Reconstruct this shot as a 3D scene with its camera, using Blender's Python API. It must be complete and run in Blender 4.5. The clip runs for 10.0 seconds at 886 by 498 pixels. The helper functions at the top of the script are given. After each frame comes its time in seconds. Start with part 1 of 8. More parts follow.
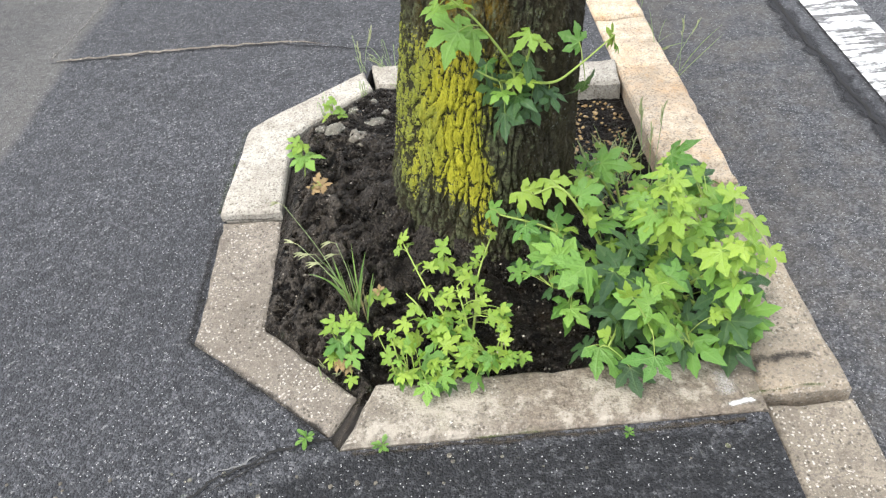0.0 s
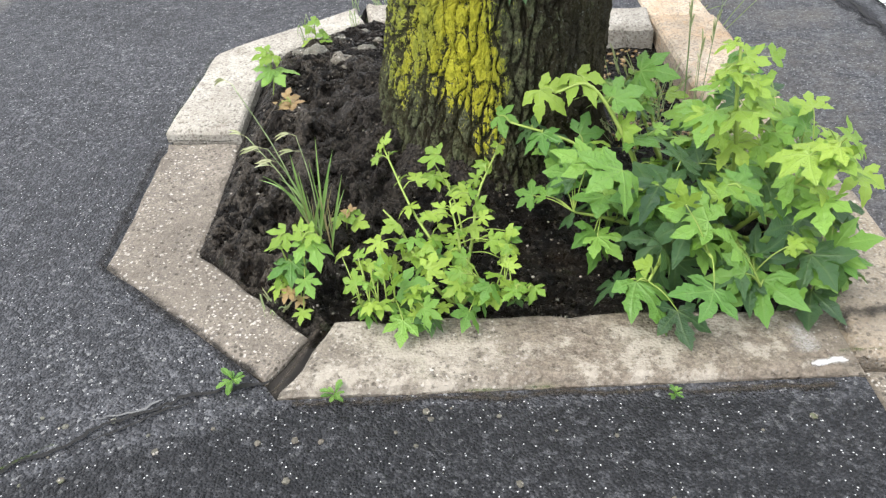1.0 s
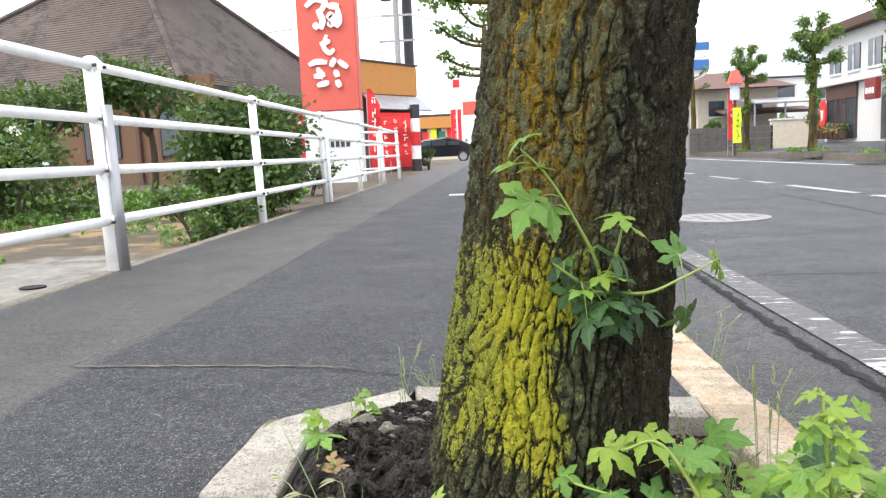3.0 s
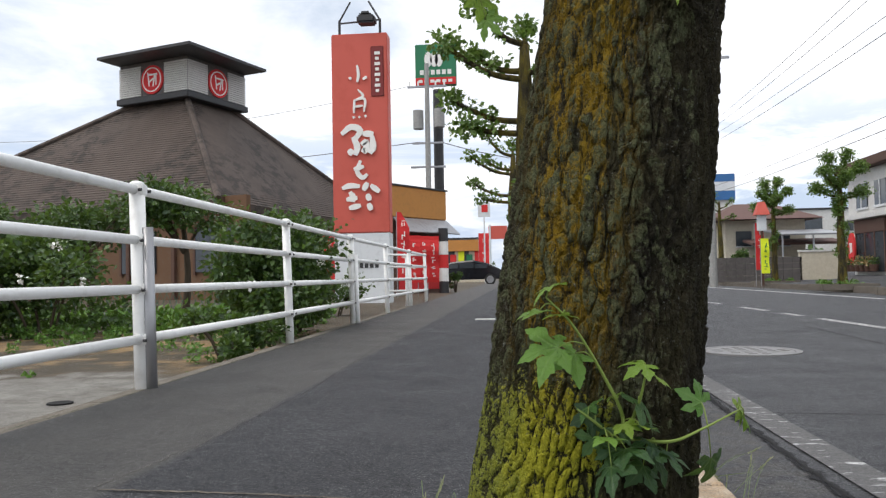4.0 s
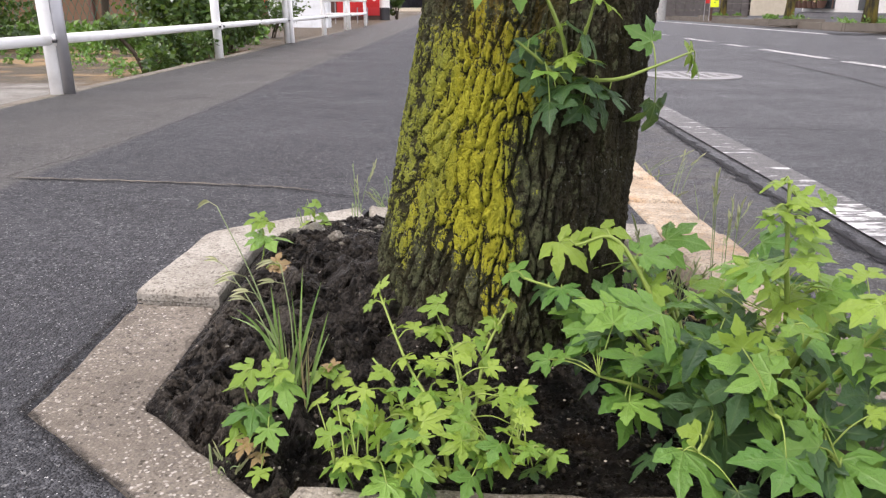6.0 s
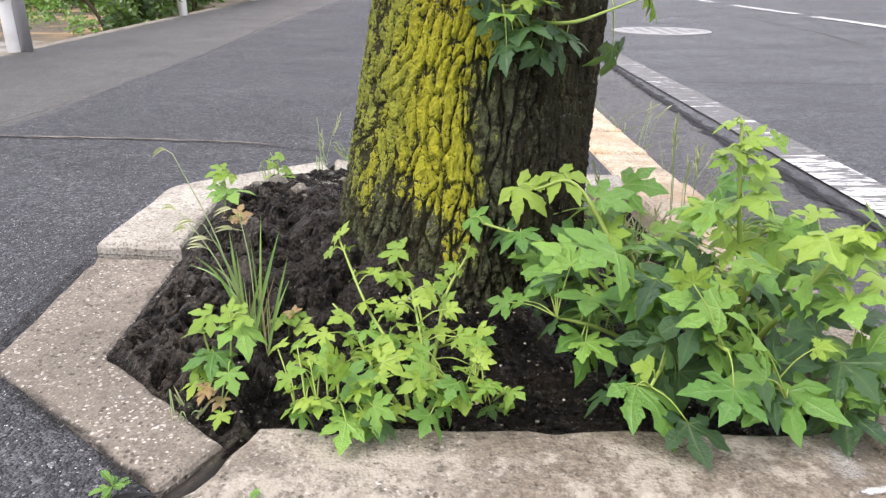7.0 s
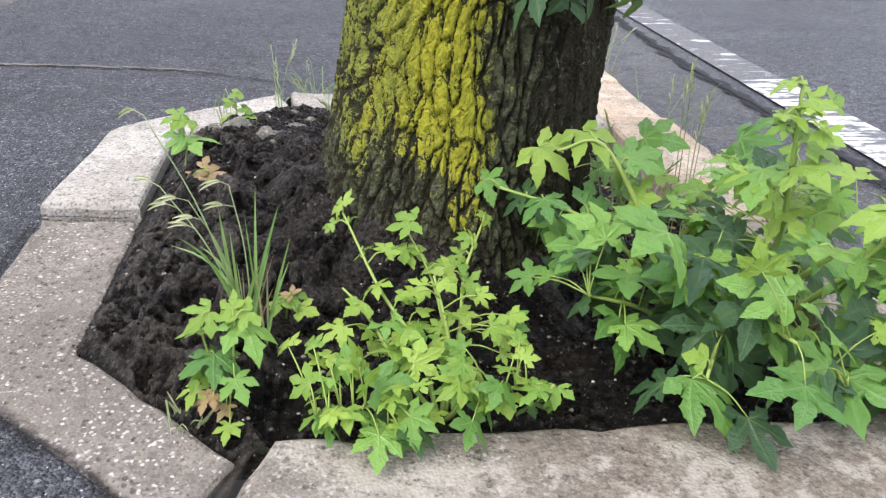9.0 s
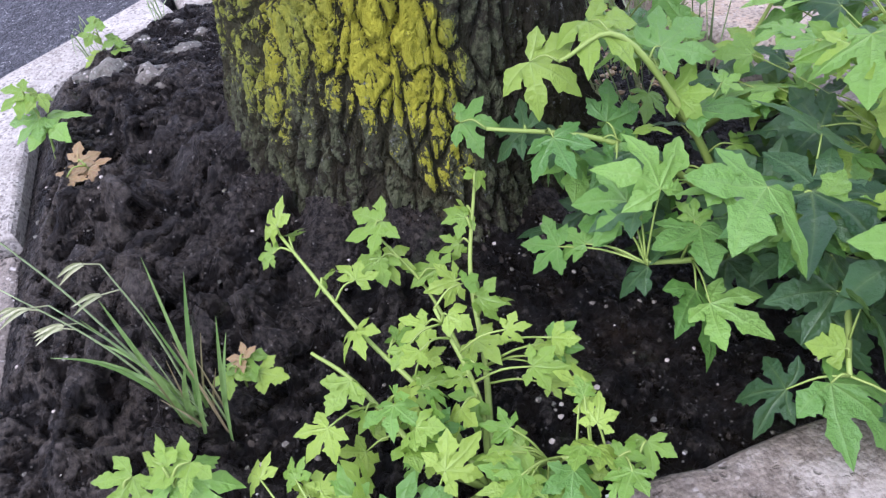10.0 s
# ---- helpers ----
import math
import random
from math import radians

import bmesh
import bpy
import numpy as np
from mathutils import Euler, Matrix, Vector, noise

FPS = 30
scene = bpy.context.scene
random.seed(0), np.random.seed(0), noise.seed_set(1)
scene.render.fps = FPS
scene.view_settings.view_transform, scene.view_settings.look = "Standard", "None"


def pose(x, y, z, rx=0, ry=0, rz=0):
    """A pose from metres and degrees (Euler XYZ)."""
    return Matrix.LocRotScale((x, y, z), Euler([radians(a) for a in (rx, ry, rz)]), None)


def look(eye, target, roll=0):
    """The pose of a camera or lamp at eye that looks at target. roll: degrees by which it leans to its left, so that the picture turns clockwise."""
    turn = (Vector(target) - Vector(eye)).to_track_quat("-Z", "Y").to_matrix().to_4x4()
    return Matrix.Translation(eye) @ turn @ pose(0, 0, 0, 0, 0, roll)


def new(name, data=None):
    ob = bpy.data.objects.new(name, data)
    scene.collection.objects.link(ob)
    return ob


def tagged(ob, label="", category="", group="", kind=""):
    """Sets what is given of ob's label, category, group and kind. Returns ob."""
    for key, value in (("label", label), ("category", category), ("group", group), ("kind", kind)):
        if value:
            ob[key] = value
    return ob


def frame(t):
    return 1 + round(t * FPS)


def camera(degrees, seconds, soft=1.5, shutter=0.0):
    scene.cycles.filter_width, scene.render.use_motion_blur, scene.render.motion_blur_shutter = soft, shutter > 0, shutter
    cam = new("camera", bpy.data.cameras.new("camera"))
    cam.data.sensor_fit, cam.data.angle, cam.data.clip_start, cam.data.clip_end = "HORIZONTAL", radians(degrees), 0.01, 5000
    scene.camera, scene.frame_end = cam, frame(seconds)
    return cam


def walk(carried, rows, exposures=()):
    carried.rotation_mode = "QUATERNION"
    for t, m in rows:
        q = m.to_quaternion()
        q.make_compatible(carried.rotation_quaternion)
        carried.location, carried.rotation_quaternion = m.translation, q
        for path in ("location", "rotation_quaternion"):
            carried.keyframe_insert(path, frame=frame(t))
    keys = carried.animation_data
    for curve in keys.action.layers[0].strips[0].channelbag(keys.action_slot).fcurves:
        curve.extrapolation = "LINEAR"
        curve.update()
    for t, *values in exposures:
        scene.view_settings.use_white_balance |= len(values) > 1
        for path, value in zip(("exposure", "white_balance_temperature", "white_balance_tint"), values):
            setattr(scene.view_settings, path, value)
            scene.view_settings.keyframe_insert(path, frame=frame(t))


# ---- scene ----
cam = camera(59.4, 10.0, soft=1.3)
PATH = [
    (0, (0.036, -1.151, 0.929), (-0.077, 0.343, -0.396), -8.3),
    (0.2, (0.034, -1.112, 0.881), (-0.126, 0.252, -0.431), -9.6),
    (0.5, (0.024, -1.085, 0.776), (-0.106, 0.371, -0.589), -7.9),
    (0.8, (0.023, -1.064, 0.67), (-0.071, 0.39, -0.55), -5.3),
    (1, (0.018, -1.055, 0.609), (-0.078, 0.528, -0.61), -4.5),
    (1.2, (0.013, -1.049, 0.567), (-0.052, 0.539, -0.475), -3.3),
    (1.5, (0.011, -1.039, 0.522), (-0.072, 0.703, -0.456), -2.6),
    (1.7, (0.007, -1.04, 0.518), (-0.077, 0.688, -0.267), -1.1),
    (2, (0.005, -1.05, 0.516), (-0.075, 0.841, -0.129), -1.6),
    (2.2, (0.001, -1.05, 0.516), (-0.078, 0.776, -0.003), -1.6),
    (2.5, (-0.008, -1.048, 0.516), (-0.074, 0.911, 0.118), -2.1),
    (2.7, (-0.008, -1.039, 0.513), (-0.087, 0.833, 0.194), -2.5),
    (3, (-0.016, -1.047, 0.519), (-0.156, 0.934, 0.275), -2.5),
    (3.2, (-0.015, -1.052, 0.517), (-0.185, 0.834, 0.367), -2.3),
    (4.3, (-0.015, -1.086, 0.552), (-0.197, 0.803, 0.637), -0.8),
    (4.5, (-0.013, -1.081, 0.548), (-0.185, 0.91, 0.604), -0.8),
    (4.8, (-0.011, -1.054, 0.521), (-0.117, 0.842, 0.466), -0.2),
    (5, (-0.007, -1.042, 0.501), (-0.078, 0.948, 0.308), 0.3),
    (5.2, (-0.005, -1.034, 0.485), (-0.056, 0.847, 0.22), 0.9),
    (5.5, (-0.002, -1.014, 0.45), (-0.059, 0.934, 0.0), 0.8),
    (5.7, (-0.004, -1.01, 0.437), (-0.06, 0.824, -0.055), 0.4),
    (6, (-0.007, -1.003, 0.425), (-0.057, 0.905, -0.172), 0.3),
    (6.2, (-0.007, -1.003, 0.419), (-0.051, 0.802, -0.173), 0.0),
    (7.3, (0.012, -1.013, 0.41), (0.043, 0.767, -0.254), 0.2),
    (7.5, (0.01, -1.011, 0.41), (0.044, 0.864, -0.284), -0.0),
    (7.8, (0.001, -1.006, 0.424), (0.068, 0.768, -0.254), 0.9),
    (8, (-0.007, -1.001, 0.426), (0.051, 0.838, -0.359), 1.5),
    (8.2, (-0.018, -0.997, 0.426), (0.058, 0.737, -0.346), 2.2),
    (8.5, (-0.036, -0.971, 0.408), (0.095, 0.849, -0.411), 2.7),
    (8.8, (-0.063, -0.923, 0.406), (0.107, 0.781, -0.417), 2.5),
    (9, (-0.079, -0.902, 0.433), (0.134, 0.87, -0.47), 1.8),
    (9.2, (-0.076, -0.859, 0.44), (0.14, 0.82, -0.422), 0.9),
    (9.5, (-0.065, -0.754, 0.426), (0.219, 0.914, -0.641), -1.1),
    (9.7, (-0.039, -0.689, 0.45), (0.192, 0.848, -0.808), -5.3),
    (10, (-0.048, -0.637, 0.446), (0.158, 0.837, -0.89), -11.8),
]
EXPOSURES = [
    (0, 1.50, 6350, 12), (1, 1.43, 6330, 12), (1.5, 1.57, 6300, 12), (2, 1.83, 6230, 12), (2.5, 1.75, 6270, 11), (3.0, 1.33, 6400, 13), (3.2, 1.0, 6400, 12), (4.3, 0.03, 6450, 12), (4.5, -0.08, 6500, 12), (5.0, -0.25, 6750, 17),
    (5.5, 0.33, 6600, 19), (6.0, 1.05, 6580, 21), (7.5, 1.38, 6300, 18), (9, 1.32, 6000, 18), (9.5, 1.31, 5750, 22), (10, 1.30, 5400, 31),
]
walk(cam, [(t, look(eye, target, roll)) for t, eye, target, roll in PATH], EXPOSURES)


# ---- node helpers ----
class Nodes:
    """Short names for shader nodes of one node tree."""

    def __init__(self, tree):
        self.tree, self.nodes, self.links = tree, tree.nodes, tree.links

    def add(self, kind, values=()):
        node = self.nodes.new(kind)
        for key, value in dict(values).items():
            self.put(node.inputs[key], value)
        return node

    def put(self, socket, value):
        if isinstance(value, bpy.types.NodeSocket):
            self.links.new(value, socket)
        else:
            if socket.type == "RGBA" and len(value) == 3:
                value = (*value, 1)
            socket.default_value = value

    def coords(self, scale=1.0, kind="Object"):
        out = self.add("ShaderNodeTexCoord").outputs[kind]
        if scale == 1.0:
            return out
        s = scale if hasattr(scale, "__len__") else (scale,) * 3
        return self.add("ShaderNodeMapping", {"Vector": out, "Scale": s}).outputs[0]

    def noise(self, scale, detail=3, rough=0.55, vec=None, distort=0.0):
        return self.add("ShaderNodeTexNoise", {"Vector": vec or self.coords(), "Scale": scale, "Detail": detail, "Roughness": rough, "Distortion": distort}).outputs[0]

    def voronoi(self, scale, vec=None, out="Distance"):
        return self.add("ShaderNodeTexVoronoi", {"Vector": vec or self.coords(), "Scale": scale}).outputs[out]

    def cracks(self, scale, vec, warp=0.01, fine=40):
        """Distance to the nearest edge of warped cells."""
        push = self.add("ShaderNodeTexNoise", {"Vector": vec, "Scale": fine, "Detail": 4}).outputs["Color"]
        push = self.add("ShaderNodeVectorMath", {0: push, 1: (0.5, 0.5, 0.5)})
        push.operation = "SUBTRACT"
        scaled = self.add("ShaderNodeVectorMath", {0: push.outputs[0], 1: (warp, warp, warp)})
        scaled.operation = "MULTIPLY"
        moved = self.add("ShaderNodeVectorMath", {0: vec, 1: scaled.outputs[0]})
        node = self.add("ShaderNodeTexVoronoi", {"Vector": moved.outputs[0], "Scale": scale})
        node.feature = "DISTANCE_TO_EDGE"
        return node.outputs["Distance"]

    def ramp(self, fac, *stops):
        node = self.add("ShaderNodeValToRGB", {"Fac": fac})
        ramp = node.color_ramp
        while len(ramp.elements) < len(stops):
            ramp.elements.new(0.5)
        for e, (p, c) in zip(ramp.elements, stops):
            e.position = p
            e.color = (c, c, c, 1) if not hasattr(c, "__len__") else (*c, 1)
        return node.outputs[0]

    def mix(self, fac, a, b, how="MIX"):
        node = self.add("ShaderNodeMix")
        node.data_type, node.blend_type = "RGBA", how
        for index, value in ((0, fac), (6, a), (7, b)):
            self.put(node.inputs[index], value)
        return node.outputs[2]

    def math(self, op, a, b=0.0, clamp=False):
        node = self.add("ShaderNodeMath")
        node.operation, node.use_clamp = op, clamp
        self.put(node.inputs[0], a)
        self.put(node.inputs[1], b)
        return node.outputs[0]

    def axis(self, name, vec=None):
        return self.add("ShaderNodeSeparateXYZ", {0: vec or self.coords()}).outputs[name]

    def smooth(self, value, lo, hi):
        node = self.add("ShaderNodeMapRange", {"Value": value, "From Min": lo, "From Max": hi})
        node.interpolation_type = "SMOOTHSTEP"
        return node.outputs[0]

    def attribute(self, name):
        node = self.add("ShaderNodeAttribute")
        node.attribute_name = name
        return node.outputs["Fac"]

    def bump(self, height, strength=0.5, distance=0.01, normal=None):
        values = {"Height": height, "Strength": strength, "Distance": distance}
        if normal:
            values["Normal"] = normal
        return self.add("ShaderNodeBump", values).outputs[0]


def material(name, rough=0.8, metal=0.0):
    m = bpy.data.materials.new(name)
    m.use_nodes = True
    n = Nodes(m.node_tree)
    b = m.node_tree.nodes["Principled BSDF"]
    b.inputs["Roughness"].default_value, b.inputs["Metallic"].default_value = rough, metal
    return m, n, b


# ---- world and sun ----
world = bpy.data.worlds.new("overcast_sky")
scene.world = world
world.use_nodes = True
w = Nodes(world.node_tree)
SUN_UP, SUN_TURN = radians(60), radians(-126)
sky = w.add("ShaderNodeTexSky")
sky.sky_type, sky.sun_disc, sky.sun_elevation, sky.sun_rotation, sky.air_density, sky.dust_density = "NISHITA", False, SUN_UP, SUN_TURN, 1.2, 2.0
direction = w.coords(kind="Generated")
stretch = w.add("ShaderNodeMapping", {"Vector": direction, "Scale": (1.0, 1.0, 3.4)}).outputs[0]
cloud = w.noise(2.3, 7, 0.58, stretch, 0.4)
veil = w.noise(0.9, 3, 0.5, stretch)
cover = w.math("ADD", w.math("MULTIPLY", cloud, 0.65), w.math("MULTIPLY", veil, 0.4))
blue = w.mix(1.0, sky.outputs[0], (0.075, 0.075, 0.075), "MULTIPLY")
cloud_tone = w.ramp(cover, (0.40, (0.50, 0.60, 0.72)), (0.48, (0.82, 0.88, 0.95)), (0.58, (1.24, 1.24, 1.23)))
low = w.math("SUBTRACT", 1.0, w.smooth(w.axis("Z", direction), 0.10, 0.30))
break_up = w.smooth(w.noise(3.1, 6, 0.6, w.add("ShaderNodeMapping", {"Vector": direction, "Location": (1.3, 0.4, 0.2), "Scale": (1.0, 1.0, 4.5)}).outputs[0], 0.5), 0.44, 0.60)
cloud_tone = w.mix(w.math("MULTIPLY", low, break_up), cloud_tone, (0.56, 0.67, 0.83))
overcast = w.mix(0.85, blue, cloud_tone)
world.node_tree.nodes["Background"].inputs["Strength"].default_value = 1.05
world.node_tree.links.new(overcast, world.node_tree.nodes["Background"].inputs["Color"])
sun = new("sun", bpy.data.lights.new("sun", "SUN"))
sun.data.energy, sun.data.angle, sun.data.color = 1.5, radians(35), (1.0, 0.95, 0.87)
sun.matrix_world = look((-3, -2.2, 6.5), (0, 0, 0))


# ---- materials ----
def asphalt(name, dark, light, chips=0.5, rough=0.75, zones=None, sheen=0.28):
    m, n, b = material(name, rough)
    b.inputs["Specular IOR Level"].default_value = sheen
    co = n.coords()
    grit = n.voronoi(330, co, "Color")
    grit_v = n.axis("X", grit)
    tone = n.mix(n.ramp(grit_v, (0.50, 0.0), (0.90, 1.0)), tuple(c * 0.78 for c in dark), tuple(c * 0.96 for c in light))
    big = n.voronoi(260, n.add("ShaderNodeMapping", {"Vector": co, "Rotation": (0.3, 0.2, 0.5)}).outputs[0], "Color")
    tone = n.mix(n.math("MULTIPLY", n.ramp(n.axis("Y", big), (0.965, 0.0), (0.985, 0.7)), chips), tone, (0.36, 0.36, 0.35))
    push = n.noise(120, 3, 0.6, co)
    gravel = n.add("ShaderNodeTexVoronoi", {"Vector": n.add("ShaderNodeVectorMath", {0: co, 1: n.add("ShaderNodeCombineXYZ", {0: n.math("MULTIPLY", push, 0.006), 1: n.math("MULTIPLY", n.noise(90, 3, 0.6, co), 0.006), 2: 0.0}).outputs[0]}).outputs[0], "Scale": 105})
    pick = n.axis("Z", gravel.outputs["Color"])
    round_stone = n.math("MULTIPLY", n.ramp(gravel.outputs["Distance"], (0.32, 1.0), (0.46, 0.0)), n.ramp(pick, (0.78, 0.0), (0.80, 0.8)))
    shade = n.mix(n.axis("X", gravel.outputs["Color"]), (0.022, 0.023, 0.027), (0.20, 0.20, 0.207))
    tone = n.mix(n.math("MULTIPLY", round_stone, chips), tone, shade)
    tone = n.mix(n.ramp(n.noise(420, 4, 0.7, co), (0.56, 0.0), (0.70, 0.4)), tone, (dark[0] * 0.35, dark[1] * 0.35, dark[2] * 0.35))
    spark = n.add("ShaderNodeTexVoronoi", {"Vector": co, "Scale": 400})
    bright = n.math("MULTIPLY", n.ramp(n.axis("Y", spark.outputs["Color"]), (0.953, 0.0), (0.966, 1.0)), n.ramp(spark.outputs["Distance"], (0.28, 1.0), (0.42, 0.0)))
    tone = n.mix(n.ramp(n.noise(24, 7, 0.8, co), (0.50, 0.0), (0.60, 0.62)), tone, (dark[0] * 0.45, dark[1] * 0.45, dark[2] * 0.45))
    tone = n.mix(n.ramp(n.noise(38, 6, 0.8, co), (0.37, 0.48), (0.46, 0.0)), tone, light)
    stain = n.noise(1.6, 5, 0.6, co)
    tone = n.mix(n.ramp(stain, (0.38, 0.45), (0.62, 0.0)), tone, (dark[0] * 0.7, dark[1] * 0.7, dark[2] * 0.7))
    if zones:
        tone = zones(n, co, tone)
    coarse = n.noise(85, 5, 0.8, co)
    tone = n.mix(n.ramp(coarse, (0.52, 0.0), (0.64, 0.55)), tone, (0.018, 0.018, 0.020))
    tone = n.mix(n.ramp(coarse, (0.36, 0.32), (0.47, 0.0)), tone, (0.18, 0.18, 0.188))
    tone = n.mix(n.math("MULTIPLY", bright, chips), tone, (0.50, 0.50, 0.49))
    n.put(b.inputs["Base Color"], tone)
    n.put(b.inputs["Roughness"], n.math("ADD", n.math("MULTIPLY", n.noise(3, 3), 0.30), rough - 0.15))
    d = n.voronoi(330, co)
    d2 = n.voronoi(140, co)
    h = n.math("ADD", n.math("MULTIPLY", d, -0.6), n.math("MULTIPLY", d2, -0.5))
    h = n.math("ADD", h, n.math("MULTIPLY", n.noise(25, 3), 0.6))
    n.put(b.inputs["Normal"], n.bump(h, 1.0, 0.008))
    return m


def walk_zones(n, co, tone):
    """Older, paler strip beside the railing; the patch nearest the kerb corner is darker."""
    edge = n.math("ADD", n.axis("X", co), n.math("MULTIPLY", n.noise(2.0, 4, 0.6, co), 0.08))
    old = n.math("SUBTRACT", 1.0, n.smooth(edge, -1.0, -0.96))
    tone = n.mix(n.math("MULTIPLY", old, 0.75), tone, n.mix(n.noise(60, 2, 0.5, co), (0.06, 0.057, 0.05), (0.17, 0.16, 0.145)))
    beyond = n.smooth(n.math("ADD", n.axis("Y", co), n.math("MULTIPLY", n.noise(5, 3, 0.6, co), 0.1)), 5.12, 5.2)
    old = n.math("MAXIMUM", old, n.math("MULTIPLY", beyond, 0.8))
    line = n.math("ADD", n.axis("Y", co), n.math("MULTIPLY", n.math("MAXIMUM", n.math("SUBTRACT", -0.2, n.axis("X", co)), 0.0), 0.37))
    newer = n.math("SUBTRACT", 1.0, n.smooth(n.math("ADD", line, n.math("MULTIPLY", n.noise(14, 3, 0.6, co), 0.03)), -0.53, -0.51))
    tone = n.mix(newer, tone, n.mix(1.0, tone, (0.34, 0.34, 0.345), "MULTIPLY"))
    # Irregular darker blotches spread over the whole surface.
    mottled = n.math("MULTIPLY", n.smooth(n.noise(3.5, 8, 0.7, co), 0.48, 0.66), 0.28)
    return n.mix(mottled, tone, (0.02, 0.02, 0.021))


def road_zones(n, co, tone):
    x = n.axis("X", co)
    wob = n.math("ADD", x, n.math("MULTIPLY", n.noise(4, 4, 0.6, co), 0.12))
    gutter = n.math("MULTIPLY", n.smooth(wob, 0.45, 0.5), n.math("SUBTRACT", 1.0, n.smooth(wob, 0.9, 0.98)))
    dirt = n.ramp(n.noise(11, 8, 0.75, co), (0.42, 0.0), (0.66, 0.45))
    tone = n.mix(n.math("MULTIPLY", gutter, dirt), tone, (0.15, 0.13, 0.10))
    lot = n.math("SUBTRACT", 1.0, n.smooth(x, -1.86, -1.83))
    soil = n.mix(n.noise(4.2, 8, 0.7, co), (0.045, 0.032, 0.018), (0.15, 0.12, 0.075))
    y = n.axis("Y", co)
    orange = n.math("MULTIPLY", n.smooth(y, 3.4, 4.4), n.math("SUBTRACT", 1.0, n.smooth(y, 6.5, 8.5)))
    soil = n.mix(n.math("MULTIPLY", orange, n.smooth(n.noise(0.9, 4, 0.6, co), 0.46, 0.56)), soil, (0.38, 0.25, 0.12))
    pad = n.math("SUBTRACT", 1.0, n.smooth(n.math("ADD", y, n.math("MULTIPLY", n.noise(1.5, 4, 0.6, co), 1.6)), 4.2, 4.5))
    concrete = n.mix(n.ramp(n.noise(5, 8, 0.76, co), (0.36, 0.0), (0.66, 1.0)), (0.18, 0.165, 0.138), (0.38, 0.36, 0.318))
    soil = n.mix(pad, soil, concrete)
    return n.mix(lot, tone, soil)


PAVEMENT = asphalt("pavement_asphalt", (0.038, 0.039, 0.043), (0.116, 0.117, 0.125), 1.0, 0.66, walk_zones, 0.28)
ROAD = asphalt("road_asphalt", (0.055, 0.056, 0.060), (0.180, 0.180, 0.187), 1.0, 0.64, road_zones)


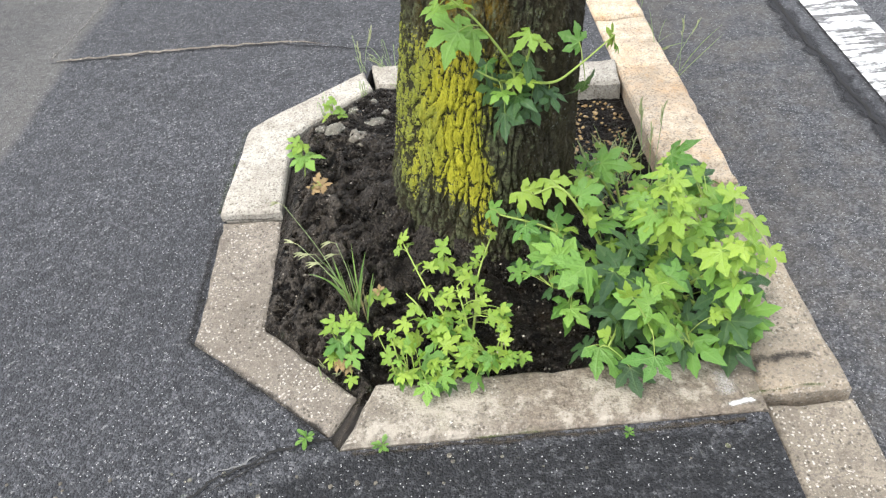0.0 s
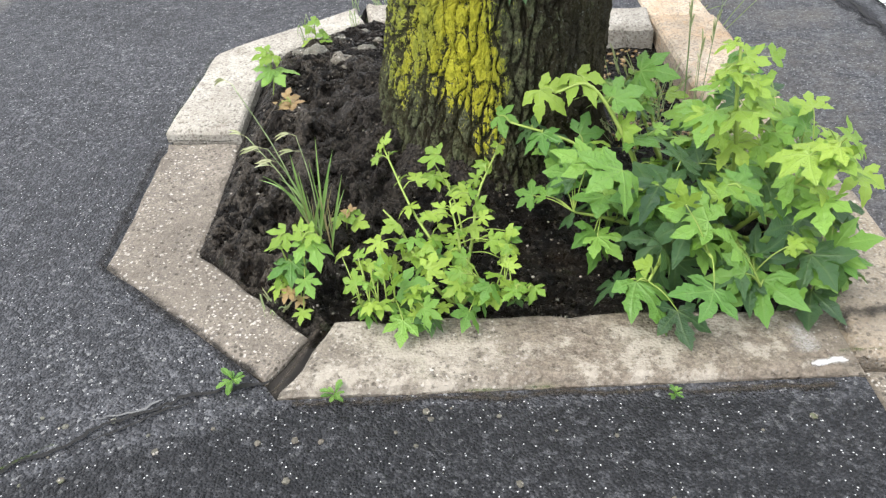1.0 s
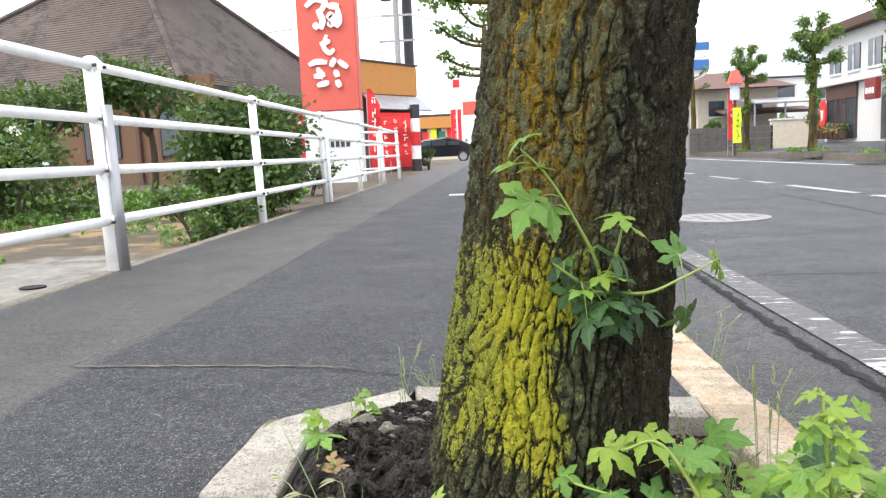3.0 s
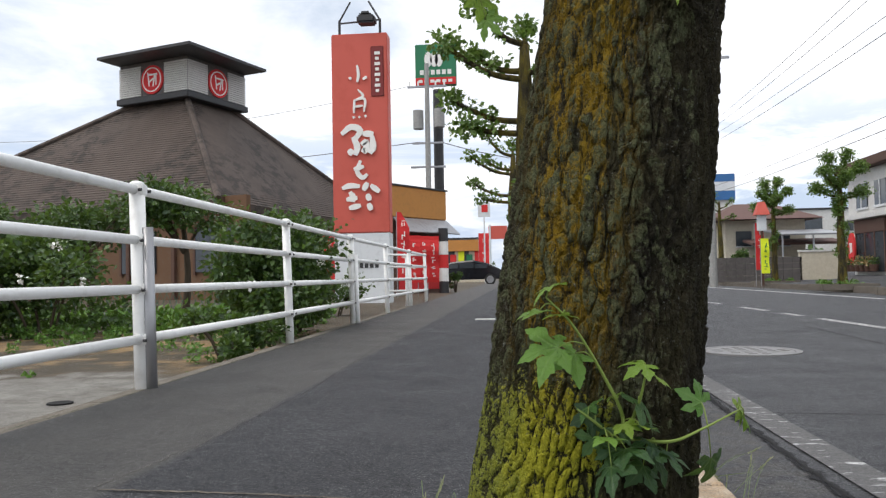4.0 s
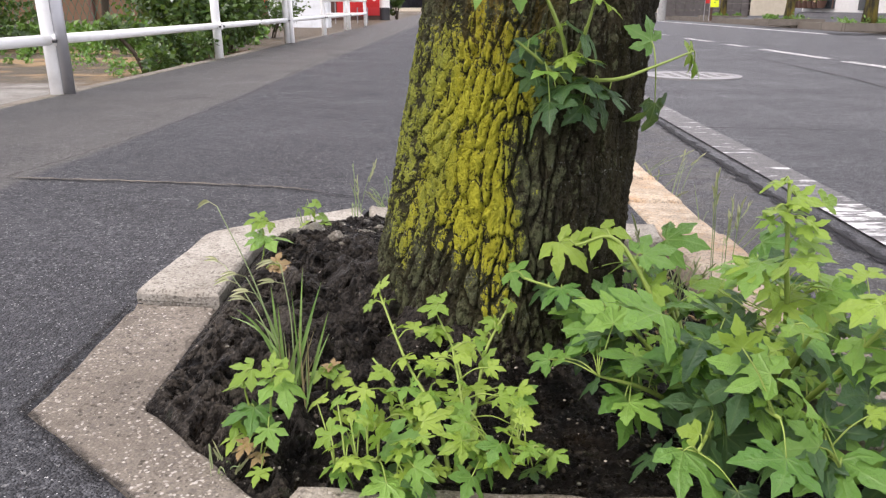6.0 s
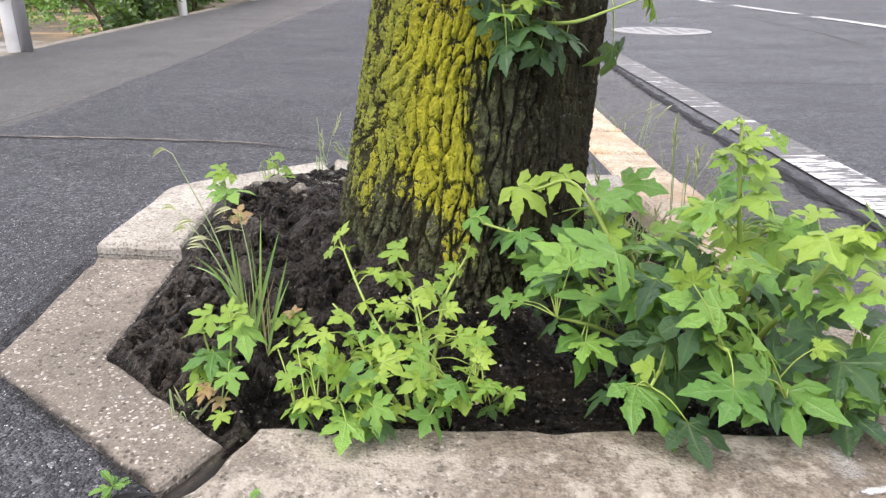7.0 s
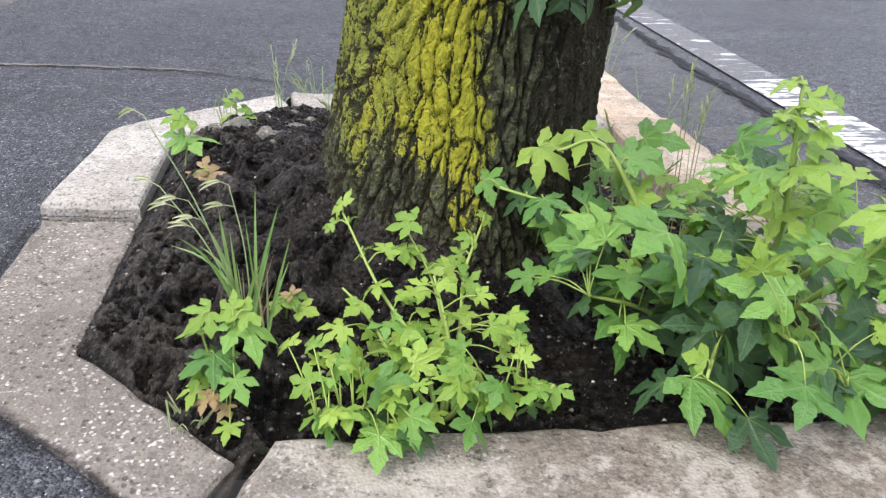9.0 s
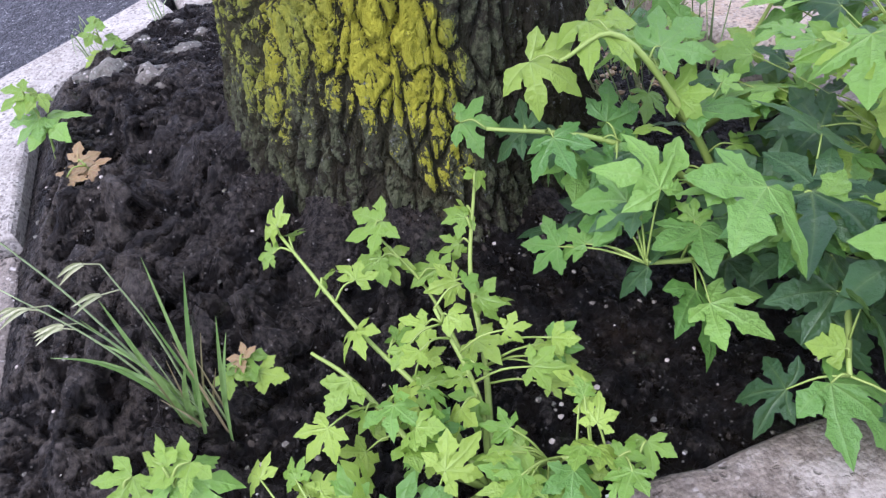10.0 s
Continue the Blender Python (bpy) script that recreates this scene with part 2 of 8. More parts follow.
def concrete(name, dark, light, stain, stain_amount=0.5, speck=0.5, moss=0.0, blotch=0.0, soiled=None):
    m, n, b = material(name, 0.9)
    co = n.coords()
    r = n.add("ShaderNodeObjectInfo").outputs["Random"]
    shift = n.add("ShaderNodeVectorMath", {0: co, 1: n.add("ShaderNodeCombineXYZ", {0: r, 1: n.math("MULTIPLY", r, 7.3), 2: r}).outputs[0]}).outputs[0]
    tone = n.mix(n.ramp(n.noise(13, 8, 0.72, shift), (0.36, 0.0), (0.64, 1.0)), dark, light)
    tone = n.mix(n.math("MULTIPLY", n.ramp(n.noise(6.5, 6, 0.7, shift), (0.48, 0.0), (0.66, 1.0)), stain_amount), tone, stain)
    tone = n.mix(n.ramp(n.noise(34, 6, 0.75, shift), (0.52, 0.0), (0.68, 0.55)), tone, stain)
    tone = n.mix(n.ramp(n.noise(5.0, 7, 0.7, n.add("ShaderNodeMapping", {"Vector": shift, "Location": (3, 1, 0)}).outputs[0]), (0.54, 0.0), (0.64, 0.6)), tone, light)
    fine = n.noise(330, 6, 0.8, shift)
    tone = n.mix(n.math("MULTIPLY", n.ramp(fine, (0.50, 0.0), (0.66, 0.8)), speck), tone, stain)
    tone = n.mix(n.math("MULTIPLY", n.ramp(fine, (0.34, 0.7), (0.46, 0.0)), speck), tone, light)
    lumps = n.add("ShaderNodeTexVoronoi", {"Vector": shift, "Scale": 230})
    pick = n.axis("Z", lumps.outputs["Color"])
    body = n.ramp(lumps.outputs["Distance"], (0.30, 1.0), (0.46, 0.0))
    tone = n.mix(n.math("MULTIPLY", n.math("MULTIPLY", body, n.ramp(pick, (0.80, 0.0), (0.84, 0.85))), speck), tone, (0.075, 0.062, 0.048))
    tone = n.mix(n.math("MULTIPLY", n.math("MULTIPLY", body, n.ramp(pick, (0.13, 0.8), (0.17, 0.0))), speck), tone, (0.50, 0.47, 0.42))
    grains = n.voronoi(300, shift, "Color")
    g = n.axis("X", grains)
    tone = n.mix(n.math("MULTIPLY", n.ramp(g, (0.78, 0.0), (0.9, 1.0)), speck), tone, (0.10, 0.088, 0.075))
    tone = n.mix(n.math("MULTIPLY", n.ramp(n.axis("Y", grains), (0.972, 0.0), (0.99, 0.8)), speck), tone, (0.52, 0.49, 0.44))
    pit = n.voronoi(110, shift)
    holes = n.math("MULTIPLY", n.ramp(pit, (0.16, 1.0), (0.30, 0.0)), n.ramp(n.noise(30, 5, 0.7, shift), (0.48, 0.0), (0.54, 1.0)))
    tone = n.mix(n.math("MULTIPLY", holes, min(0.8, speck)), tone, (0.045, 0.038, 0.028))
    for scale, share, reach in ((290, 0.70, 0.38), (170, 0.86, 0.33)):
        stones = n.add("ShaderNodeTexVoronoi", {"Vector": n.add("ShaderNodeVectorMath", {0: shift, 1: n.add("ShaderNodeCombineXYZ", {0: n.math("MULTIPLY", n.noise(140, 3, 0.6, shift), 0.006), 1: n.math("MULTIPLY", n.noise(110, 3, 0.6, shift), 0.006), 2: 0.0}).outputs[0]}).outputs[0], "Scale": scale})
        seen = n.math("MULTIPLY", n.ramp(n.axis("Y", stones.outputs["Color"]), (share, 0.0), (share + 0.02, 1.0)), n.ramp(stones.outputs["Distance"], (reach - 0.06, 1.0), (reach + 0.04, 0.0)))
        shade = n.ramp(n.axis("X", stones.outputs["Color"]), (0.0, (0.055, 0.047, 0.038)), (0.50, (0.13, 0.11, 0.085)), (0.66, (0.26, 0.23, 0.19)), (1.0, (0.44, 0.40, 0.335)))
        tone = n.mix(n.math("MULTIPLY", seen, min(1.0, speck * 1.1)), tone, shade)
    if blotch:
        tone = n.mix(n.math("MULTIPLY", n.ramp(n.noise(7.5, 9, 0.78, n.add("ShaderNodeMapping", {"Vector": shift, "Location": (7, 2, 1)}).outputs[0]), (0.46, 0.0), (0.55, 1.0)), blotch), tone, n.mix(n.noise(90, 6, 0.75, shift), (0.045, 0.036, 0.026), (0.20, 0.17, 0.135)))
    if soiled:
        lo, hi = soiled
        mask = n.math("ADD", n.smooth(n.axis("X", co), lo, hi), n.math("MULTIPLY", n.math("SUBTRACT", n.noise(9, 8, 0.75, shift), 0.5), 2.6))
        tone = n.mix(n.math("MULTIPLY", n.smooth(mask, 0.40, 0.85), 0.75), tone, n.mix(n.ramp(n.noise(130, 7, 0.8, shift), (0.40, 0.0), (0.62, 1.0)), (0.060, 0.047, 0.034), (0.20, 0.165, 0.125)))
    if soiled:
        worn = n.ramp(n.noise(15, 10, 0.8, n.add("ShaderNodeMapping", {"Vector": shift, "Location": (2, 9, 4)}).outputs[0]), (0.50, 0.0), (0.57, 0.75))
        tone = n.mix(worn, tone, n.mix(n.noise(160, 6, 0.75, shift), (0.20, 0.175, 0.135), (0.41, 0.375, 0.315)))
    if moss:
        tone = n.mix(n.math("MULTIPLY", n.ramp(n.noise(11, 5, 0.7, shift), (0.58, 0.0), (0.68, 1.0)), moss), tone, (0.10, 0.13, 0.03))
    b.inputs["Specular IOR Level"].default_value = 0.3
    n.put(b.inputs["Base Color"], tone)
    h = n.math("ADD", n.math("MULTIPLY", n.voronoi(300, shift), -0.5), n.math("MULTIPLY", holes, -1.2))
    h = n.math("ADD", h, n.math("MULTIPLY", n.noise(30, 5, 0.7, shift), 1.2))
    n.put(b.inputs["Normal"], n.bump(h, 0.7, 0.003))
    return m


KERB_GREY = concrete("kerb_grey", (0.102, 0.088, 0.071), (0.255, 0.222, 0.181), (0.070, 0.058, 0.045), 0.6, 0.75, 0.0, 0.35)
KERB_PALE = concrete("kerb_pale", (0.26, 0.24, 0.20), (0.44, 0.415, 0.36), (0.17, 0.145, 0.11), 0.55, 0.55, 0.0, 0.25)
KERB_WORN = concrete("kerb_worn", (0.110, 0.094, 0.072), (0.355, 0.318, 0.258), (0.055, 0.045, 0.032), 0.6, 0.8, 0.12, 0.5, (-0.12, 0.16))
KERB_TAN = concrete("kerb_tan", (0.32, 0.26, 0.185), (0.55, 0.47, 0.36), (0.40, 0.22, 0.08), 0.7, 0.45, 0.0, 0.3)
KERB_SOILED = concrete("kerb_soiled", (0.18, 0.152, 0.115), (0.45, 0.395, 0.31), (0.17, 0.12, 0.07), 0.7, 0.6, 0.0, 0.55)
KERB_DIRTY = concrete("kerb_dirty", (0.085, 0.072, 0.056), (0.29, 0.25, 0.195), (0.060, 0.050, 0.038), 0.9, 0.7, 0.0, 0.9)
WALL_WHITE = concrete("white_render", (0.62, 0.61, 0.58), (0.74, 0.73, 0.70), (0.48, 0.46, 0.42), 0.35, 0.0)
WALL_CREAM = concrete("cream_render", (0.56, 0.50, 0.38), (0.68, 0.62, 0.50), (0.42, 0.37, 0.28), 0.35, 0.0)
WALL_GREY = concrete("grey_block", (0.10, 0.09, 0.085), (0.17, 0.155, 0.15), (0.06, 0.055, 0.05), 0.5, 0.1)
POLE_GREY = concrete("pole_concrete", (0.30, 0.30, 0.29), (0.42, 0.42, 0.40), (0.22, 0.21, 0.2), 0.4, 0.1)


def paint(name, colour, rough=0.5, metal=0.0, dirt=0.25, dirt_colour=(0.16, 0.14, 0.11), scale=6.0):
    m, n, b = material(name, rough, metal)
    co = n.coords()
    d = n.ramp(n.noise(scale, 6, 0.68, co), (0.5, 0.0), (0.72, 1.0))
    lighter = tuple(min(1.0, c * 1.12) for c in colour)
    tone = n.mix(n.noise(scale * 0.4, 3, 0.5, co), colour, lighter)
    n.put(b.inputs["Base Color"], n.mix(n.math("MULTIPLY", d, dirt), tone, dirt_colour))
    n.put(b.inputs["Roughness"], n.math("ADD", n.math("MULTIPLY", d, 0.2), rough))
    n.put(b.inputs["Normal"], n.bump(n.noise(scale * 14, 4, 0.6, co), 0.12, 0.002))
    return m


RAIL_WHITE = paint("rail_white_paint", (0.82, 0.82, 0.80), 0.45, 0, 0.25, (0.36, 0.32, 0.26), 9)
STEEL = paint("galvanised_steel", (0.36, 0.36, 0.37), 0.4, 0.8, 0.3)
SIGN_RED = paint("sign_red", (0.56, 0.098, 0.068), 0.6, 0, 0.2, (0.26, 0.05, 0.03), 1.2)
SIGN_DARK_RED = paint("sign_dark_red", (0.20, 0.02, 0.018), 0.6, 0, 0.2)
FLAG_RED = paint("flag_red", (0.62, 0.03, 0.03), 0.8, 0, 0.1)
LETTER_WHITE = paint("letter_white", (0.80, 0.79, 0.75), 0.6, 0, 0.15)
SIGN_WHITE = paint("sign_white", (0.66, 0.68, 0.69), 0.6, 0, 0.2)
SIGN_GREEN = paint("sign_green", (0.015, 0.17, 0.075), 0.5, 0, 0.1)
SIGN_BLUE = paint("sign_blue", (0.03, 0.13, 0.33), 0.5, 0, 0.1)
ORANGE = paint("orange_fascia", (0.50, 0.22, 0.05), 0.7, 0, 0.2)
BROWN_WALL = paint("brown_wall", (0.13, 0.068, 0.034), 0.8, 0, 0.4)
DARK_METAL = paint("dark_metal", (0.035, 0.035, 0.037), 0.5, 0.2, 0.2)
DARK_WOOD = paint("dark_wood", (0.09, 0.045, 0.03), 0.75, 0, 0.3)
ROOF_RED = paint("red_brown_roof", (0.115, 0.062, 0.052), 0.8, 0, 0.3)
YELLOW = paint("yellow_flag", (0.75, 0.83, 0.02), 0.7, 0, 0.05)
GREEN_TEXT = paint("green_lettering", (0.05, 0.25, 0.05), 0.7)
CAR_BLACK = paint("black_car_paint", (0.008, 0.009, 0.012), 0.12, 0.0, 0.05)
RUBBER = paint("rubber", (0.02, 0.02, 0.02), 0.85)
WIRE = paint("wire_black", (0.16, 0.16, 0.17), 0.7)
NET_GREEN = paint("green_net_post", (0.04, 0.14, 0.09), 0.6)


def window_glass(name, colour=(0.03, 0.035, 0.04)):
    m, n, b = material(name, 0.06)
    n.put(b.inputs["Base Color"], n.mix(n.noise(2, 3), colour, tuple(c * 2.5 for c in colour)))
    return m


GLASS = window_glass("dark_glass")


def line_paint():
    """Thermoplastic line, solid near the pit, worn to faint streaks further on."""
    m, n, b = material("worn_line_paint", 0.7)
    co = n.coords()
    y, x = n.axis("Y", co), n.axis("X", co)
    worn_zone = n.math("MULTIPLY", n.math("MULTIPLY", n.smooth(y, 1.05, 1.12), n.math("SUBTRACT", 1.0, n.smooth(y, 4.5, 9.0))), n.math("SUBTRACT", 1.0, n.smooth(x, 1.4, 1.6)))
    streak = n.noise(1.0, 6, 0.7, n.coords((60, 9, 1)))
    bars = n.noise(1.0, 5, 0.65, n.coords((7, 34, 1)))
    wear = n.math("ADD", n.math("MULTIPLY", bars, 0.88), n.math("MULTIPLY", streak, 0.12))
    wear = n.math("ADD", wear, n.math("ADD", n.math("MULTIPLY", worn_zone, 0.108), n.math("SUBTRACT", 0.045, n.math("MULTIPLY", n.smooth(x, 5.0, 6.0), 0.2))))
    gone = n.ramp(n.math("ADD", wear, n.math("MULTIPLY", n.math("SUBTRACT", n.noise(26, 7, 0.75, co), 0.5), 0.22)), (0.50, 0.0), (0.58, 1.0))
    grit = n.axis("X", n.voronoi(300, co, "Color"))
    bare = n.mix(grit, (0.05, 0.049, 0.048), (0.15, 0.145, 0.14))
    tone = n.mix(gone, n.mix(n.noise(30, 5, 0.6, co), (0.50, 0.50, 0.48), (0.76, 0.76, 0.74)), bare)
    n.put(b.inputs["Base Color"], tone)
    n.put(b.inputs["Normal"], n.bump(n.voronoi(300, co), 0.6, 0.004))
    return m


LINE = line_paint()


def soil_material():
    m, n, b = material("damp_soil", 0.85)
    b.inputs["Specular IOR Level"].default_value = 0.24
    co = n.coords()
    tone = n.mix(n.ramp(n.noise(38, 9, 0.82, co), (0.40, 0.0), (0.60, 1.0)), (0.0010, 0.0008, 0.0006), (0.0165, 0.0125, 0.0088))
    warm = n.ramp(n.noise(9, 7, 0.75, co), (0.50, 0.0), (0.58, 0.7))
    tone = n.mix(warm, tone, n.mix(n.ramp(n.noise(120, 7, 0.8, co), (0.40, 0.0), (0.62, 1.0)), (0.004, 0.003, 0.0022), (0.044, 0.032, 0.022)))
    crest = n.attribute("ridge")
    # Crests tinted paler: dry earth, plus light and shade of the lumps painted in.
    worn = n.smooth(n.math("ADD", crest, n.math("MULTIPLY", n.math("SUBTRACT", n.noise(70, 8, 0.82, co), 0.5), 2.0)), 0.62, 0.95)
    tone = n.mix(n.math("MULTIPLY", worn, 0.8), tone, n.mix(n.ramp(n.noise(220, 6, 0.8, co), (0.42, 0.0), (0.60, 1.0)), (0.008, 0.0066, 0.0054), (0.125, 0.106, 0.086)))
    flake = n.add("ShaderNodeTexVoronoi", {"Vector": n.coords((1.0, 0.6, 1.0)), "Scale": 150})
    shown = n.math("MULTIPLY", n.ramp(n.axis("Y", flake.outputs["Color"]), (0.80, 0.0), (0.83, 1.0)), n.ramp(flake.outputs["Distance"], (0.26, 1.0), (0.40, 0.0)))
    shown = n.math("MULTIPLY", shown, n.ramp(n.noise(14, 5, 0.7, co), (0.40, 0.15), (0.58, 1.0)))
    tone = n.mix(n.math("MULTIPLY", shown, 0.85), tone, n.mix(n.axis("Z", flake.outputs["Color"]), (0.050, 0.038, 0.027), (0.24, 0.205, 0.16)))
    # Tiny pale specks: light grains, and wet glints painted as colour.
    glint = n.add("ShaderNodeTexVoronoi", {"Vector": co, "Scale": 360})
    pale = n.math("MULTIPLY", n.ramp(n.axis("X", glint.outputs["Color"]), (0.93, 0.0), (0.95, 0.8)), n.ramp(glint.outputs["Distance"], (0.25, 1.0), (0.40, 0.0)))
    tone = n.mix(pale, tone, (0.30, 0.28, 0.24))
    side = n.math("ADD", n.smooth(n.axis("X", co), -0.10, -0.26), n.math("MULTIPLY", n.math("SUBTRACT", n.noise(20, 9, 0.8, co), 0.5), 3.0))
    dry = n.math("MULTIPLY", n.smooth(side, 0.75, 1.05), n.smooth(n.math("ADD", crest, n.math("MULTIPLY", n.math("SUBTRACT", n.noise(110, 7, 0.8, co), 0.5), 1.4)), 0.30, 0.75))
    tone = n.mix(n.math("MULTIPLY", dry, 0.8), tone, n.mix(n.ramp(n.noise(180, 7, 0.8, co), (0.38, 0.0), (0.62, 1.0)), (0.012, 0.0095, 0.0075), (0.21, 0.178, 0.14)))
    green = n.ramp(n.noise(17, 7, 0.75, co), (0.59, 0.0), (0.65, 0.5))
    tone = n.mix(green, tone, n.mix(n.noise(140, 5, 0.8, co), (0.016, 0.022, 0.008), (0.075, 0.095, 0.045)))
    n.put(b.inputs["Base Color"], tone)
    n.put(b.inputs["Roughness"], n.ramp(n.noise(42, 7, 0.75, co), (0.40, 0.20), (0.60, 0.62)))
    h = n.math("ADD", n.noise(95, 10, 0.82, co), n.math("MULTIPLY", n.voronoi(170, co), -0.5))
    n.put(b.inputs["Normal"], n.bump(h, 1.0, 0.022))
    return m


SOIL = soil_material()


def bark_material(name, lichen=True):
    m, n, b = material(name, 0.9)
    b.inputs["Specular IOR Level"].default_value = 0.12
    co = n.coords()
    upright = n.coords((1.0, 1.0, 0.3))
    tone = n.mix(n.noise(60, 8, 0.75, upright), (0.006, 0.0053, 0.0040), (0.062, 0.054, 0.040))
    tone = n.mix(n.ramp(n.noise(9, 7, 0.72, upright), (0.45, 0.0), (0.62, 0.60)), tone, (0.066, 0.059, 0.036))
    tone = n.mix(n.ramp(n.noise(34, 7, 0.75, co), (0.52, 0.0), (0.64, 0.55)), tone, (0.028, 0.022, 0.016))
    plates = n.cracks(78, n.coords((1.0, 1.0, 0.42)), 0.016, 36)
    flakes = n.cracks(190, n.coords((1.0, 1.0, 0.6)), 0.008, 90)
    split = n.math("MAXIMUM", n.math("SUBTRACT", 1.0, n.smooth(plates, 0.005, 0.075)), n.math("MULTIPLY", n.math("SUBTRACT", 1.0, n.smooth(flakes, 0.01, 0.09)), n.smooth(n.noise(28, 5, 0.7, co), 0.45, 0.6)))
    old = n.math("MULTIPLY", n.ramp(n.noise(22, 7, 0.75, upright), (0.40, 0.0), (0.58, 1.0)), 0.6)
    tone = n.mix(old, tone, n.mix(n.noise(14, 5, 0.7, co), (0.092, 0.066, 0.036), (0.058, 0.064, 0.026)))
    # Crack lines tinted darker: bare inner bark, and furrow shade put into the colour.
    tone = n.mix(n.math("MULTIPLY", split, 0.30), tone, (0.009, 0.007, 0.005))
    if lichen:
        y, z = n.axis("Y", co), n.axis("Z", co)
        x = n.axis("X", co)
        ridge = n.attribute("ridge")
        lean = n.math("SUBTRACT", x, n.math("ADD", n.math("MULTIPLY", z, 0.125), 0.03))
        ragged = n.math("SUBTRACT", n.noise(17, 7, 0.72, upright), 0.5)
        blot = n.math("SUBTRACT", n.noise(55, 7, 0.78, co), 0.5)
        # sheet of yellow lichen on one flank, dense in the middle and ragged at its rim
        side = n.math("ADD", n.math("MULTIPLY", lean, -1.0), n.math("MULTIPLY", ragged, 0.24))
        flank = n.smooth(side, -0.065, 0.05)
        low = n.smooth(n.math("ADD", z, n.math("MULTIPLY", ragged, 0.40)), 0.035, 0.215)
        high = n.math("SUBTRACT", 1.0, n.math("MULTIPLY", n.smooth(n.math("ADD", z, n.math("MULTIPLY", ragged, 0.22)), 0.36, 0.50), 0.9))
        far_edge = n.math("SUBTRACT", 1.0, n.math("MULTIPLY", n.smooth(lean, -0.085, -0.15), 0.30))
        back = n.math("SUBTRACT", 1.0, n.smooth(y, -0.01, 0.07))
        patch = n.math("MULTIPLY", n.math("MULTIPLY", flank, low), n.math("MULTIPLY", n.math("MULTIPLY", high, back), far_edge))
        off = n.math("DIVIDE", n.math("ADD", lean, 0.050), 0.060)
        band = n.math("SUBTRACT", 1.0, n.math("MULTIPLY", off, off), clamp=True)
        streaks = n.noise(1.0, 7, 0.7, n.coords((34, 34, 5)))
        band = n.math("MULTIPLY", n.math("MULTIPLY", band, n.smooth(z, 0.32, 0.5)), n.math("MULTIPLY", back, n.smooth(streaks, 0.40, 0.62)))
        patch = n.math("MAXIMUM", patch, n.math("MULTIPLY", band, 0.55))
        strands = n.noise(1.0, 8, 0.75, n.coords((95, 95, 8)))
        stain = n.math("MULTIPLY", n.math("MULTIPLY", n.smooth(lean, -0.135, -0.085), n.math("SUBTRACT", 1.0, n.smooth(lean, -0.035, 0.03))), n.math("MULTIPLY", n.smooth(z, 0.34, 0.52), back))
        stain = n.math("MULTIPLY", stain, n.math("MULTIPLY", n.smooth(strands, 0.43, 0.54), n.smooth(n.noise(1.0, 5, 0.6, n.coords((26, 26, 5))), 0.36, 0.48)))
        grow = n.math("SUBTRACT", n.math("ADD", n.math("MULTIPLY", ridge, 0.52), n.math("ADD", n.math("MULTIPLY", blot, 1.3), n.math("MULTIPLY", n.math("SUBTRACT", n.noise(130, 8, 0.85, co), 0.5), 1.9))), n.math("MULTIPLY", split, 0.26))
        cover = n.smooth(n.math("ADD", patch, grow), 1.02, 1.10)
        cover = n.math("MULTIPLY", cover, n.smooth(patch, 0.04, 0.18))
        warm = n.smooth(n.math("ADD", z, n.math("MULTIPLY", ragged, 0.3)), 0.34, 0.56)
        yellow = n.mix(n.noise(120, 6, 0.72, co), (0.36, 0.36, 0.024), (0.66, 0.61, 0.050))
        yellow = n.mix(n.math("MULTIPLY", warm, 0.8), yellow, (0.30, 0.19, 0.022))
        greenish = n.mix(n.noise(70, 6, 0.72, co), (0.15, 0.18, 0.035), (0.42, 0.45, 0.070))
        core = n.math("MULTIPLY", n.smooth(n.math("ADD", n.math("MULTIPLY", ragged, 0.22), lean), -0.125, -0.070), n.smooth(side, -0.005, 0.04))
        core = n.math("ADD", n.math("MULTIPLY", core, 0.8), n.math("MULTIPLY", n.smooth(blot, 0.0, 0.14), 0.2))
        tone = n.mix(n.math("MULTIPLY", patch, 0.45), tone, n.mix(n.noise(90, 6, 0.75, co), (0.022, 0.024, 0.010), (0.125, 0.135, 0.045)))
        tone = n.mix(cover, tone, n.mix(core, greenish, yellow))
        tone = n.mix(n.math("MULTIPLY", stain, 0.85), tone, n.mix(n.noise(60, 5, 0.7, co), (0.24, 0.145, 0.012), (0.46, 0.30, 0.024)))
        # grey-green crust over the rest, strongest beside the sheet
        beside = n.math("MULTIPLY", n.smooth(side, -0.11, -0.03), back)
        crust = n.math("MULTIPLY", n.smooth(n.math("ADD", n.math("MULTIPLY", ridge, 0.22), n.math("ADD", blot, n.math("MULTIPLY", beside, 0.16))), 0.27, 0.42), 0.85)
        crust = n.math("MULTIPLY", crust, n.math("SUBTRACT", 1.0, cover))
        tone = n.mix(crust, tone, n.mix(n.noise(40, 5, 0.7, co), (0.075, 0.085, 0.032), (0.20, 0.215, 0.125)))
    else:
        tone = n.mix(n.ramp(n.noise(5, 7, 0.75, upright), (0.44, 0.0), (0.60, 0.7)), tone, (0.19, 0.15, 0.025))
    fleck = n.math("MULTIPLY", n.ramp(n.noise(190, 5, 0.7, co), (0.60, 0.0), (0.66, 1.0)), n.ramp(n.noise(12, 5, 0.7, co), (0.46, 0.0), (0.58, 0.75)))
    tone = n.mix(fleck, tone, (0.26, 0.265, 0.23))
    n.put(b.inputs["Base Color"], tone)
    h = n.math("ADD", n.noise(170, 9, 0.8, co), n.math("MULTIPLY", n.voronoi(300, co), -0.4))
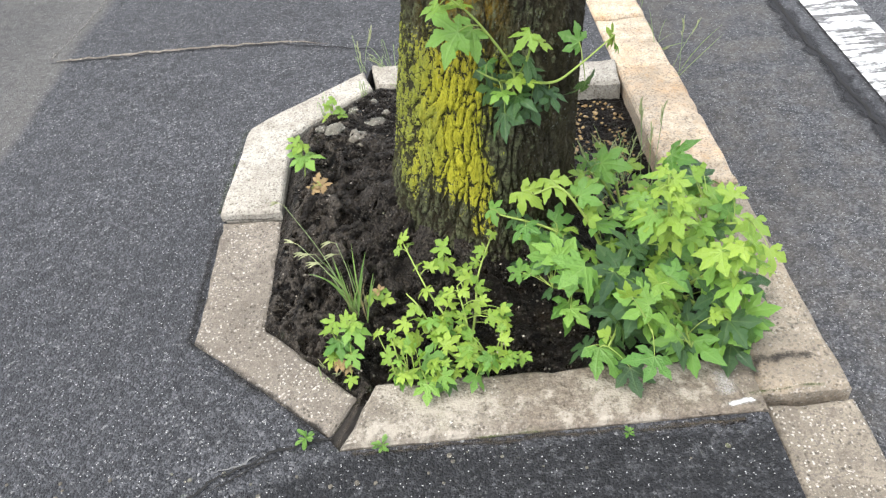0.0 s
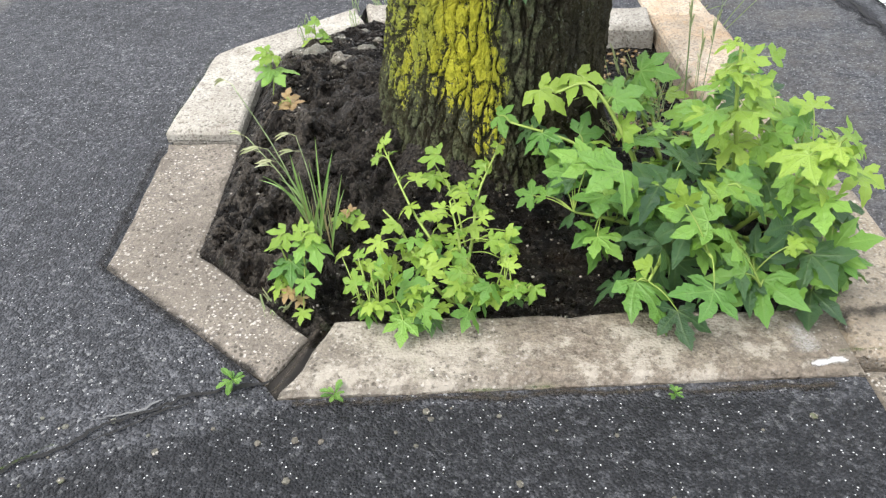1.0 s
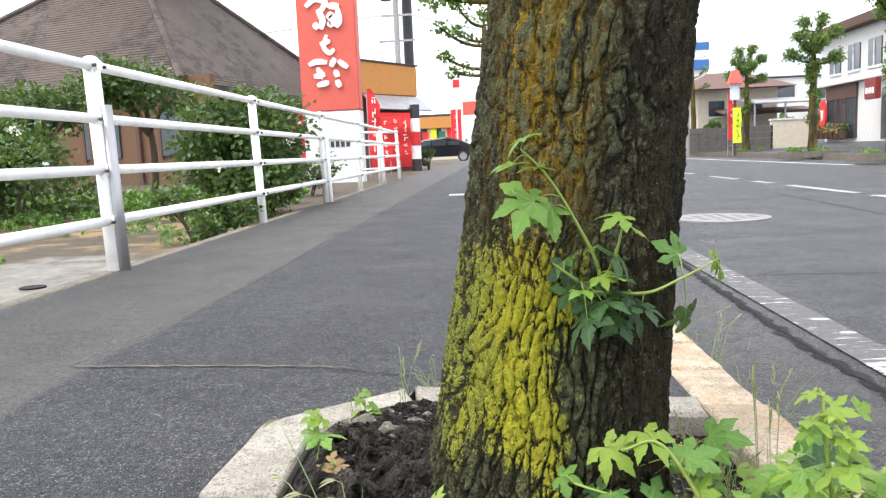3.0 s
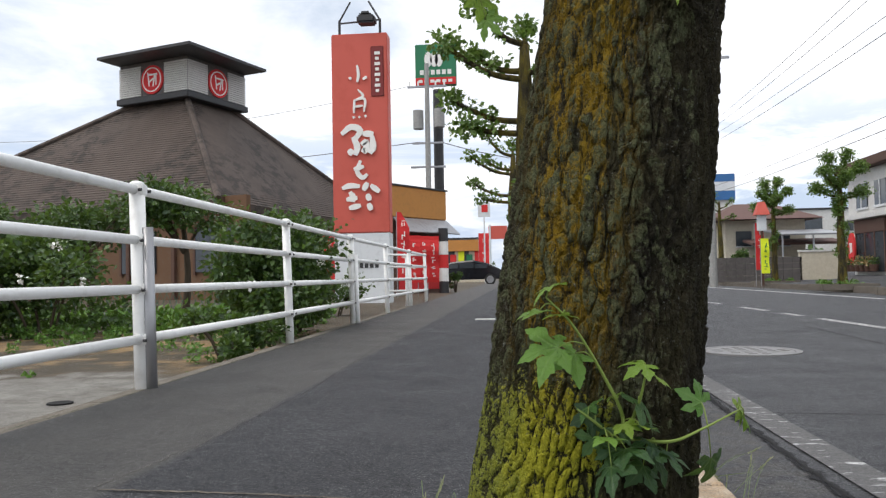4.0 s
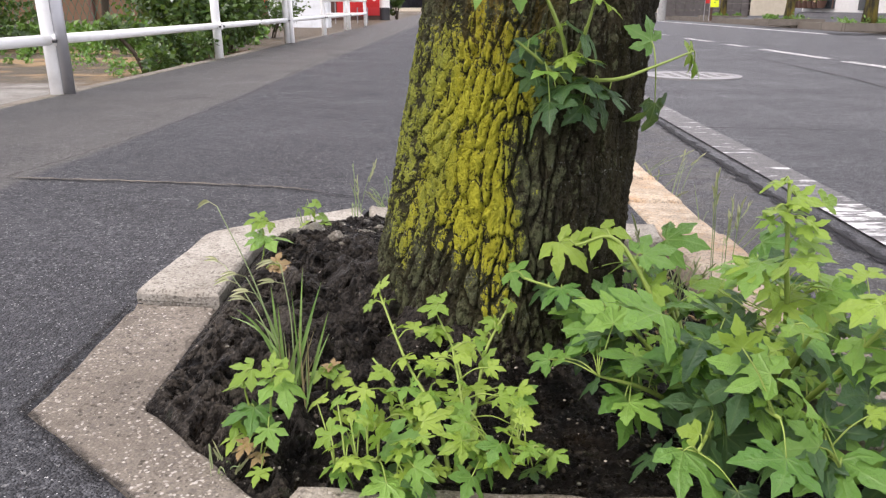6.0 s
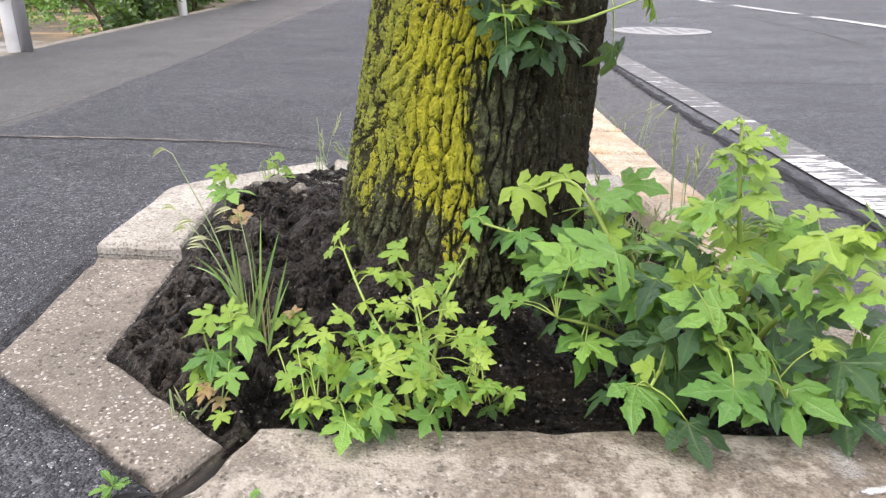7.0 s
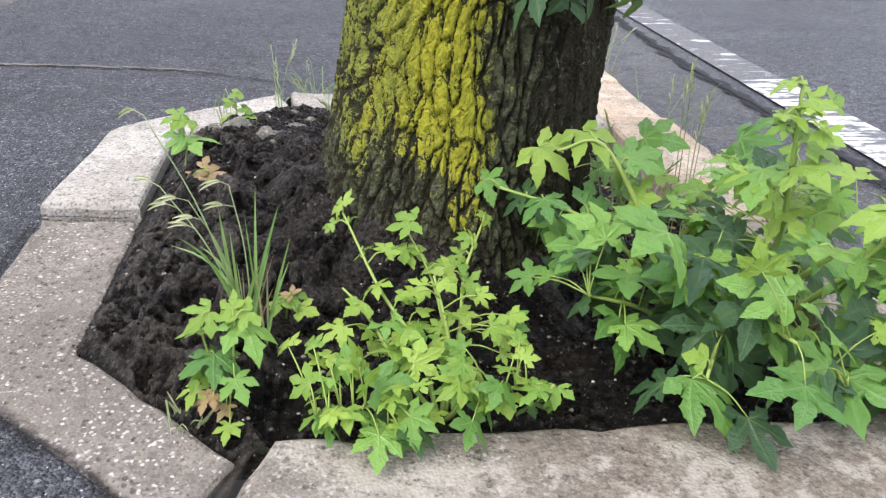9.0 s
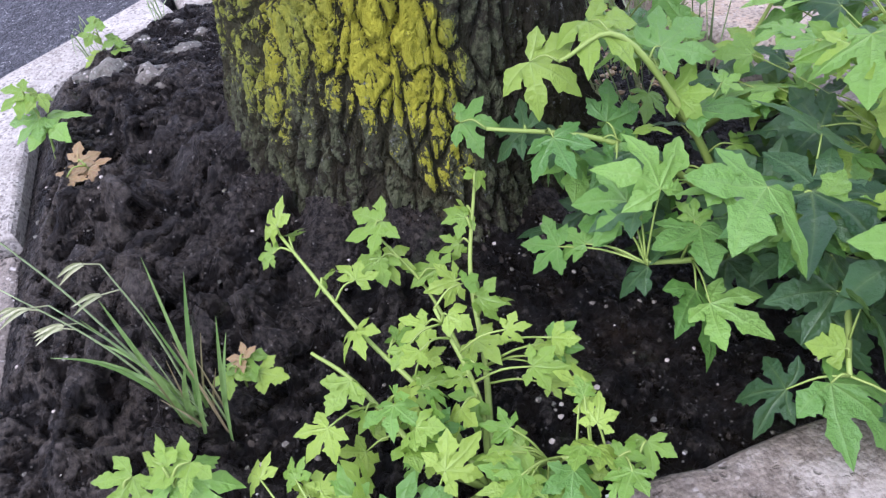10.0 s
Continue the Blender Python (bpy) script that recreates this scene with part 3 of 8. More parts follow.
    h = n.math("ADD", n.math("MULTIPLY", h, 0.6), n.math("MULTIPLY", n.noise(80, 6, 0.75, upright), 0.6))
    h = n.math("SUBTRACT", h, n.math("MULTIPLY", split, 0.25))
    n.put(b.inputs["Normal"], n.bump(h, 1.0, 0.014))
    return m


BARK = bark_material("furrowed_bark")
BARK_FAR = bark_material("street_tree_bark", False)


def leaf_material(name, dark, light, vein=(0.34, 0.46, 0.15), glow=0.40, rough=0.33):
    m, n, b = material(name, rough)
    co = n.coords()
    r = n.add("ShaderNodeObjectInfo").outputs["Random"]
    i = n.add("ShaderNodeNewGeometry").outputs["Random Per Island"]
    tone = n.mix(n.math("FRACT", n.math("ADD", r, i)), dark, light)
    tone = n.mix(n.math("MULTIPLY", n.noise(6, 4, 0.6, co), 0.4), tone, dark)
    v = n.attribute("vein")
    tone = n.mix(n.math("MULTIPLY", n.math("POWER", v, 9.0), 0.35), tone, vein)
    n.put(b.inputs["Base Color"], tone)
    n.put(b.inputs["Normal"], n.bump(n.math("SUBTRACT", n.noise(9, 5, 0.6, co), n.math("MULTIPLY", n.math("POWER", v, 6.0), 0.5)), 0.35, 0.06))
    t = n.add("ShaderNodeBsdfTranslucent", {"Color": n.mix(0.5, tone, (0.26, 0.38, 0.06))})
    s = n.add("ShaderNodeMixShader", {0: glow, 1: b.outputs[0], 2: t.outputs[0]})
    n.links.new(s.outputs[0], m.node_tree.nodes["Material Output"].inputs["Surface"])
    return m


LEAF_YOUNG = leaf_material("young_leaf", (0.135, 0.265, 0.030), (0.36, 0.485, 0.068))
LEAF_MATURE = leaf_material("mature_leaf", (0.076, 0.20, 0.034), (0.265, 0.46, 0.074))
# Darker copy of the mature leaf: shade inside the clumps put into its colour.
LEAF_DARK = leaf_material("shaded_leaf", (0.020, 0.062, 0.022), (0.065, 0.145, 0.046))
LEAF_TREE = leaf_material("street_tree_leaf", (0.06, 0.125, 0.022), (0.18, 0.28, 0.05), glow=0.3)
LEAF_SHRUB = leaf_material("shrub_leaf", (0.018, 0.050, 0.012), (0.095, 0.170, 0.030), glow=0.25)
LEAF_CROP = leaf_material("crop_leaf", (0.06, 0.155, 0.022), (0.17, 0.31, 0.05), glow=0.25)
GRASS = leaf_material("weed_grass", (0.17, 0.25, 0.10), (0.36, 0.43, 0.21), glow=0.3)
GRASS_GREEN = leaf_material("green_blade", (0.11, 0.21, 0.055), (0.24, 0.36, 0.11), glow=0.3)
DRY_GRASS = leaf_material("dry_blade", (0.20, 0.15, 0.08), (0.38, 0.31, 0.18), glow=0.2)
DRY = leaf_material("dry_leaf", (0.22, 0.13, 0.05), (0.34, 0.24, 0.10), glow=0.15)
SEED = leaf_material("seed_head", (0.26, 0.28, 0.14), (0.40, 0.40, 0.22), glow=0.2)
STEM_GREEN = paint("green_stem", (0.20, 0.27, 0.05), 0.6, 0, 0.15, (0.16, 0.10, 0.04))
STEM_BROWN = paint("woody_twig", (0.055, 0.04, 0.025), 0.9)
CHIPPED = paint("chipped_asphalt", (0.10, 0.10, 0.098), 0.9, 0, 0.5, (0.21, 0.205, 0.195), 120)
CRACK = paint("crack_dirt", (0.008, 0.0075, 0.007), 0.95, 0, 0.4, (0.022, 0.020, 0.015), 40)
PALE_GRIT = paint("pale_grit", (0.34, 0.30, 0.25), 0.9, 0, 0.6, (0.14, 0.11, 0.08), 120)
STONE = concrete("pebble_stone", (0.045, 0.042, 0.032), (0.20, 0.20, 0.16), (0.022, 0.021, 0.015), 0.8, 0.8, 0.6, 0.5)


def dirt_material(name, dark, light, reach=1.0, edge=0.55):
    """Loose dirt lying in a joint: thick along its middle, ragged and thin at its rim."""
    m, n, b = material(name, 0.95)
    co = n.coords()
    b.inputs["Specular IOR Level"].default_value = 0.2
    n.put(b.inputs["Base Color"], n.mix(n.noise(160, 7, 0.75, co), dark, light))
    n.put(b.inputs["Normal"], n.bump(n.noise(240, 6, 0.75, co), 0.8, 0.006))
    thick = n.math("ADD", n.attribute("thick"), n.math("MULTIPLY", n.math("SUBTRACT", n.noise(70, 8, 0.8, co), 0.5), 1.7))
    n.put(b.inputs["Alpha"], n.math("MULTIPLY", n.smooth(thick, edge, edge + 0.6), reach))
    return m


DIRT = dirt_material("joint_dirt", (0.012, 0.010, 0.008), (0.085, 0.072, 0.056))
DARK_STREAK = dirt_material("dark_streak", (0.010, 0.009, 0.008), (0.030, 0.028, 0.026), 0.8)
DEBRIS = dirt_material("brown_debris", (0.06, 0.042, 0.026), (0.24, 0.19, 0.13), 0.8, 0.8)
# Packed dirt, its colour darkened for the shade down in the groove.
PACKED = paint("packed_dirt", (0.016, 0.0135, 0.011), 0.95, 0, 0.7, (0.050, 0.043, 0.034), 60)
SPLASH = dirt_material("white_paint_splash", (0.50, 0.49, 0.46), (0.80, 0.80, 0.78), 0.9, 0.36)
SPLASH_THIN = dirt_material("thin_white_wash", (0.34, 0.32, 0.29), (0.62, 0.60, 0.56), 0.42, 0.30)
DUST = dirt_material("pale_dust", (0.11, 0.105, 0.095), (0.26, 0.25, 0.22), 0.75, 0.62)
TAR = dirt_material("crumbling_tar", (0.010, 0.010, 0.011), (0.055, 0.055, 0.058), 0.95, 0.30)
MOSSY = dirt_material("crumbly_moss", (0.020, 0.036, 0.006), (0.085, 0.125, 0.022), 1.0, 0.72)
IRON = paint("cast_iron", (0.22, 0.215, 0.21), 0.55, 0.3, 0.3)
PALE_MARK = paint("worn_white_plate", (0.55, 0.55, 0.52), 0.7, 0, 0.4)


def tile_roof():
    m, n, b = material("brown_tile_roof", 0.8)
    co = n.coords()
    tone = n.mix(n.noise(1.1, 6, 0.65, co), (0.042, 0.030, 0.024), (0.12, 0.090, 0.073))
    moss = n.math("MULTIPLY", n.smooth(n.noise(1.0, 7, 0.75, n.coords((1.6, 1.6, 3.0))), 0.47, 0.58), n.smooth(n.noise(0.25, 3, 0.5, co), 0.40, 0.52))
    tone = n.mix(n.math("MULTIPLY", moss, 0.8), tone, (0.026, 0.020, 0.017))
    n.put(b.inputs["Base Color"], tone)
    n.put(b.inputs["Normal"], n.bump(n.noise(9, 4), 0.3, 0.03))
    return m


ROOF_TILE = tile_roof()


# ---- mesh helpers ----
def mesh_object(name, verts, faces, mat, parent=None, smooth=False, label=""):
    me = bpy.data.meshes.new(name)
    me.from_pydata([tuple(v) for v in verts], [], faces)
    me.materials.append(mat)
    if smooth:
        me.shade_smooth()
    ob = new(name, me)
    if parent:
        ob.parent = parent
    return tagged(ob, label)


def part(name, bm, mat, parent=None, label="", smooth=False):
    """Links a bmesh as one mesh object, under a thing or a part where one is given."""
    me = bpy.data.meshes.new(name)
    bmesh.ops.recalc_face_normals(bm, faces=bm.faces[:])
    bm.to_mesh(me)
    bm.free()
    me.materials.append(mat)
    if smooth:
        me.shade_smooth()
    ob = new(name, me)
    if parent:
        ob.parent = parent
    return tagged(ob, label)


def thing(name, at, label, category, group="", kind="", turn=0.0):
    ob = new(name)
    ob.empty_display_size = 0.1
    ob.matrix_basis = pose(*at, 0, 0, turn)
    return tagged(ob, label, category, group, kind)


def box(bm, x0, y0, z0, x1, y1, z1, bevel=0.0, m=None):
    made = bmesh.ops.create_cube(bm, size=1.0)["verts"]
    for v in made:
        v.co = Vector((x0 + (v.co.x + 0.5) * (x1 - x0), y0 + (v.co.y + 0.5) * (y1 - y0), z0 + (v.co.z + 0.5) * (z1 - z0)))
    if bevel:
        edges = list({e for v in made for e in v.link_edges})
        made = [v for v in bmesh.ops.bevel(bm, geom=edges, offset=bevel, segments=2, affect="EDGES")["verts"]]
    if m:
        bmesh.ops.transform(bm, matrix=m, verts=list({v for v in made}))
    return bm


def boxed(*args, **kw):
    return box(bmesh.new(), *args, **kw)


def tube(bm, points, radii, sides=8, cap=True):
    """A round tube along points; radii is a number or one for each point."""
    pts = [Vector(p) for p in points]
    radii = radii if hasattr(radii, "__len__") else [radii] * len(pts)
    rings = []
    side = None
    for i, p in enumerate(pts):
        d = (pts[min(i + 1, len(pts) - 1)] - pts[max(i - 1, 0)]).normalized()
        if side is None:
            side = d.orthogonal().normalized()
        side = (side - d * side.dot(d)).normalized()
        up = d.cross(side)
        rings.append([bm.verts.new(p + (side * math.cos(a) + up * math.sin(a)) * radii[i]) for a in (2 * math.pi * k / sides for k in range(sides))])
    for a, b in zip(rings, rings[1:]):
        for k in range(sides):
            bm.faces.new((a[k], a[(k + 1) % sides], b[(k + 1) % sides], b[k]))
    if cap:
        bm.faces.new(rings[0][::-1])
        bm.faces.new(rings[-1])
    return bm


def tubed(points, radii, sides=8):
    return tube(bmesh.new(), points, radii, sides)


def prism(bm, poly, z0, z1):
    """An upright prism on a plan polygon; z0 and z1 may be functions of x and y."""
    f0 = z0 if callable(z0) else (lambda x, y: z0)
    f1 = z1 if callable(z1) else (lambda x, y: z1)
    low = [bm.verts.new((x, y, f0(x, y))) for x, y in poly]
    top = [bm.verts.new((x, y, f1(x, y))) for x, y in poly]
    bm.faces.new(top)
    bm.faces.new(low[::-1])
    for i in range(len(poly)):
        j = (i + 1) % len(poly)
        bm.faces.new((low[i], low[j], top[j], top[i]))
    bm.normal_update()
    bmesh.ops.triangulate(bm, faces=[f for f in bm.faces if len(f.verts) > 4], ngon_method="EAR_CLIP")
    return bm


def catmull(points, n=6):
    """Points along a smooth curve through the given ones."""
    p = [Vector(q) for q in points]
    p = [2 * p[0] - p[1], *p, 2 * p[-1] - p[-2]]
    out = []
    for i in range(1, len(p) - 2):
        for k in range(n):
            t = k / n
            out.append(0.5 * (2 * p[i] + (p[i + 1] - p[i - 1]) * t + (2 * p[i - 1] - 5 * p[i] + 4 * p[i + 1] - p[i + 2]) * t**2 + (3 * p[i] - p[i - 1] - 3 * p[i + 1] + p[i + 2]) * t**3))
    return [*out, p[-2]]


# ---- the lie of the land ----
def walk_z(x, y=0.0):
    """Top of the pavement, which falls towards the road."""
    return -0.023 * (x - 0.5)


def kerb_out(y):
    return 0.5 - 0.03 * (min(y, 1.2) - 0.45) - 0.006 * max(y - 1.2, 0)


def kerb_in(y):
    return kerb_out(y) - 0.128


ROAD_Z = -0.1

# one sheet to the horizon: lot behind the railing, bed of the pavement, road, far side
profile = [(-1800, 0.0), (-60, 0.0), (-12, -0.02), (-1.86, -0.04), (-1.82, -0.12), (0.45, -0.12), (0.5, ROAD_Z), (4.2, -0.07), (9.0, ROAD_Z), (9.1, -0.05), (13.2, 0.1), (18, 0.45), (60, 0.6), (1800, 0.6)]
rows_y = [-600, -40, -6, -2, 0, 1, 2, 3, 4, 6, 9, 14, 22, 40, 80, 200, 600, 2500]
verts = [(x, y, z) for y in rows_y for x, z in profile]
cols = len(profile)
faces = [(j * cols + i, j * cols + i + 1, (j + 1) * cols + i + 1, (j + 1) * cols + i) for j in range(len(rows_y) - 1) for i in range(cols - 1)]
tagged(mesh_object("ground", verts, faces, ROAD), "grey road asphalt, a bare lot and a paved far side", "ground", kind="structure")

# pavement with the notch of the tree pit
PIT = [(0.388, -0.507), (-0.196, -0.526), (-0.213, -0.504), (-0.448, -0.303), (-0.459, 0.008), (-0.455, 0.309), (-0.213, 0.513), (-0.204, 0.566), (0.362, 0.494)]
outline = [(-1.75, -6), (kerb_in(-6), -6), (kerb_in(-0.508), -0.508), *PIT, (kerb_in(0.4945), 0.4945), (kerb_in(1.2), 1.2), (kerb_in(70), 70), (-2.3, 70), (-1.86, 12), (-1.76, 4), (-1.735, 2)]
bm = prism(bmesh.new(), outline, -0.14, walk_z)
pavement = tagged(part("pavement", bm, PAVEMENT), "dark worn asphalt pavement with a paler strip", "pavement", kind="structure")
bm = prism(bmesh.new(), [(9.05, -30), (13.2, -30), (13.2, 140), (9.05, 140)], -0.15, lambda x, y: 0.06 + 0.012 * (x - 9))
tagged(part("pavement_far", bm, PAVEMENT), "grey asphalt pavement across the road", "pavement", kind="structure")


def worn_block(poly, z_top, z_low, bevel=0.008, jag=0.004, seed=0):
    """A concrete block on a plan polygon with worn, chamfered edges."""
    rnd = random.Random(seed)
    ring = []
    for (x0, y0), (x1, y1) in zip(poly, poly[1:] + poly[:1]):
        n = max(1, int(math.hypot(x1 - x0, y1 - y0) / 0.022))
        ring += [(x0 + (x1 - x0) * k / n, y0 + (y1 - y0) * k / n) for k in range(n)]
    cx, cy = sum(p[0] for p in poly) / len(poly), sum(p[1] for p in poly) / len(poly)
    n = len(ring)
    area = sum(ring[i - 1][0] * ring[i][1] - ring[i][0] * ring[i - 1][1] for i in range(n))
    turn = 1 if area > 0 else -1
    ins = []
    for i, (x, y) in enumerate(ring):
        (ax, ay), (bx, by) = ring[i - 1], ring[(i + 1) % n]
        d = Vector((bx - ax, by - ay)).normalized()
        ins.append(Vector((-d.y, d.x)) * turn)
    bm = bmesh.new()
    wob = [noise.noise(Vector((x * 14, y * 14, seed))) for x, y in ring]
    chip = [max(0.0, noise.noise(Vector((x * 30, y * 30, seed + 5))) - 0.25) * 2.2 for x, y in ring]
    levels = []
    for inset, drop in ((0.0, None), (0.0, 1.0), (0.45, 0.30), (1.0, 0.0)):
        verts = []
        for i, (x, y) in enumerate(ring):
            e = bevel * (1 + 0.5 * wob[i] + chip[i])
            p = Vector((x, y)) + ins[i] * (e * inset + jag * 0.5 * (wob[i] + 0.6 * chip[i]))
            z = z_low if drop is None else z_top(p.x, p.y) - e * drop * 0.9
            verts.append(bm.verts.new((p.x, p.y, z)))
        levels.append(verts)
    for a, b in zip(levels, levels[1:]):
        for i in range(n):
            bm.faces.new((a[i], a[(i + 1) % n], b[(i + 1) % n], b[i]))
    cap = bm.faces.new(levels[-1])
    cap.normal_update()
    bmesh.ops.triangulate(bm, faces=[cap], ngon_method="EAR_CLIP")
    return bm


def lift(dz, tx=0.0, ty=0.0):
    return lambda x, y: walk_z(x) + dz + tx * x + ty * y


# edging of the tree pit
edging = thing("tree_pit_edging", (0, 0, 0), "weathered concrete edging round the tree pit", "kerb", kind="structure")
part("kerb_block", worn_block([(0.384, -0.506), (0.356, -0.410), (-0.150, -0.416), (-0.196, -0.524)], lift(0.010), -0.13, 0.009, 0.005, 1), KERB_WORN, edging, "stained front block with a chipped white corner")
part("kerb_block", worn_block([(-0.212, -0.500), (-0.177, -0.434), (-0.333, -0.283), (-0.345, 0.000), (-0.464, 0.004), (-0.452, -0.305)], lift(0.003), -0.13, 0.007, 0.003, 2), KERB_GREY, edging, "grey angled corner block")
part("kerb_block", worn_block([(-0.466, 0.012), (-0.347, 0.006), (-0.357, 0.268), (-0.192, 0.436), (-0.216, 0.518), (-0.460, 0.312)], lift(0.021), -0.13, 0.007, 0.004, 3), KERB_PALE, edging, "pale raised corner block")
part("kerb_block", worn_block([(-0.186, 0.462), (0.366, 0.384), (0.374, 0.488), (-0.203, 0.562)], lift(0.014), -0.13, 0.010, 0.005, 4), KERB_PALE, edging)
part("mortar", prism(bmesh.new(), [(0.376, -0.506), (0.402, -0.506), (0.400, -0.400), (0.350, -0.400)], -0.12, lift(0.001)), KERB_DIRTY, edging)
part("mortar", prism(bmesh.new(), [(-0.216, -0.506), (-0.192, -0.528), (-0.144, -0.414), (-0.182, -0.430)], -0.12, lift(-0.007)), PACKED, edging, "dirt packed into the joint")

# kerb beside the road
kerb = thing("road_kerb", (0, 0, 0), "tan concrete kerb with rust stains beside the road", "kerb", kind="structure")
joints = [-5.9, -5.3, -4.7, -4.1, -3.5, -2.9, -2.3, -1.7, -1.1, -0.482, 0.0, 0.452, 0.715, 0.95, 1.5] + [1.5 + 0.6 * k for k in range(1, 60)]
for i, (a, b) in enumerate(zip(joints, joints[1:]), -5):
    a, b = a + 0.004, b - 0.004
    poly = [(kerb_in(a) + 0.001, a), (kerb_out(a), a), (kerb_out(b), b), (kerb_in(b) + 0.001, b)]
    low = -0.012 if i in (3,) else 0.0
    mat = KERB_DIRTY if i <= 3 else KERB_SOILED if i == 4 else KERB_TAN
    if i < 14:
        part("kerb_block", worn_block(poly, lift(0.004 + 0.004 * ((i * 7) % 3) + low), -0.16, 0.010, 0.005, 20 + i), mat, kerb)
    else:
        part("kerb_block", prism(bmesh.new(), poly, -0.16, lift(0.005)), mat, kerb)
far_kerb = thing("far_road_kerb", (9, 40, 0), "grey concrete kerb on the far side of the road", "kerb", kind="structure")
for k in range(40):
    part("kerb_block", boxed(-0.1, -40 + k * 3.0, -0.2, 0.05, -37.02 + k * 3.0, 0.075, 0.012), KERB_GREY, far_kerb)


def ribbon(points, width, z, seed=0, mat=CRACK, name="asphalt_crack", label="", category="crack", up=0.003):
    rnd = random.Random(seed)
    pts = []
    for (x0, y0), (x1, y1) in zip(points, points[1:]):
        n = max(2, int(math.hypot(x1 - x0, y1 - y0) / (0.005 if y0 < 0 else 0.012)))
        pts += [(x0 + (x1 - x0) * k / n, y0 + (y1 - y0) * k / n) for k in range(n)]
    verts, faces = [], []
    for i, (x, y) in enumerate(pts):
        dx = 0.010 * noise.noise(Vector((x * 25, y * 25, seed)))
        dy = 0.010 * noise.noise(Vector((x * 25, y * 25, seed + 9)))
        dx, dy = dx + 0.006 * noise.noise(Vector((x * 95, y * 95, seed + 5))), dy + 0.006 * noise.noise(Vector((x * 95, y * 95, seed + 6)))
        w = width * (0.55 + 0.8 * abs(noise.noise(Vector((x * 40, y * 40, seed + 3))))) * min(1, (len(pts) - i) / 12, (i + 3) / 6)
        j, k = max(i - 1, 0), min(i + 1, len(pts) - 1)
        d = Vector((pts[k][0] - pts[j][0], pts[k][1] - pts[j][1])).normalized()
        for s in (-1, 1):
            px, py = x + dx - s * d.y * w / 2, y + dy + s * d.x * w / 2
            verts.append((px, py, z(px, py) + up))
    faces = [(2 * i, 2 * i + 1, 2 * i + 3, 2 * i + 2) for i in range(len(pts) - 1)]
    ob = mesh_object(name, verts, faces, mat)
    return tagged(ob, label, category, kind="structure")


def dirt(points, width, z, seed, mat, label, name="joint_dirt", category="dirt", up=0.0015, wander=0.006):
    """A ragged strip of dirt, thick in the middle."""
    pts = []
    for (x0, y0), (x1, y1) in zip(points, points[1:]):
        n = max(2, int(math.hypot(x1 - x0, y1 - y0) / 0.005)) if math.hypot(x1 - x0, y1 - y0) < 0.5 else 40
        pts += [(x0 + (x1 - x0) * k / n, y0 + (y1 - y0) * k / n) for k in range(n)]
    pts.append(points[-1])
    verts, thick = [], []
    for i, (x, y) in enumerate(pts):
        j, k = max(i - 1, 0), min(i + 1, len(pts) - 1)
        d = Vector((pts[k][0] - pts[j][0], pts[k][1] - pts[j][1])).normalized()
        o = wander * noise.noise(Vector((x * 22, y * 22, seed)))
        w = width * (0.8 + 0.5 * noise.noise(Vector((x * 17, y * 17, seed + 4))))
        for s in (-1, -0.5, 0, 0.5, 1):
            px, py = x - d.y * (o + s * w / 2), y + d.x * (o + s * w / 2)
            verts.append((px, py, z(px, py) + up))
            thick.append((1 - abs(s)) ** 0.7 * min(1, i / 3, (len(pts) - 1 - i) / 3))
    faces = [(5 * i + c, 5 * i + c + 1, 5 * i + c + 6, 5 * i + c + 5) for i in range(len(pts) - 1) for c in range(4)]
    ob = mesh_object(name, verts, faces, mat)
    ob.data.attributes.new("thick", "FLOAT", "POINT").data.foreach_set("value", thick)
    return tagged(ob, label, category, kind="structure")


def block_z(x, y):
    """Top of whichever is higher just there: pavement or the low angled block."""
    return walk_z(x) + 0.0042


dirt([(-0.470, 0.007), (-0.41, 0.004), (-0.346, 0.002)], 0.012, block_z, 76, DARK_STREAK, "dark strip under the raised block", up=0.001)
splash_z = lambda x, y: walk_z(x) + 0.0105
dirt([(0.338, -0.4985), (0.360, -0.497), (0.376, -0.494), (0.396, -0.4955)], 0.026, splash_z, 74, SPLASH, "white paint splashed on the block corner", "white_paint_mark", "paint mark", 0.0008, 0.003)
dirt([(0.350, -0.492), (0.352, -0.460), (0.350, -0.430)], 0.055, splash_z, 75, SPLASH_THIN, "whitish wash on the block corner", "white_paint_mark", "paint mark", 0.0006, 0.008)
dirt([(-0.468, 0.0), (-0.458, -0.30), (-0.335, -0.402), (-0.215, -0.503)], 0.042, block_z, 61, DARK_STREAK, "dark strip along the edge of the edging")
dirt([(-0.475, 0.02), (-0.470, 0.315), (-0.225, 0.530)], 0.018, walk_z, 62, MOSSY, "moss in the joint along the edging", "moss_line", "moss", 0.004)
dirt([(-0.205, -0.530), (-0.195, -0.500), (-0.168, -0.430), (-0.158, -0.405)], 0.026, walk_z, 63, DIRT, "dark dirt packed between two edging blocks", up=0.001)
dirt([(-0.19, -0.533), (0.0, -0.527), (0.2, -0.522), (0.38, -0.518)], 0.022, walk_z, 64, DIRT, "crumbly dirt at the foot of the edging", up=0.002)
dirt([(-0.18, -0.531), (-0.05, -0.527), (0.06, -0.525)], 0.018, walk_z, 65, DEBRIS, "dry brown debris at the foot of the edging", up=0.0045)
dirt([(0.22, -0.523), (0.30, -0.520), (0.37, -0.520)], 0.016, walk_z, 66, DEBRIS, "dry brown debris at the foot of the edging", up=0.0045)
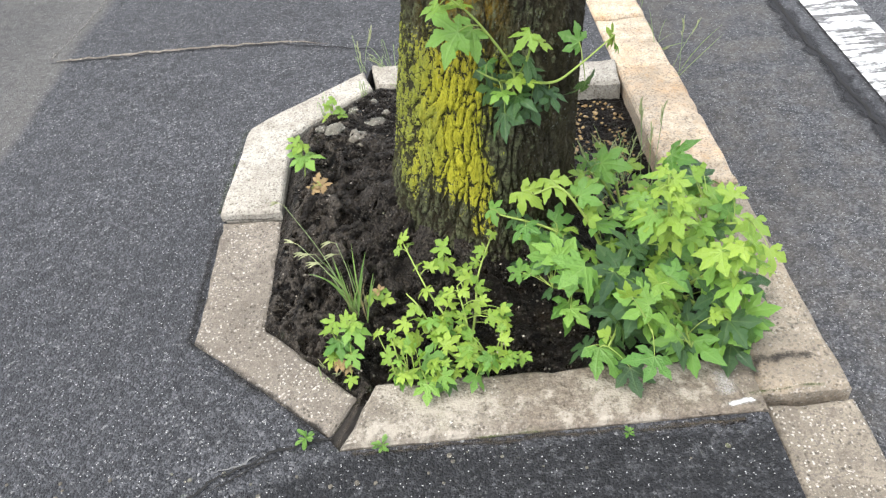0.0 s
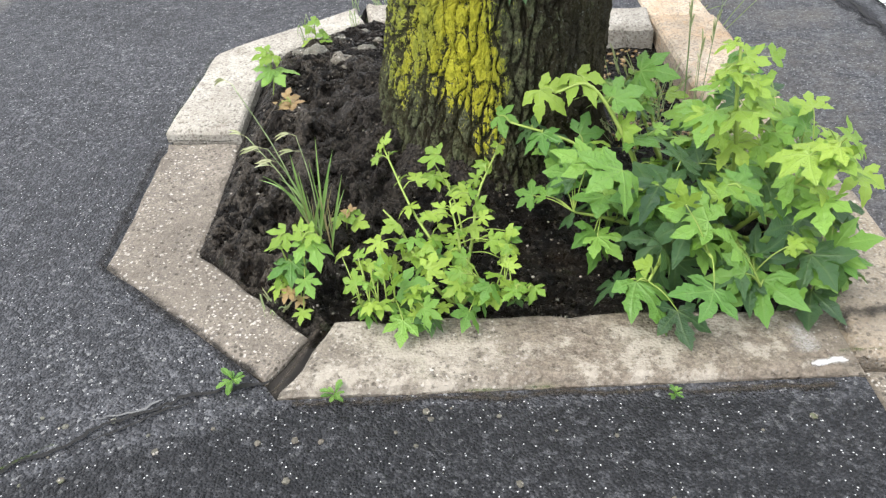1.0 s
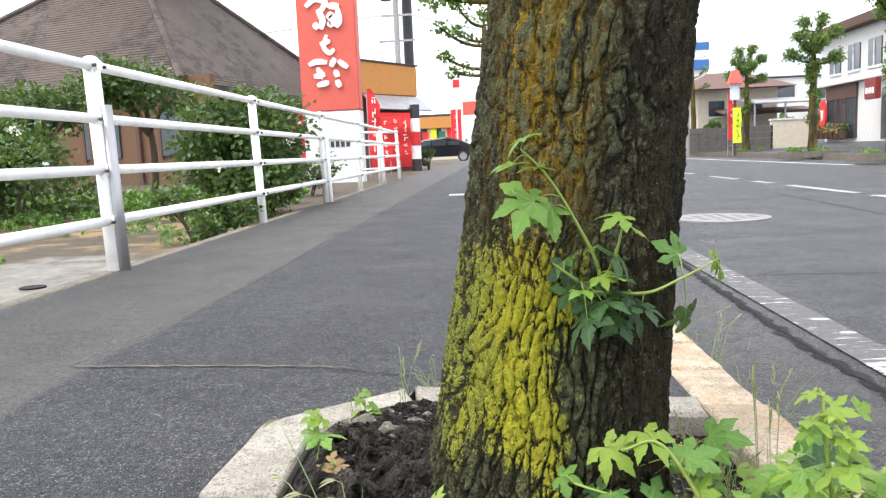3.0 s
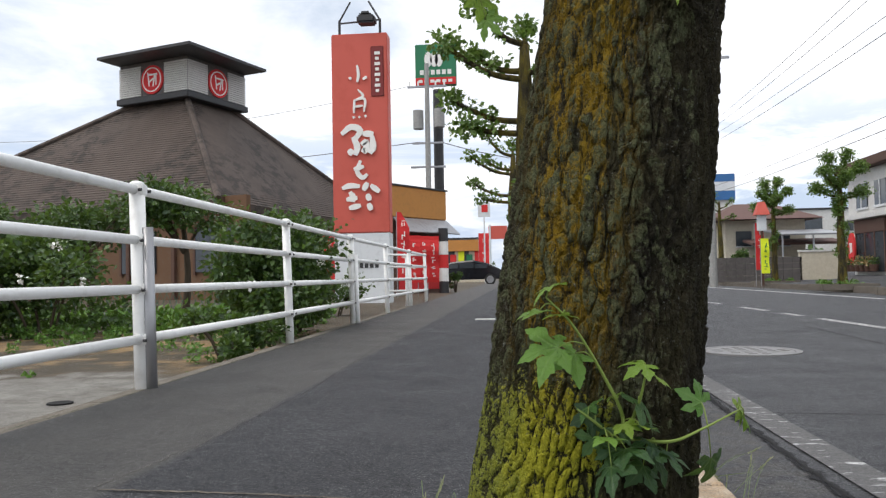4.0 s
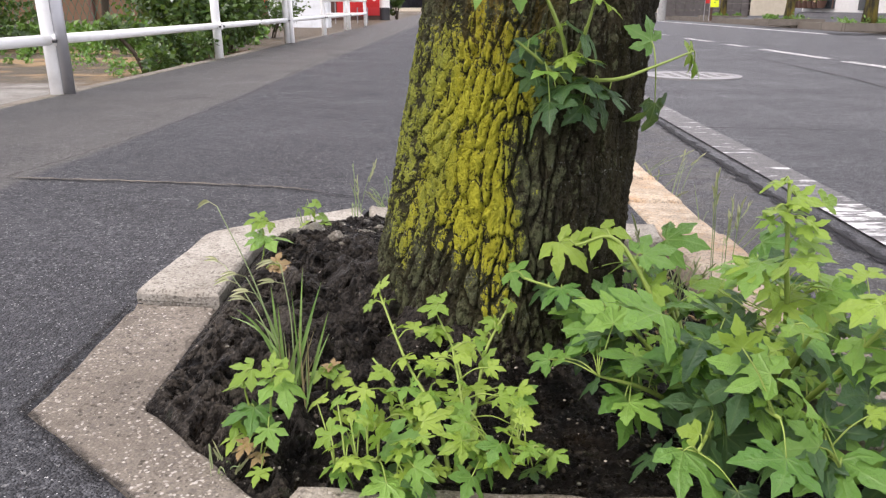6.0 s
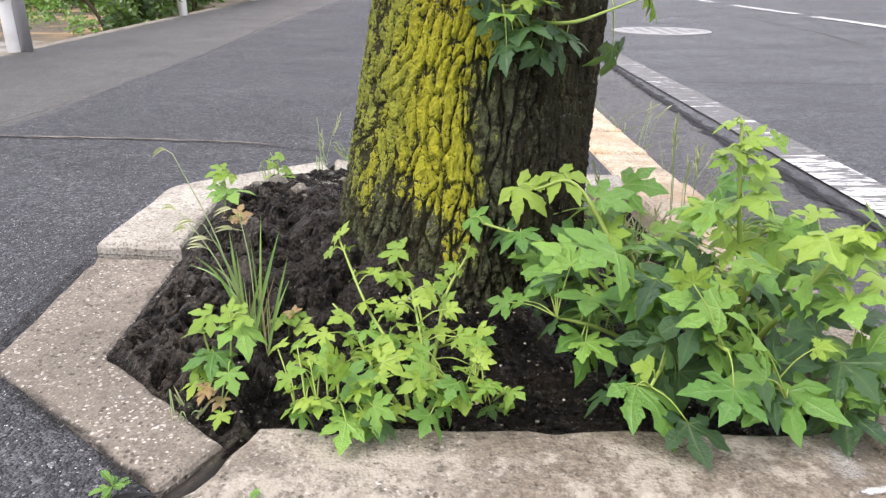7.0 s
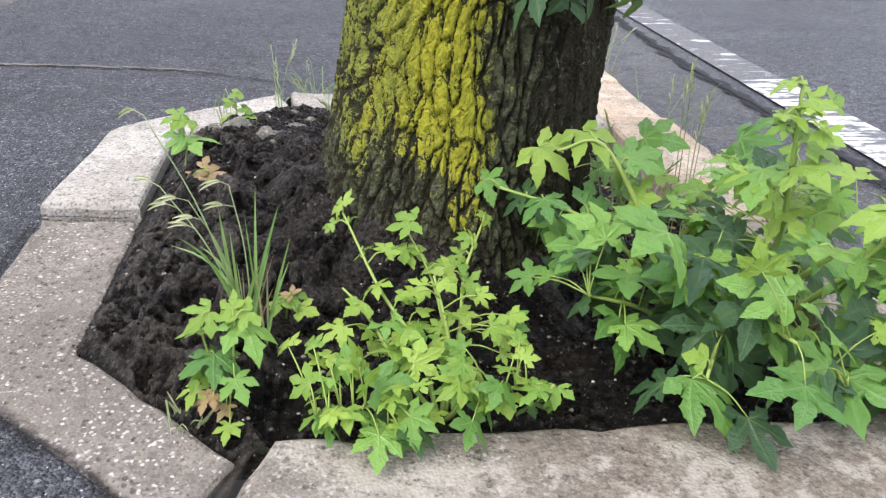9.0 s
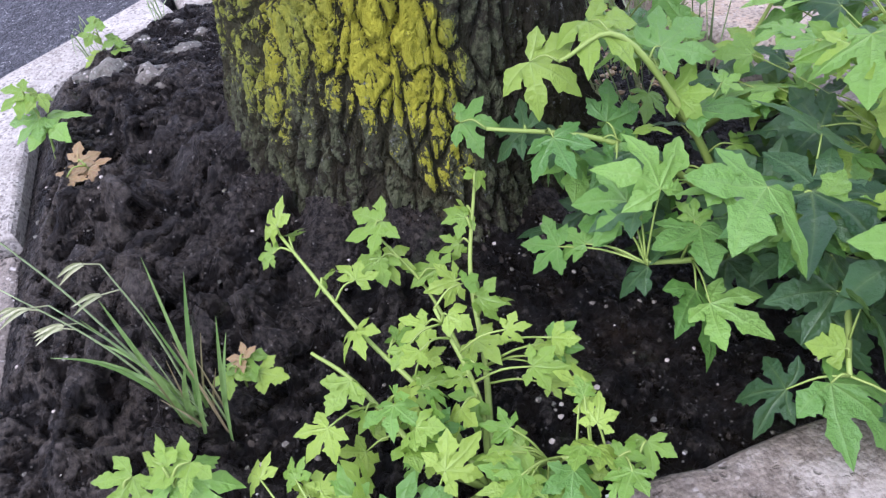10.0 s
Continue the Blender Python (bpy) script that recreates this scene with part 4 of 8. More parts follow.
dirt([(-0.02, -0.524), (0.06, -0.522), (0.11, -0.521)], 0.016, walk_z, 67, MOSSY, "green moss at the foot of the edging", "moss_line", "moss", 0.006)
dirt([(-0.388, -0.572), (-0.425, -0.594), (-0.465, -0.628), (-0.56, -0.68)], 0.018, walk_z, 68, MOSSY, "moss growing in the pavement crack", "moss_line", "moss", 0.005)
dirt([(0.365, -0.485), (0.43, -0.478), (0.50, -0.474)], 0.020, lambda x, y: walk_z(x) + 0.012, 70, MOSSY, "moss in the joint of the road kerb", "moss_line", "moss", 0.003)
dirt([(0.39, -0.47), (0.41, -0.43), (0.45, -0.42), (0.50, -0.43)], 0.05, lambda x, y: walk_z(x) + 0.012, 71, DARK_STREAK, "dark stain on the road kerb", up=0.003)
dirt([(0.545, -1.4), (0.535, 0.0), (0.52, 1.2), (0.52, 3.0), (0.52, 8.0)], 0.11, lambda x, y: ROAD_Z, 72, DEBRIS, "brown grit lying in the gutter", up=0.006, wander=0.03)

ribbon([(-0.205, -0.500), (-0.240, -0.506), (-0.302, -0.526), (-0.343, -0.547), (-0.380, -0.563), (-0.396, -0.586), (-0.432, -0.602), (-0.460, -0.632), (-0.53, -0.668), (-0.66, -0.72)], 0.006, walk_z, 1, label="dark crack in the asphalt running from the edging")
ribbon([(-0.285, -0.532), (-0.330, -0.556), (-0.372, -0.574), (-0.40, -0.60)], 0.0035, walk_z, 2, label="fine crack in the pavement asphalt")
ribbon([(-0.315, -0.523), (-0.350, -0.541), (-0.384, -0.554)], 0.006, walk_z, 5, CHIPPED, "chipped_edge", "pale chipped edge of the pavement crack", "crack", 0.0022)
ribbon([(-1.07, 0.740), (-0.60, 0.748), (-0.45, 0.735), (-0.29, 0.690), (-0.16, 0.640), (-0.1, 0.62)], 0.006, walk_z, 3, label="old joint across the pavement asphalt")
ribbon([(-1.06, 0.755), (-0.7, 0.760), (-0.45, 0.752), (-0.30, 0.705)], 0.013, walk_z, 33, KERB_GREY, "dust_line", "pale dust along the pavement joint", "dust", 0.002)
dirt([(-1.08, 0.72), (-1.02, 1.3), (-0.985, 2.25), (-1.03, 3.5), (-1.09, 5.1)], 0.030, walk_z, 34, DUST, "pale dust along the seam of the pavement", "dust_line", "dust", 0.002, 0.012)
ribbon([(-0.98, 2.20), (-0.62, 2.17), (-0.26, 2.09), (0.05, 2.10)], 0.007, walk_z, 35, label="fine crack across the pavement asphalt")
dirt([(-1.77, 0.6), (-1.735, 2.0), (-1.75, 4.0), (-1.80, 8.0), (-1.86, 12.0), (-1.9, 16)], 0.075, walk_z, 8, MOSSY, "moss along the pavement edge", "moss_line", "moss", 0.003, 0.01)
flat_road = lambda x, y: ROAD_Z + 0.008 * max(0, x - 0.5)
dirt([(0.93, -1.2), (0.92, -0.3), (0.91, 0.3), (0.90, 0.7), (0.885, 1.2), (0.90, 2.4), (0.95, 3.6), (0.98, 6), (1.0, 12)], 0.085, flat_road, 10, TAR, "dark crumbling tarry joint beside the gutter", "tar_joint", "joint", 0.004, 0.02)
ribbon([(0.925, -1.2), (0.91, 0.3), (0.90, 0.7), (0.885, 1.2), (0.90, 2.4), (0.95, 3.6), (0.98, 6)], 0.010, flat_road, 10, label="open crack along the tarry joint", up=0.006)
ribbon([(1.0, 2.56), (1.35, 2.52), (1.83, 2.44), (2.6, 2.42)], 0.012, flat_road, 11, label="fine crack across the road")
ribbon([(1.1, 4.0), (2.0, 3.95), (3.2, 4.05)], 0.010, flat_road, 13, label="fine crack across the road")
ribbon([(2.78, 4.2), (2.9, 5.0), (3.1, 8.0)], 0.02, flat_road, 12, label="fine crack along the road")


def marking(poly, label):
    verts = [(x, y, flat_road(x, y) + 0.006 if x < 4.2 else ROAD_Z + 0.032 * (9 - x) / 4.8 + 0.006) for x, y in poly]
    return tagged(mesh_object("lane_marking", verts, [tuple(range(len(poly)))], LINE), label, "road marking", kind="structure")


marking([(0.958, -4), (1.090, -4), (1.090, 6), (1.10, 24), (0.968, 24), (0.958, 6)], "worn white edge line on the road")
for y0, y1 in ((-3, 1), (2.0, 3.6), (4.6, 6.85), (7.26, 9.1), (9.75, 10.45), (11.2, 12.6), (14, 16), (19, 21), (24, 26), (29, 31)):
    marking([(3.64, y0), (3.76, y0), (3.76, y1), (3.64, y1)], "white dashed lane line on the road")
marking([(7.32, -20), (7.47, -20), (7.47, 13.6), (7.32, 13.6)], "white centre line on the road")
marking([(7.32, 15.6), (7.47, 15.6), (7.47, 90), (7.32, 90)], "white centre line on the road")

cover = thing("manhole_cover", (1.76, 5.25, flat_road(1.76, 0) + 0.004), "round grey iron manhole cover set in the road", "manhole cover")
bm = bmesh.new()
bmesh.ops.create_cone(bm, cap_ends=True, segments=48, radius1=0.33, radius2=0.325, depth=0.012)
part("lid", bm, IRON, cover)
bm = bmesh.new()
for k in range(48):
    a, b = 2 * math.pi * k / 48, 2 * math.pi * (k + 1) / 48
    box(bm, -0.026, -0.024, -0.008, 0.026, 0.024, 0.007, 0, pose(math.cos(a) * 0.355, math.sin(a) * 0.355, 0, 0, 0, math.degrees(a) + 90))
part("ring", bm, IRON, cover, "pale worn ring of the cover")
bm = bmesh.new()
for k in range(6):
    for j in range(6):
        x, y = -0.25 + 0.1 * k, -0.25 + 0.1 * j
        if math.hypot(x, y) < 0.29:
            box(bm, x - 0.03, y - 0.012, 0.006, x + 0.03, y + 0.012, 0.010)
tagged(part("tread_pattern", bm, IRON, cover), kind="stuff")
plate = thing("pavement_plate", (-0.45, 8.2, walk_z(-0.45) + 0.003), "small pale square plate let into the pavement", "cover plate")
part("lid", boxed(-0.12, -0.1, -0.01, 0.12, 0.1, 0.004, 0.003), PALE_MARK, plate)

# concrete edge of the pavement and the two drain holes in the pad
edge = thing("pavement_edge", (0, 0, 0), "narrow mossy concrete edge of the pavement", "kerb", kind="structure")
for a, b in ((-6, -2), (-2, 0.5), (0.5, 2.0), (2.0, 4.0), (4.0, 8.0), (8, 12)):
    f = lambda y: -1.752 if y < 0.5 else (-1.735 - 0.0 * y if y <= 2 else -1.735 - 0.0145 * (y - 2))
    part("kerb_block", prism(bmesh.new(), [(f(a) - 0.085, a + 0.004), (f(a) - 0.004, a + 0.004), (f(b) - 0.004, b - 0.004), (f(b) - 0.085, b - 0.004)], -0.14, lambda x, y: 0.049), KERB_GREY, edge)
for x, y in ((-2.25, 2.5), (-2.9, 2.75)):
    bm = bmesh.new()
    bmesh.ops.create_cone(bm, cap_ends=True, segments=20, radius1=0.06, radius2=0.06, depth=0.006)
    ob = part("drain_hole", bm, CRACK)
    ob.location = (x, y, -0.034)
    tagged(ob, "dark round drain hole in the concrete pad", "drain", kind="structure")


# ---- the tree pit ----
def trunk_centre(z):
    return 0.030 + 0.125 * z, 0.004


def trunk_radius(z):
    return 0.157 - 0.033 * min(max(z - 0.1, 0), 0.8) / 0.74 - 0.02 * max(z - 0.9, 0) / 2.5


PIT_INNER = [(0.372, -0.415), (0.372, 0.380), (-0.190, 0.448), (-0.355, 0.270), (-0.342, -0.278), (-0.180, -0.425)]


def soil_height(x, y):
    """Damp earth heaped round the roots: high on the railing side, low beside the road."""
    cx, cy = trunk_centre(0.05)
    r = math.hypot(x - cx, y - cy)
    a = math.atan2(y - cy, x - cx)
    base = walk_z(x) - 0.012
    heap = 0.050 * math.exp(-max(r - 0.16, 0) / 0.07)
    left = 0.034 * (1 / (1 + math.exp((x + 0.10) * 22))) * (1 / (1 + math.exp((-0.22 - y) * 18)))
    back = 0.020 * math.exp(-((x + 0.2) ** 2 + (y - 0.22) ** 2) / 0.02)
    hollow = -0.030 * math.exp(-((x - 0.28) ** 2 + (y - 0.2) ** 2) / 0.03)
    root = 0.018 * max(0, math.cos(a * 5 + 0.8 + 6 * r)) ** 2 * math.exp(-max(r - 0.15, 0) / 0.16) * (x < 0.12)
    p = Vector((x, y, 0))
    rough = 0.008 * noise.fractal(p * 14, 1.0, 2.1, 4) + 0.0025 * noise.fractal(p * 55 + Vector((3, 1, 0)), 0.8, 2.1, 3)
    woody = 1 / (1 + math.exp((x + 0.03) * 22))
    bend = noise.noise_vector(Vector((x * 9, y * 9, 7.0))) * 0.03
    streak = Vector((math.cos(a) * 2.6, math.sin(a) * 2.6, r * 9 + 4 * bend.x))
    gnarl = 0.026 * (1 - abs(noise.noise(streak * 1.7))) ** 5 * woody
    gnarl += 0.009 * (1 - abs(noise.noise(streak * 4.4 + bend * 40))) ** 4 * woody
    d = noise.voronoi(Vector((x * 46 + bend.x * 26, y * 62 + bend.y * 26, 3.0)))[0]
    gnarl += 0.0045 * min(1.0, (d[1] - d[0]) / 0.12) * (0.2 + woody) + 0.0024 * noise.fractal(p * 110, 0.5, 2.1, 3)
    along = Vector((math.cos(a) * 9 + bend.y * 30, math.sin(a) * 9, r * 7 + bend.x * 50))
    fold = 1 - abs(noise.noise(along)) * 2.2
    gnarl += 0.013 * max(0.0, fold) ** 2 * woody * (0.5 + noise.noise(Vector((x * 11, y * 11, 4))))
    gnarl += 0.005 * (1 - abs(noise.noise(Vector(((x + bend.x) * 45, (y + bend.y) * 62, 8.0))))) ** 3 * (0.35 + woody) - 0.012
    wave = Vector((math.cos(a) * 3.2, math.sin(a) * 3.2, r * 27 + bend.x * 60 + 0.6 * math.sin(3 * a)))
    wrinkle = max(0.0, 1 - abs(noise.noise(wave)) * 2.6)
    gnarl += 0.0110 * wrinkle * wrinkle * (0.15 + woody) * (0.6 + noise.noise(Vector((x * 17, y * 17, 9))))
    ring, inside = 0.0, 1.0
    for (x0, y0), (x1, y1) in zip(PIT_INNER, PIT_INNER[1:] + PIT_INNER[:1]):
        d = ((x - x0) * (y1 - y0) - (y - y0) * (x1 - x0)) / math.hypot(x1 - x0, y1 - y0)
        ring, inside = max(ring, 1 - max(-d, 0) / 0.035), min(inside, -d)
    fall = ring * ring * (3 - 2 * ring)
    gnarl *= 1 - 0.45 / (1 + math.exp((0.10 - y) * 30))
    high = base + (heap + left + back + root) * (1 - 0.35 * fall) + hollow + rough + gnarl - 0.006 * fall
    return min(high, walk_z(x) - 0.003 + 0.95 * max(inside, -0.004) + 0.15 * min(gnarl, 0.01))


nx, ny = 380, 466
xs, ys = np.linspace(-0.392, 0.410, nx), np.linspace(-0.462, 0.522, ny)


def in_pit(x, y):
    """Keeps the earth inside the ring of blocks, reaching a little under them."""
    return all((x - x0) * (y1 - y0) - (y - y0) * (x1 - x0) <= 0.022 * math.hypot(x1 - x0, y1 - y0) for (x0, y0), (x1, y1) in zip(PIT_INNER, PIT_INNER[1:] + PIT_INNER[:1]))


grit = random.Random(6)
verts = [(x + grit.uniform(-0.001, 0.001), y + grit.uniform(-0.001, 0.001), min(soil_height(x, y), walk_z(x) + 0.13) + grit.gauss(0, 0.0004)) for y in ys for x in xs]
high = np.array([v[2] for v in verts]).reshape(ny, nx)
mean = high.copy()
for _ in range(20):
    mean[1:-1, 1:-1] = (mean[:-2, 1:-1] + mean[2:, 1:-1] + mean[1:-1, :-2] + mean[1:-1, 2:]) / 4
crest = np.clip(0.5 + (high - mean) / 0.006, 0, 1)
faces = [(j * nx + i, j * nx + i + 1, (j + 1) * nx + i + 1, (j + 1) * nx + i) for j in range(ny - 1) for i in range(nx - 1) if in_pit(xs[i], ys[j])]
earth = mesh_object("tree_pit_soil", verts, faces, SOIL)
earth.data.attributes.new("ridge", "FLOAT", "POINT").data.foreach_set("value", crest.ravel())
tagged(earth, "damp dark soil with gnarled roots in the tree pit", "soil", kind="structure")


def bark_relief(p, z):
    """Depth of the bark in metres and how much of a raised plate this spot is: long wavy ridges, broken across by finer cracks."""
    tall = z * 21 if z < 0.35 else 7.35 + (z - 0.35) * 14
    low = Vector((p.x * 13, p.y * 13, tall * 0.5))
    sway = noise.noise_vector(low)
    q = Vector((p.x * 62, p.y * 62, tall * 0.46)) + 1.0 * sway + 0.30 * noise.noise_vector(Vector((p.x * 55, p.y * 55, tall * 1.6)))
    d = noise.voronoi(q)[0]
    e = (d[1] - d[0]) * (0.75 + 0.7 * abs(noise.noise(low * 2.3 + Vector((5, 2, 1)))))
    ridge = min(1.0, max(0.0, e / 0.15))
    upper = min(1.0, max(0.0, (z - 0.34) / 0.18))
    if upper:
        q = Vector((p.x * 41, p.y * 41, z * 15)) + 0.9 * sway + 0.4 * noise.noise_vector(Vector((p.x * 60, p.y * 60, z * 40)))
        d = noise.voronoi(q)[0]
        ridge += upper * (min(1.0, (d[1] - d[0]) / 0.20) - ridge) * 0.8
    q2 = Vector((p.x * 105, p.y * 105, tall * 2.4)) + 0.7 * noise.noise_vector(p * 60)
    d2 = noise.voronoi(q2)[0]
    scale = min(1.0, (d2[1] - d2[0]) / 0.14)
    broken = 0.45 + 0.55 * min(1.0, max(0.0, 0.5 + 1.6 * noise.noise(low * 1.9)))
    plate = ridge * (1 - 0.55 * broken * (1 - scale))
    grain = noise.fractal(Vector((p.x * 130, p.y * 130, z * 48)), 0.7, 2.1, 4)
    fine = noise.fractal(p * 300, 0.8, 2.0, 2)
    return ridge * 0.0072 + scale * broken * 0.0030 + 0.0022 * grain + 0.0011 * fine, plate


def trunk_mesh(bm_name, levels, around, parent):
    verts, ridge = [], []
    for z in levels:
        cx, cy = trunk_centre(z)
        for k in range(around):
            u = 2 * math.pi * k / around
            a = u - 0.45 * math.cos(u)
            r = trunk_radius(z)
            flare = math.exp(-max(z - 0.02, 0) / 0.055)
            r += flare * (0.016 + 0.022 * max(0, math.cos(5 * a + 1.2)) + 0.012 * noise.noise(Vector((math.cos(a) * 2, math.sin(a) * 2, 4))))
            r += 0.006 * noise.noise(Vector((math.cos(a) * 1.7, math.sin(a) * 1.7, z * 4)))
            p = Vector((math.cos(a) * r, math.sin(a) * r, z))
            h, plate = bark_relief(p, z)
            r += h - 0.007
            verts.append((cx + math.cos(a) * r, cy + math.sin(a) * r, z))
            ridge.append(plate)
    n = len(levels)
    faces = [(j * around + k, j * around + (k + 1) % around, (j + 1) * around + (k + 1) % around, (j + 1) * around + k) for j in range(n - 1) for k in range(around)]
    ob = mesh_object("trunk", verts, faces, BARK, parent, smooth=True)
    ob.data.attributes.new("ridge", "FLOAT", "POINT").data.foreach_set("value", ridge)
    return ob


def leaf_mesh(seed, lobes=5, narrow=1.0):
    """A star-shaped sweetgum leaf of unit length: base at the origin, middle lobe along +y, lance-shaped lobes with deep bays between them."""
    rnd = random.Random(seed)
    angles = {5: (-103, -50, 0, 50, 103), 3: (-56, 0, 56)}[lobes]
    size = {5: (0.60, 0.90, 1.0, 0.90, 0.60), 3: (0.78, 1.0, 0.78)}[lobes]
    verts, vein, faces = [], [], []
    droop, roll, twist = rnd.uniform(0.02, 0.50), rnd.uniform(-0.5, 0.5), rnd.uniform(-0.35, 0.35)
    fold = rnd.uniform(0.05, 0.26)

    def put(x, y, v, dz=0.0):
        r = math.hypot(x, y)
        z = -droop * r * r + dz + roll * x * abs(x) + twist * x * y + 0.045 * noise.noise(Vector((x * 3, y * 3, seed))) + 0.02 * noise.noise(Vector((x * 9, y * 9, seed + 5)))
        verts.append((x, y, z))
        vein.append(v)
        return len(verts) - 1

    def polar(angle, r, v, dz=0.0):
        return put(math.sin(radians(angle)) * r, math.cos(radians(angle)) * r, v, dz)

    centre = put(0, 0, 1.0)
    mids = [(a + b) / 2 for a, b in zip(angles, angles[1:])]
    bays = [polar(angles[0] - 42, 0.17, 0.0), *(polar(m + rnd.uniform(-3, 3), rnd.uniform(0.30, 0.40), 0.0, -0.02) for m in mids), polar(angles[-1] + 42, 0.17, 0.0)]
    for i, (a, length) in enumerate(zip(angles, size)):
        length *= rnd.uniform(0.88, 1.06)
        a += rnd.uniform(-5, 5)
        dx, dy = math.sin(radians(a)), math.cos(radians(a))
        bow = rnd.uniform(-0.05, 0.05)
        wide = 0.205 * narrow * rnd.uniform(0.85, 1.15) * (length ** 0.5)
        sag = rnd.uniform(-0.12, 0.10)
        spine, sides = [], {-1: [], 1: []}
        for t, w in ((0.32, None), (0.42, 0.70), (0.53, 0.97), (0.625, 1.12), (0.68, 0.88), (0.76, 0.80), (0.81, 0.53), (0.90, 0.34)):
            off = bow * math.sin(math.pi * t)
            cx, cy = dx * t * length + dy * off, dy * t * length - dx * off
            dz = sag * t * t
            spine.append(put(cx, cy, 0.97 - 0.1 * t, dz))
            if w:
                for side in (-1, 1):
                    tooth = 1 + rnd.uniform(-0.17, 0.15)
                    ww = wide * w * tooth
                    sides[side].append(put(cx + side * dy * ww, cy - side * dx * ww, 0.0, dz + fold * ww))
        tip = put(dx * length, dy * length, 0.75, sag)
        for side, bay in ((-1, bays[i]), (1, bays[i + 1])):
            edge = [bay, *sides[side]]
            tris = [(centre, bay, spine[0])]
            for k in range(len(edge) - 1):
                tris += [(spine[k], edge[k], edge[k + 1]), (spine[k], edge[k + 1], spine[k + 1])]
            tris.append((spine[-1], edge[-1], tip))
            faces += [t[::-1] if side > 0 else t for t in tris]
    me = bpy.data.meshes.new("leaf")
    me.from_pydata(verts, [], faces)
    me.shade_smooth()
    me.attributes.new("vein", "FLOAT", "POINT").data.foreach_set("value", vein)
    return me


def leaf_set(mat, lobes=5, seeds=range(5), narrow=1.0):
    out = []
    for s in seeds:
        me = leaf_mesh(s, lobes, narrow)
        me.materials.append(mat)
        out.append(me)
    return out


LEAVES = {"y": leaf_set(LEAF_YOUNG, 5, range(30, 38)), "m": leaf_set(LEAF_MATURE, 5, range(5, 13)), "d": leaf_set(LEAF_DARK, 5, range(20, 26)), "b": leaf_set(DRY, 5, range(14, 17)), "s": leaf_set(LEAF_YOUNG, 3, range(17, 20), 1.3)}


def basis(axis, normal):
    """A turn whose y points along axis and whose z is near normal."""
    y = Vector(axis).normalized()
    z = Vector(normal) - y * Vector(normal).dot(y)
    z = z.normalized() if z.length > 1e-4 else y.orthogonal().normalized()
    return Matrix((y.cross(z), y, z)).transposed()


def sapling(name, label, category, base, shoots, leaves, seed, stem_mat=STEM_GREEN, face=(0.0, -0.45, 1.0), spread=0.42, stem=0.0030, grow=1.0):
    """A leafy shoot: shoots are lists of points, leaves are (x, y, z, length, tone) of each leaf's middle. Each leaf hangs on the nearest shoot by its own stalk."""
    rnd = random.Random(seed)
    root = thing(name, base, label, category)
    o = Vector(base)
    bm = bmesh.new()
    lines = []
    for points in shoots:
        line = catmull(points, 6) if len(points) > 2 else [Vector(p) for p in points]
        lines.append(line)
        n = len(line)
        tube(bm, [p - o for p in line], [stem * (1 - 0.62 * i / n) for i in range(n)], 6)
    for x, y, z, size, tone in leaves:
        size *= grow
        c = Vector((x, y, z))
        near = min((p for line in lines for p in line), key=lambda p: (p - c).length + 0.6 * max(0, p.z - c.z))
        out = c - near
        out.z *= 0.35
        if out.length < 0.01:
            out = Vector((rnd.uniform(-1, 1), rnd.uniform(-1, 0.4), 0))
        out = out.normalized() + Vector((rnd.uniform(-0.6, 0.6), rnd.uniform(-0.7, 0.3), rnd.uniform(-0.35, 0.05)))
        out.normalize()
        up = Vector(face) + Vector((rnd.uniform(-1, 1), rnd.uniform(-1, 1), rnd.uniform(-0.2, 0.4))) * spread
        foot = c - out * size * 0.42
        bend = (near + foot) / 2 + Vector((0, 0, 0.005))
        part("leaf_stalk", tubed([p - o for p in catmull([near, bend, foot], 3)], [0.0009, 0.00085, 0.0008, 0.00075, 0.0007, 0.00065, 0.0006], 5), stem_mat, root, smooth=True)
        ob = new("leaf", rnd.choice(LEAVES[tone]))
        ob.parent = root
        ob.matrix_basis = Matrix.Translation(foot - o) @ basis(out, up).to_4x4() @ Matrix.Diagonal((size * rnd.uniform(0.92, 1.12), size, size, 1))
    part("stem", bm, stem_mat, root, smooth=True)
    return root


def scattered(rnd, n, lo, hi, size, tones):
    return [(*(rnd.uniform(a, b) for a, b in zip(lo, hi)), rnd.uniform(*size), rnd.choice(tones)) for _ in range(n)]


# the tree itself
tree = thing("street_tree", (0, 0, 0), "mature street tree with furrowed bark and yellow lichen", "tree")
levels = [-0.06 + 0.0024 * k for k in range(275)] + [0.60 + 0.0036 * k for k in range(140)] + [1.11 + 0.03 * k for k in range(84)]
trunk_mesh("trunk", levels, 372, tree)



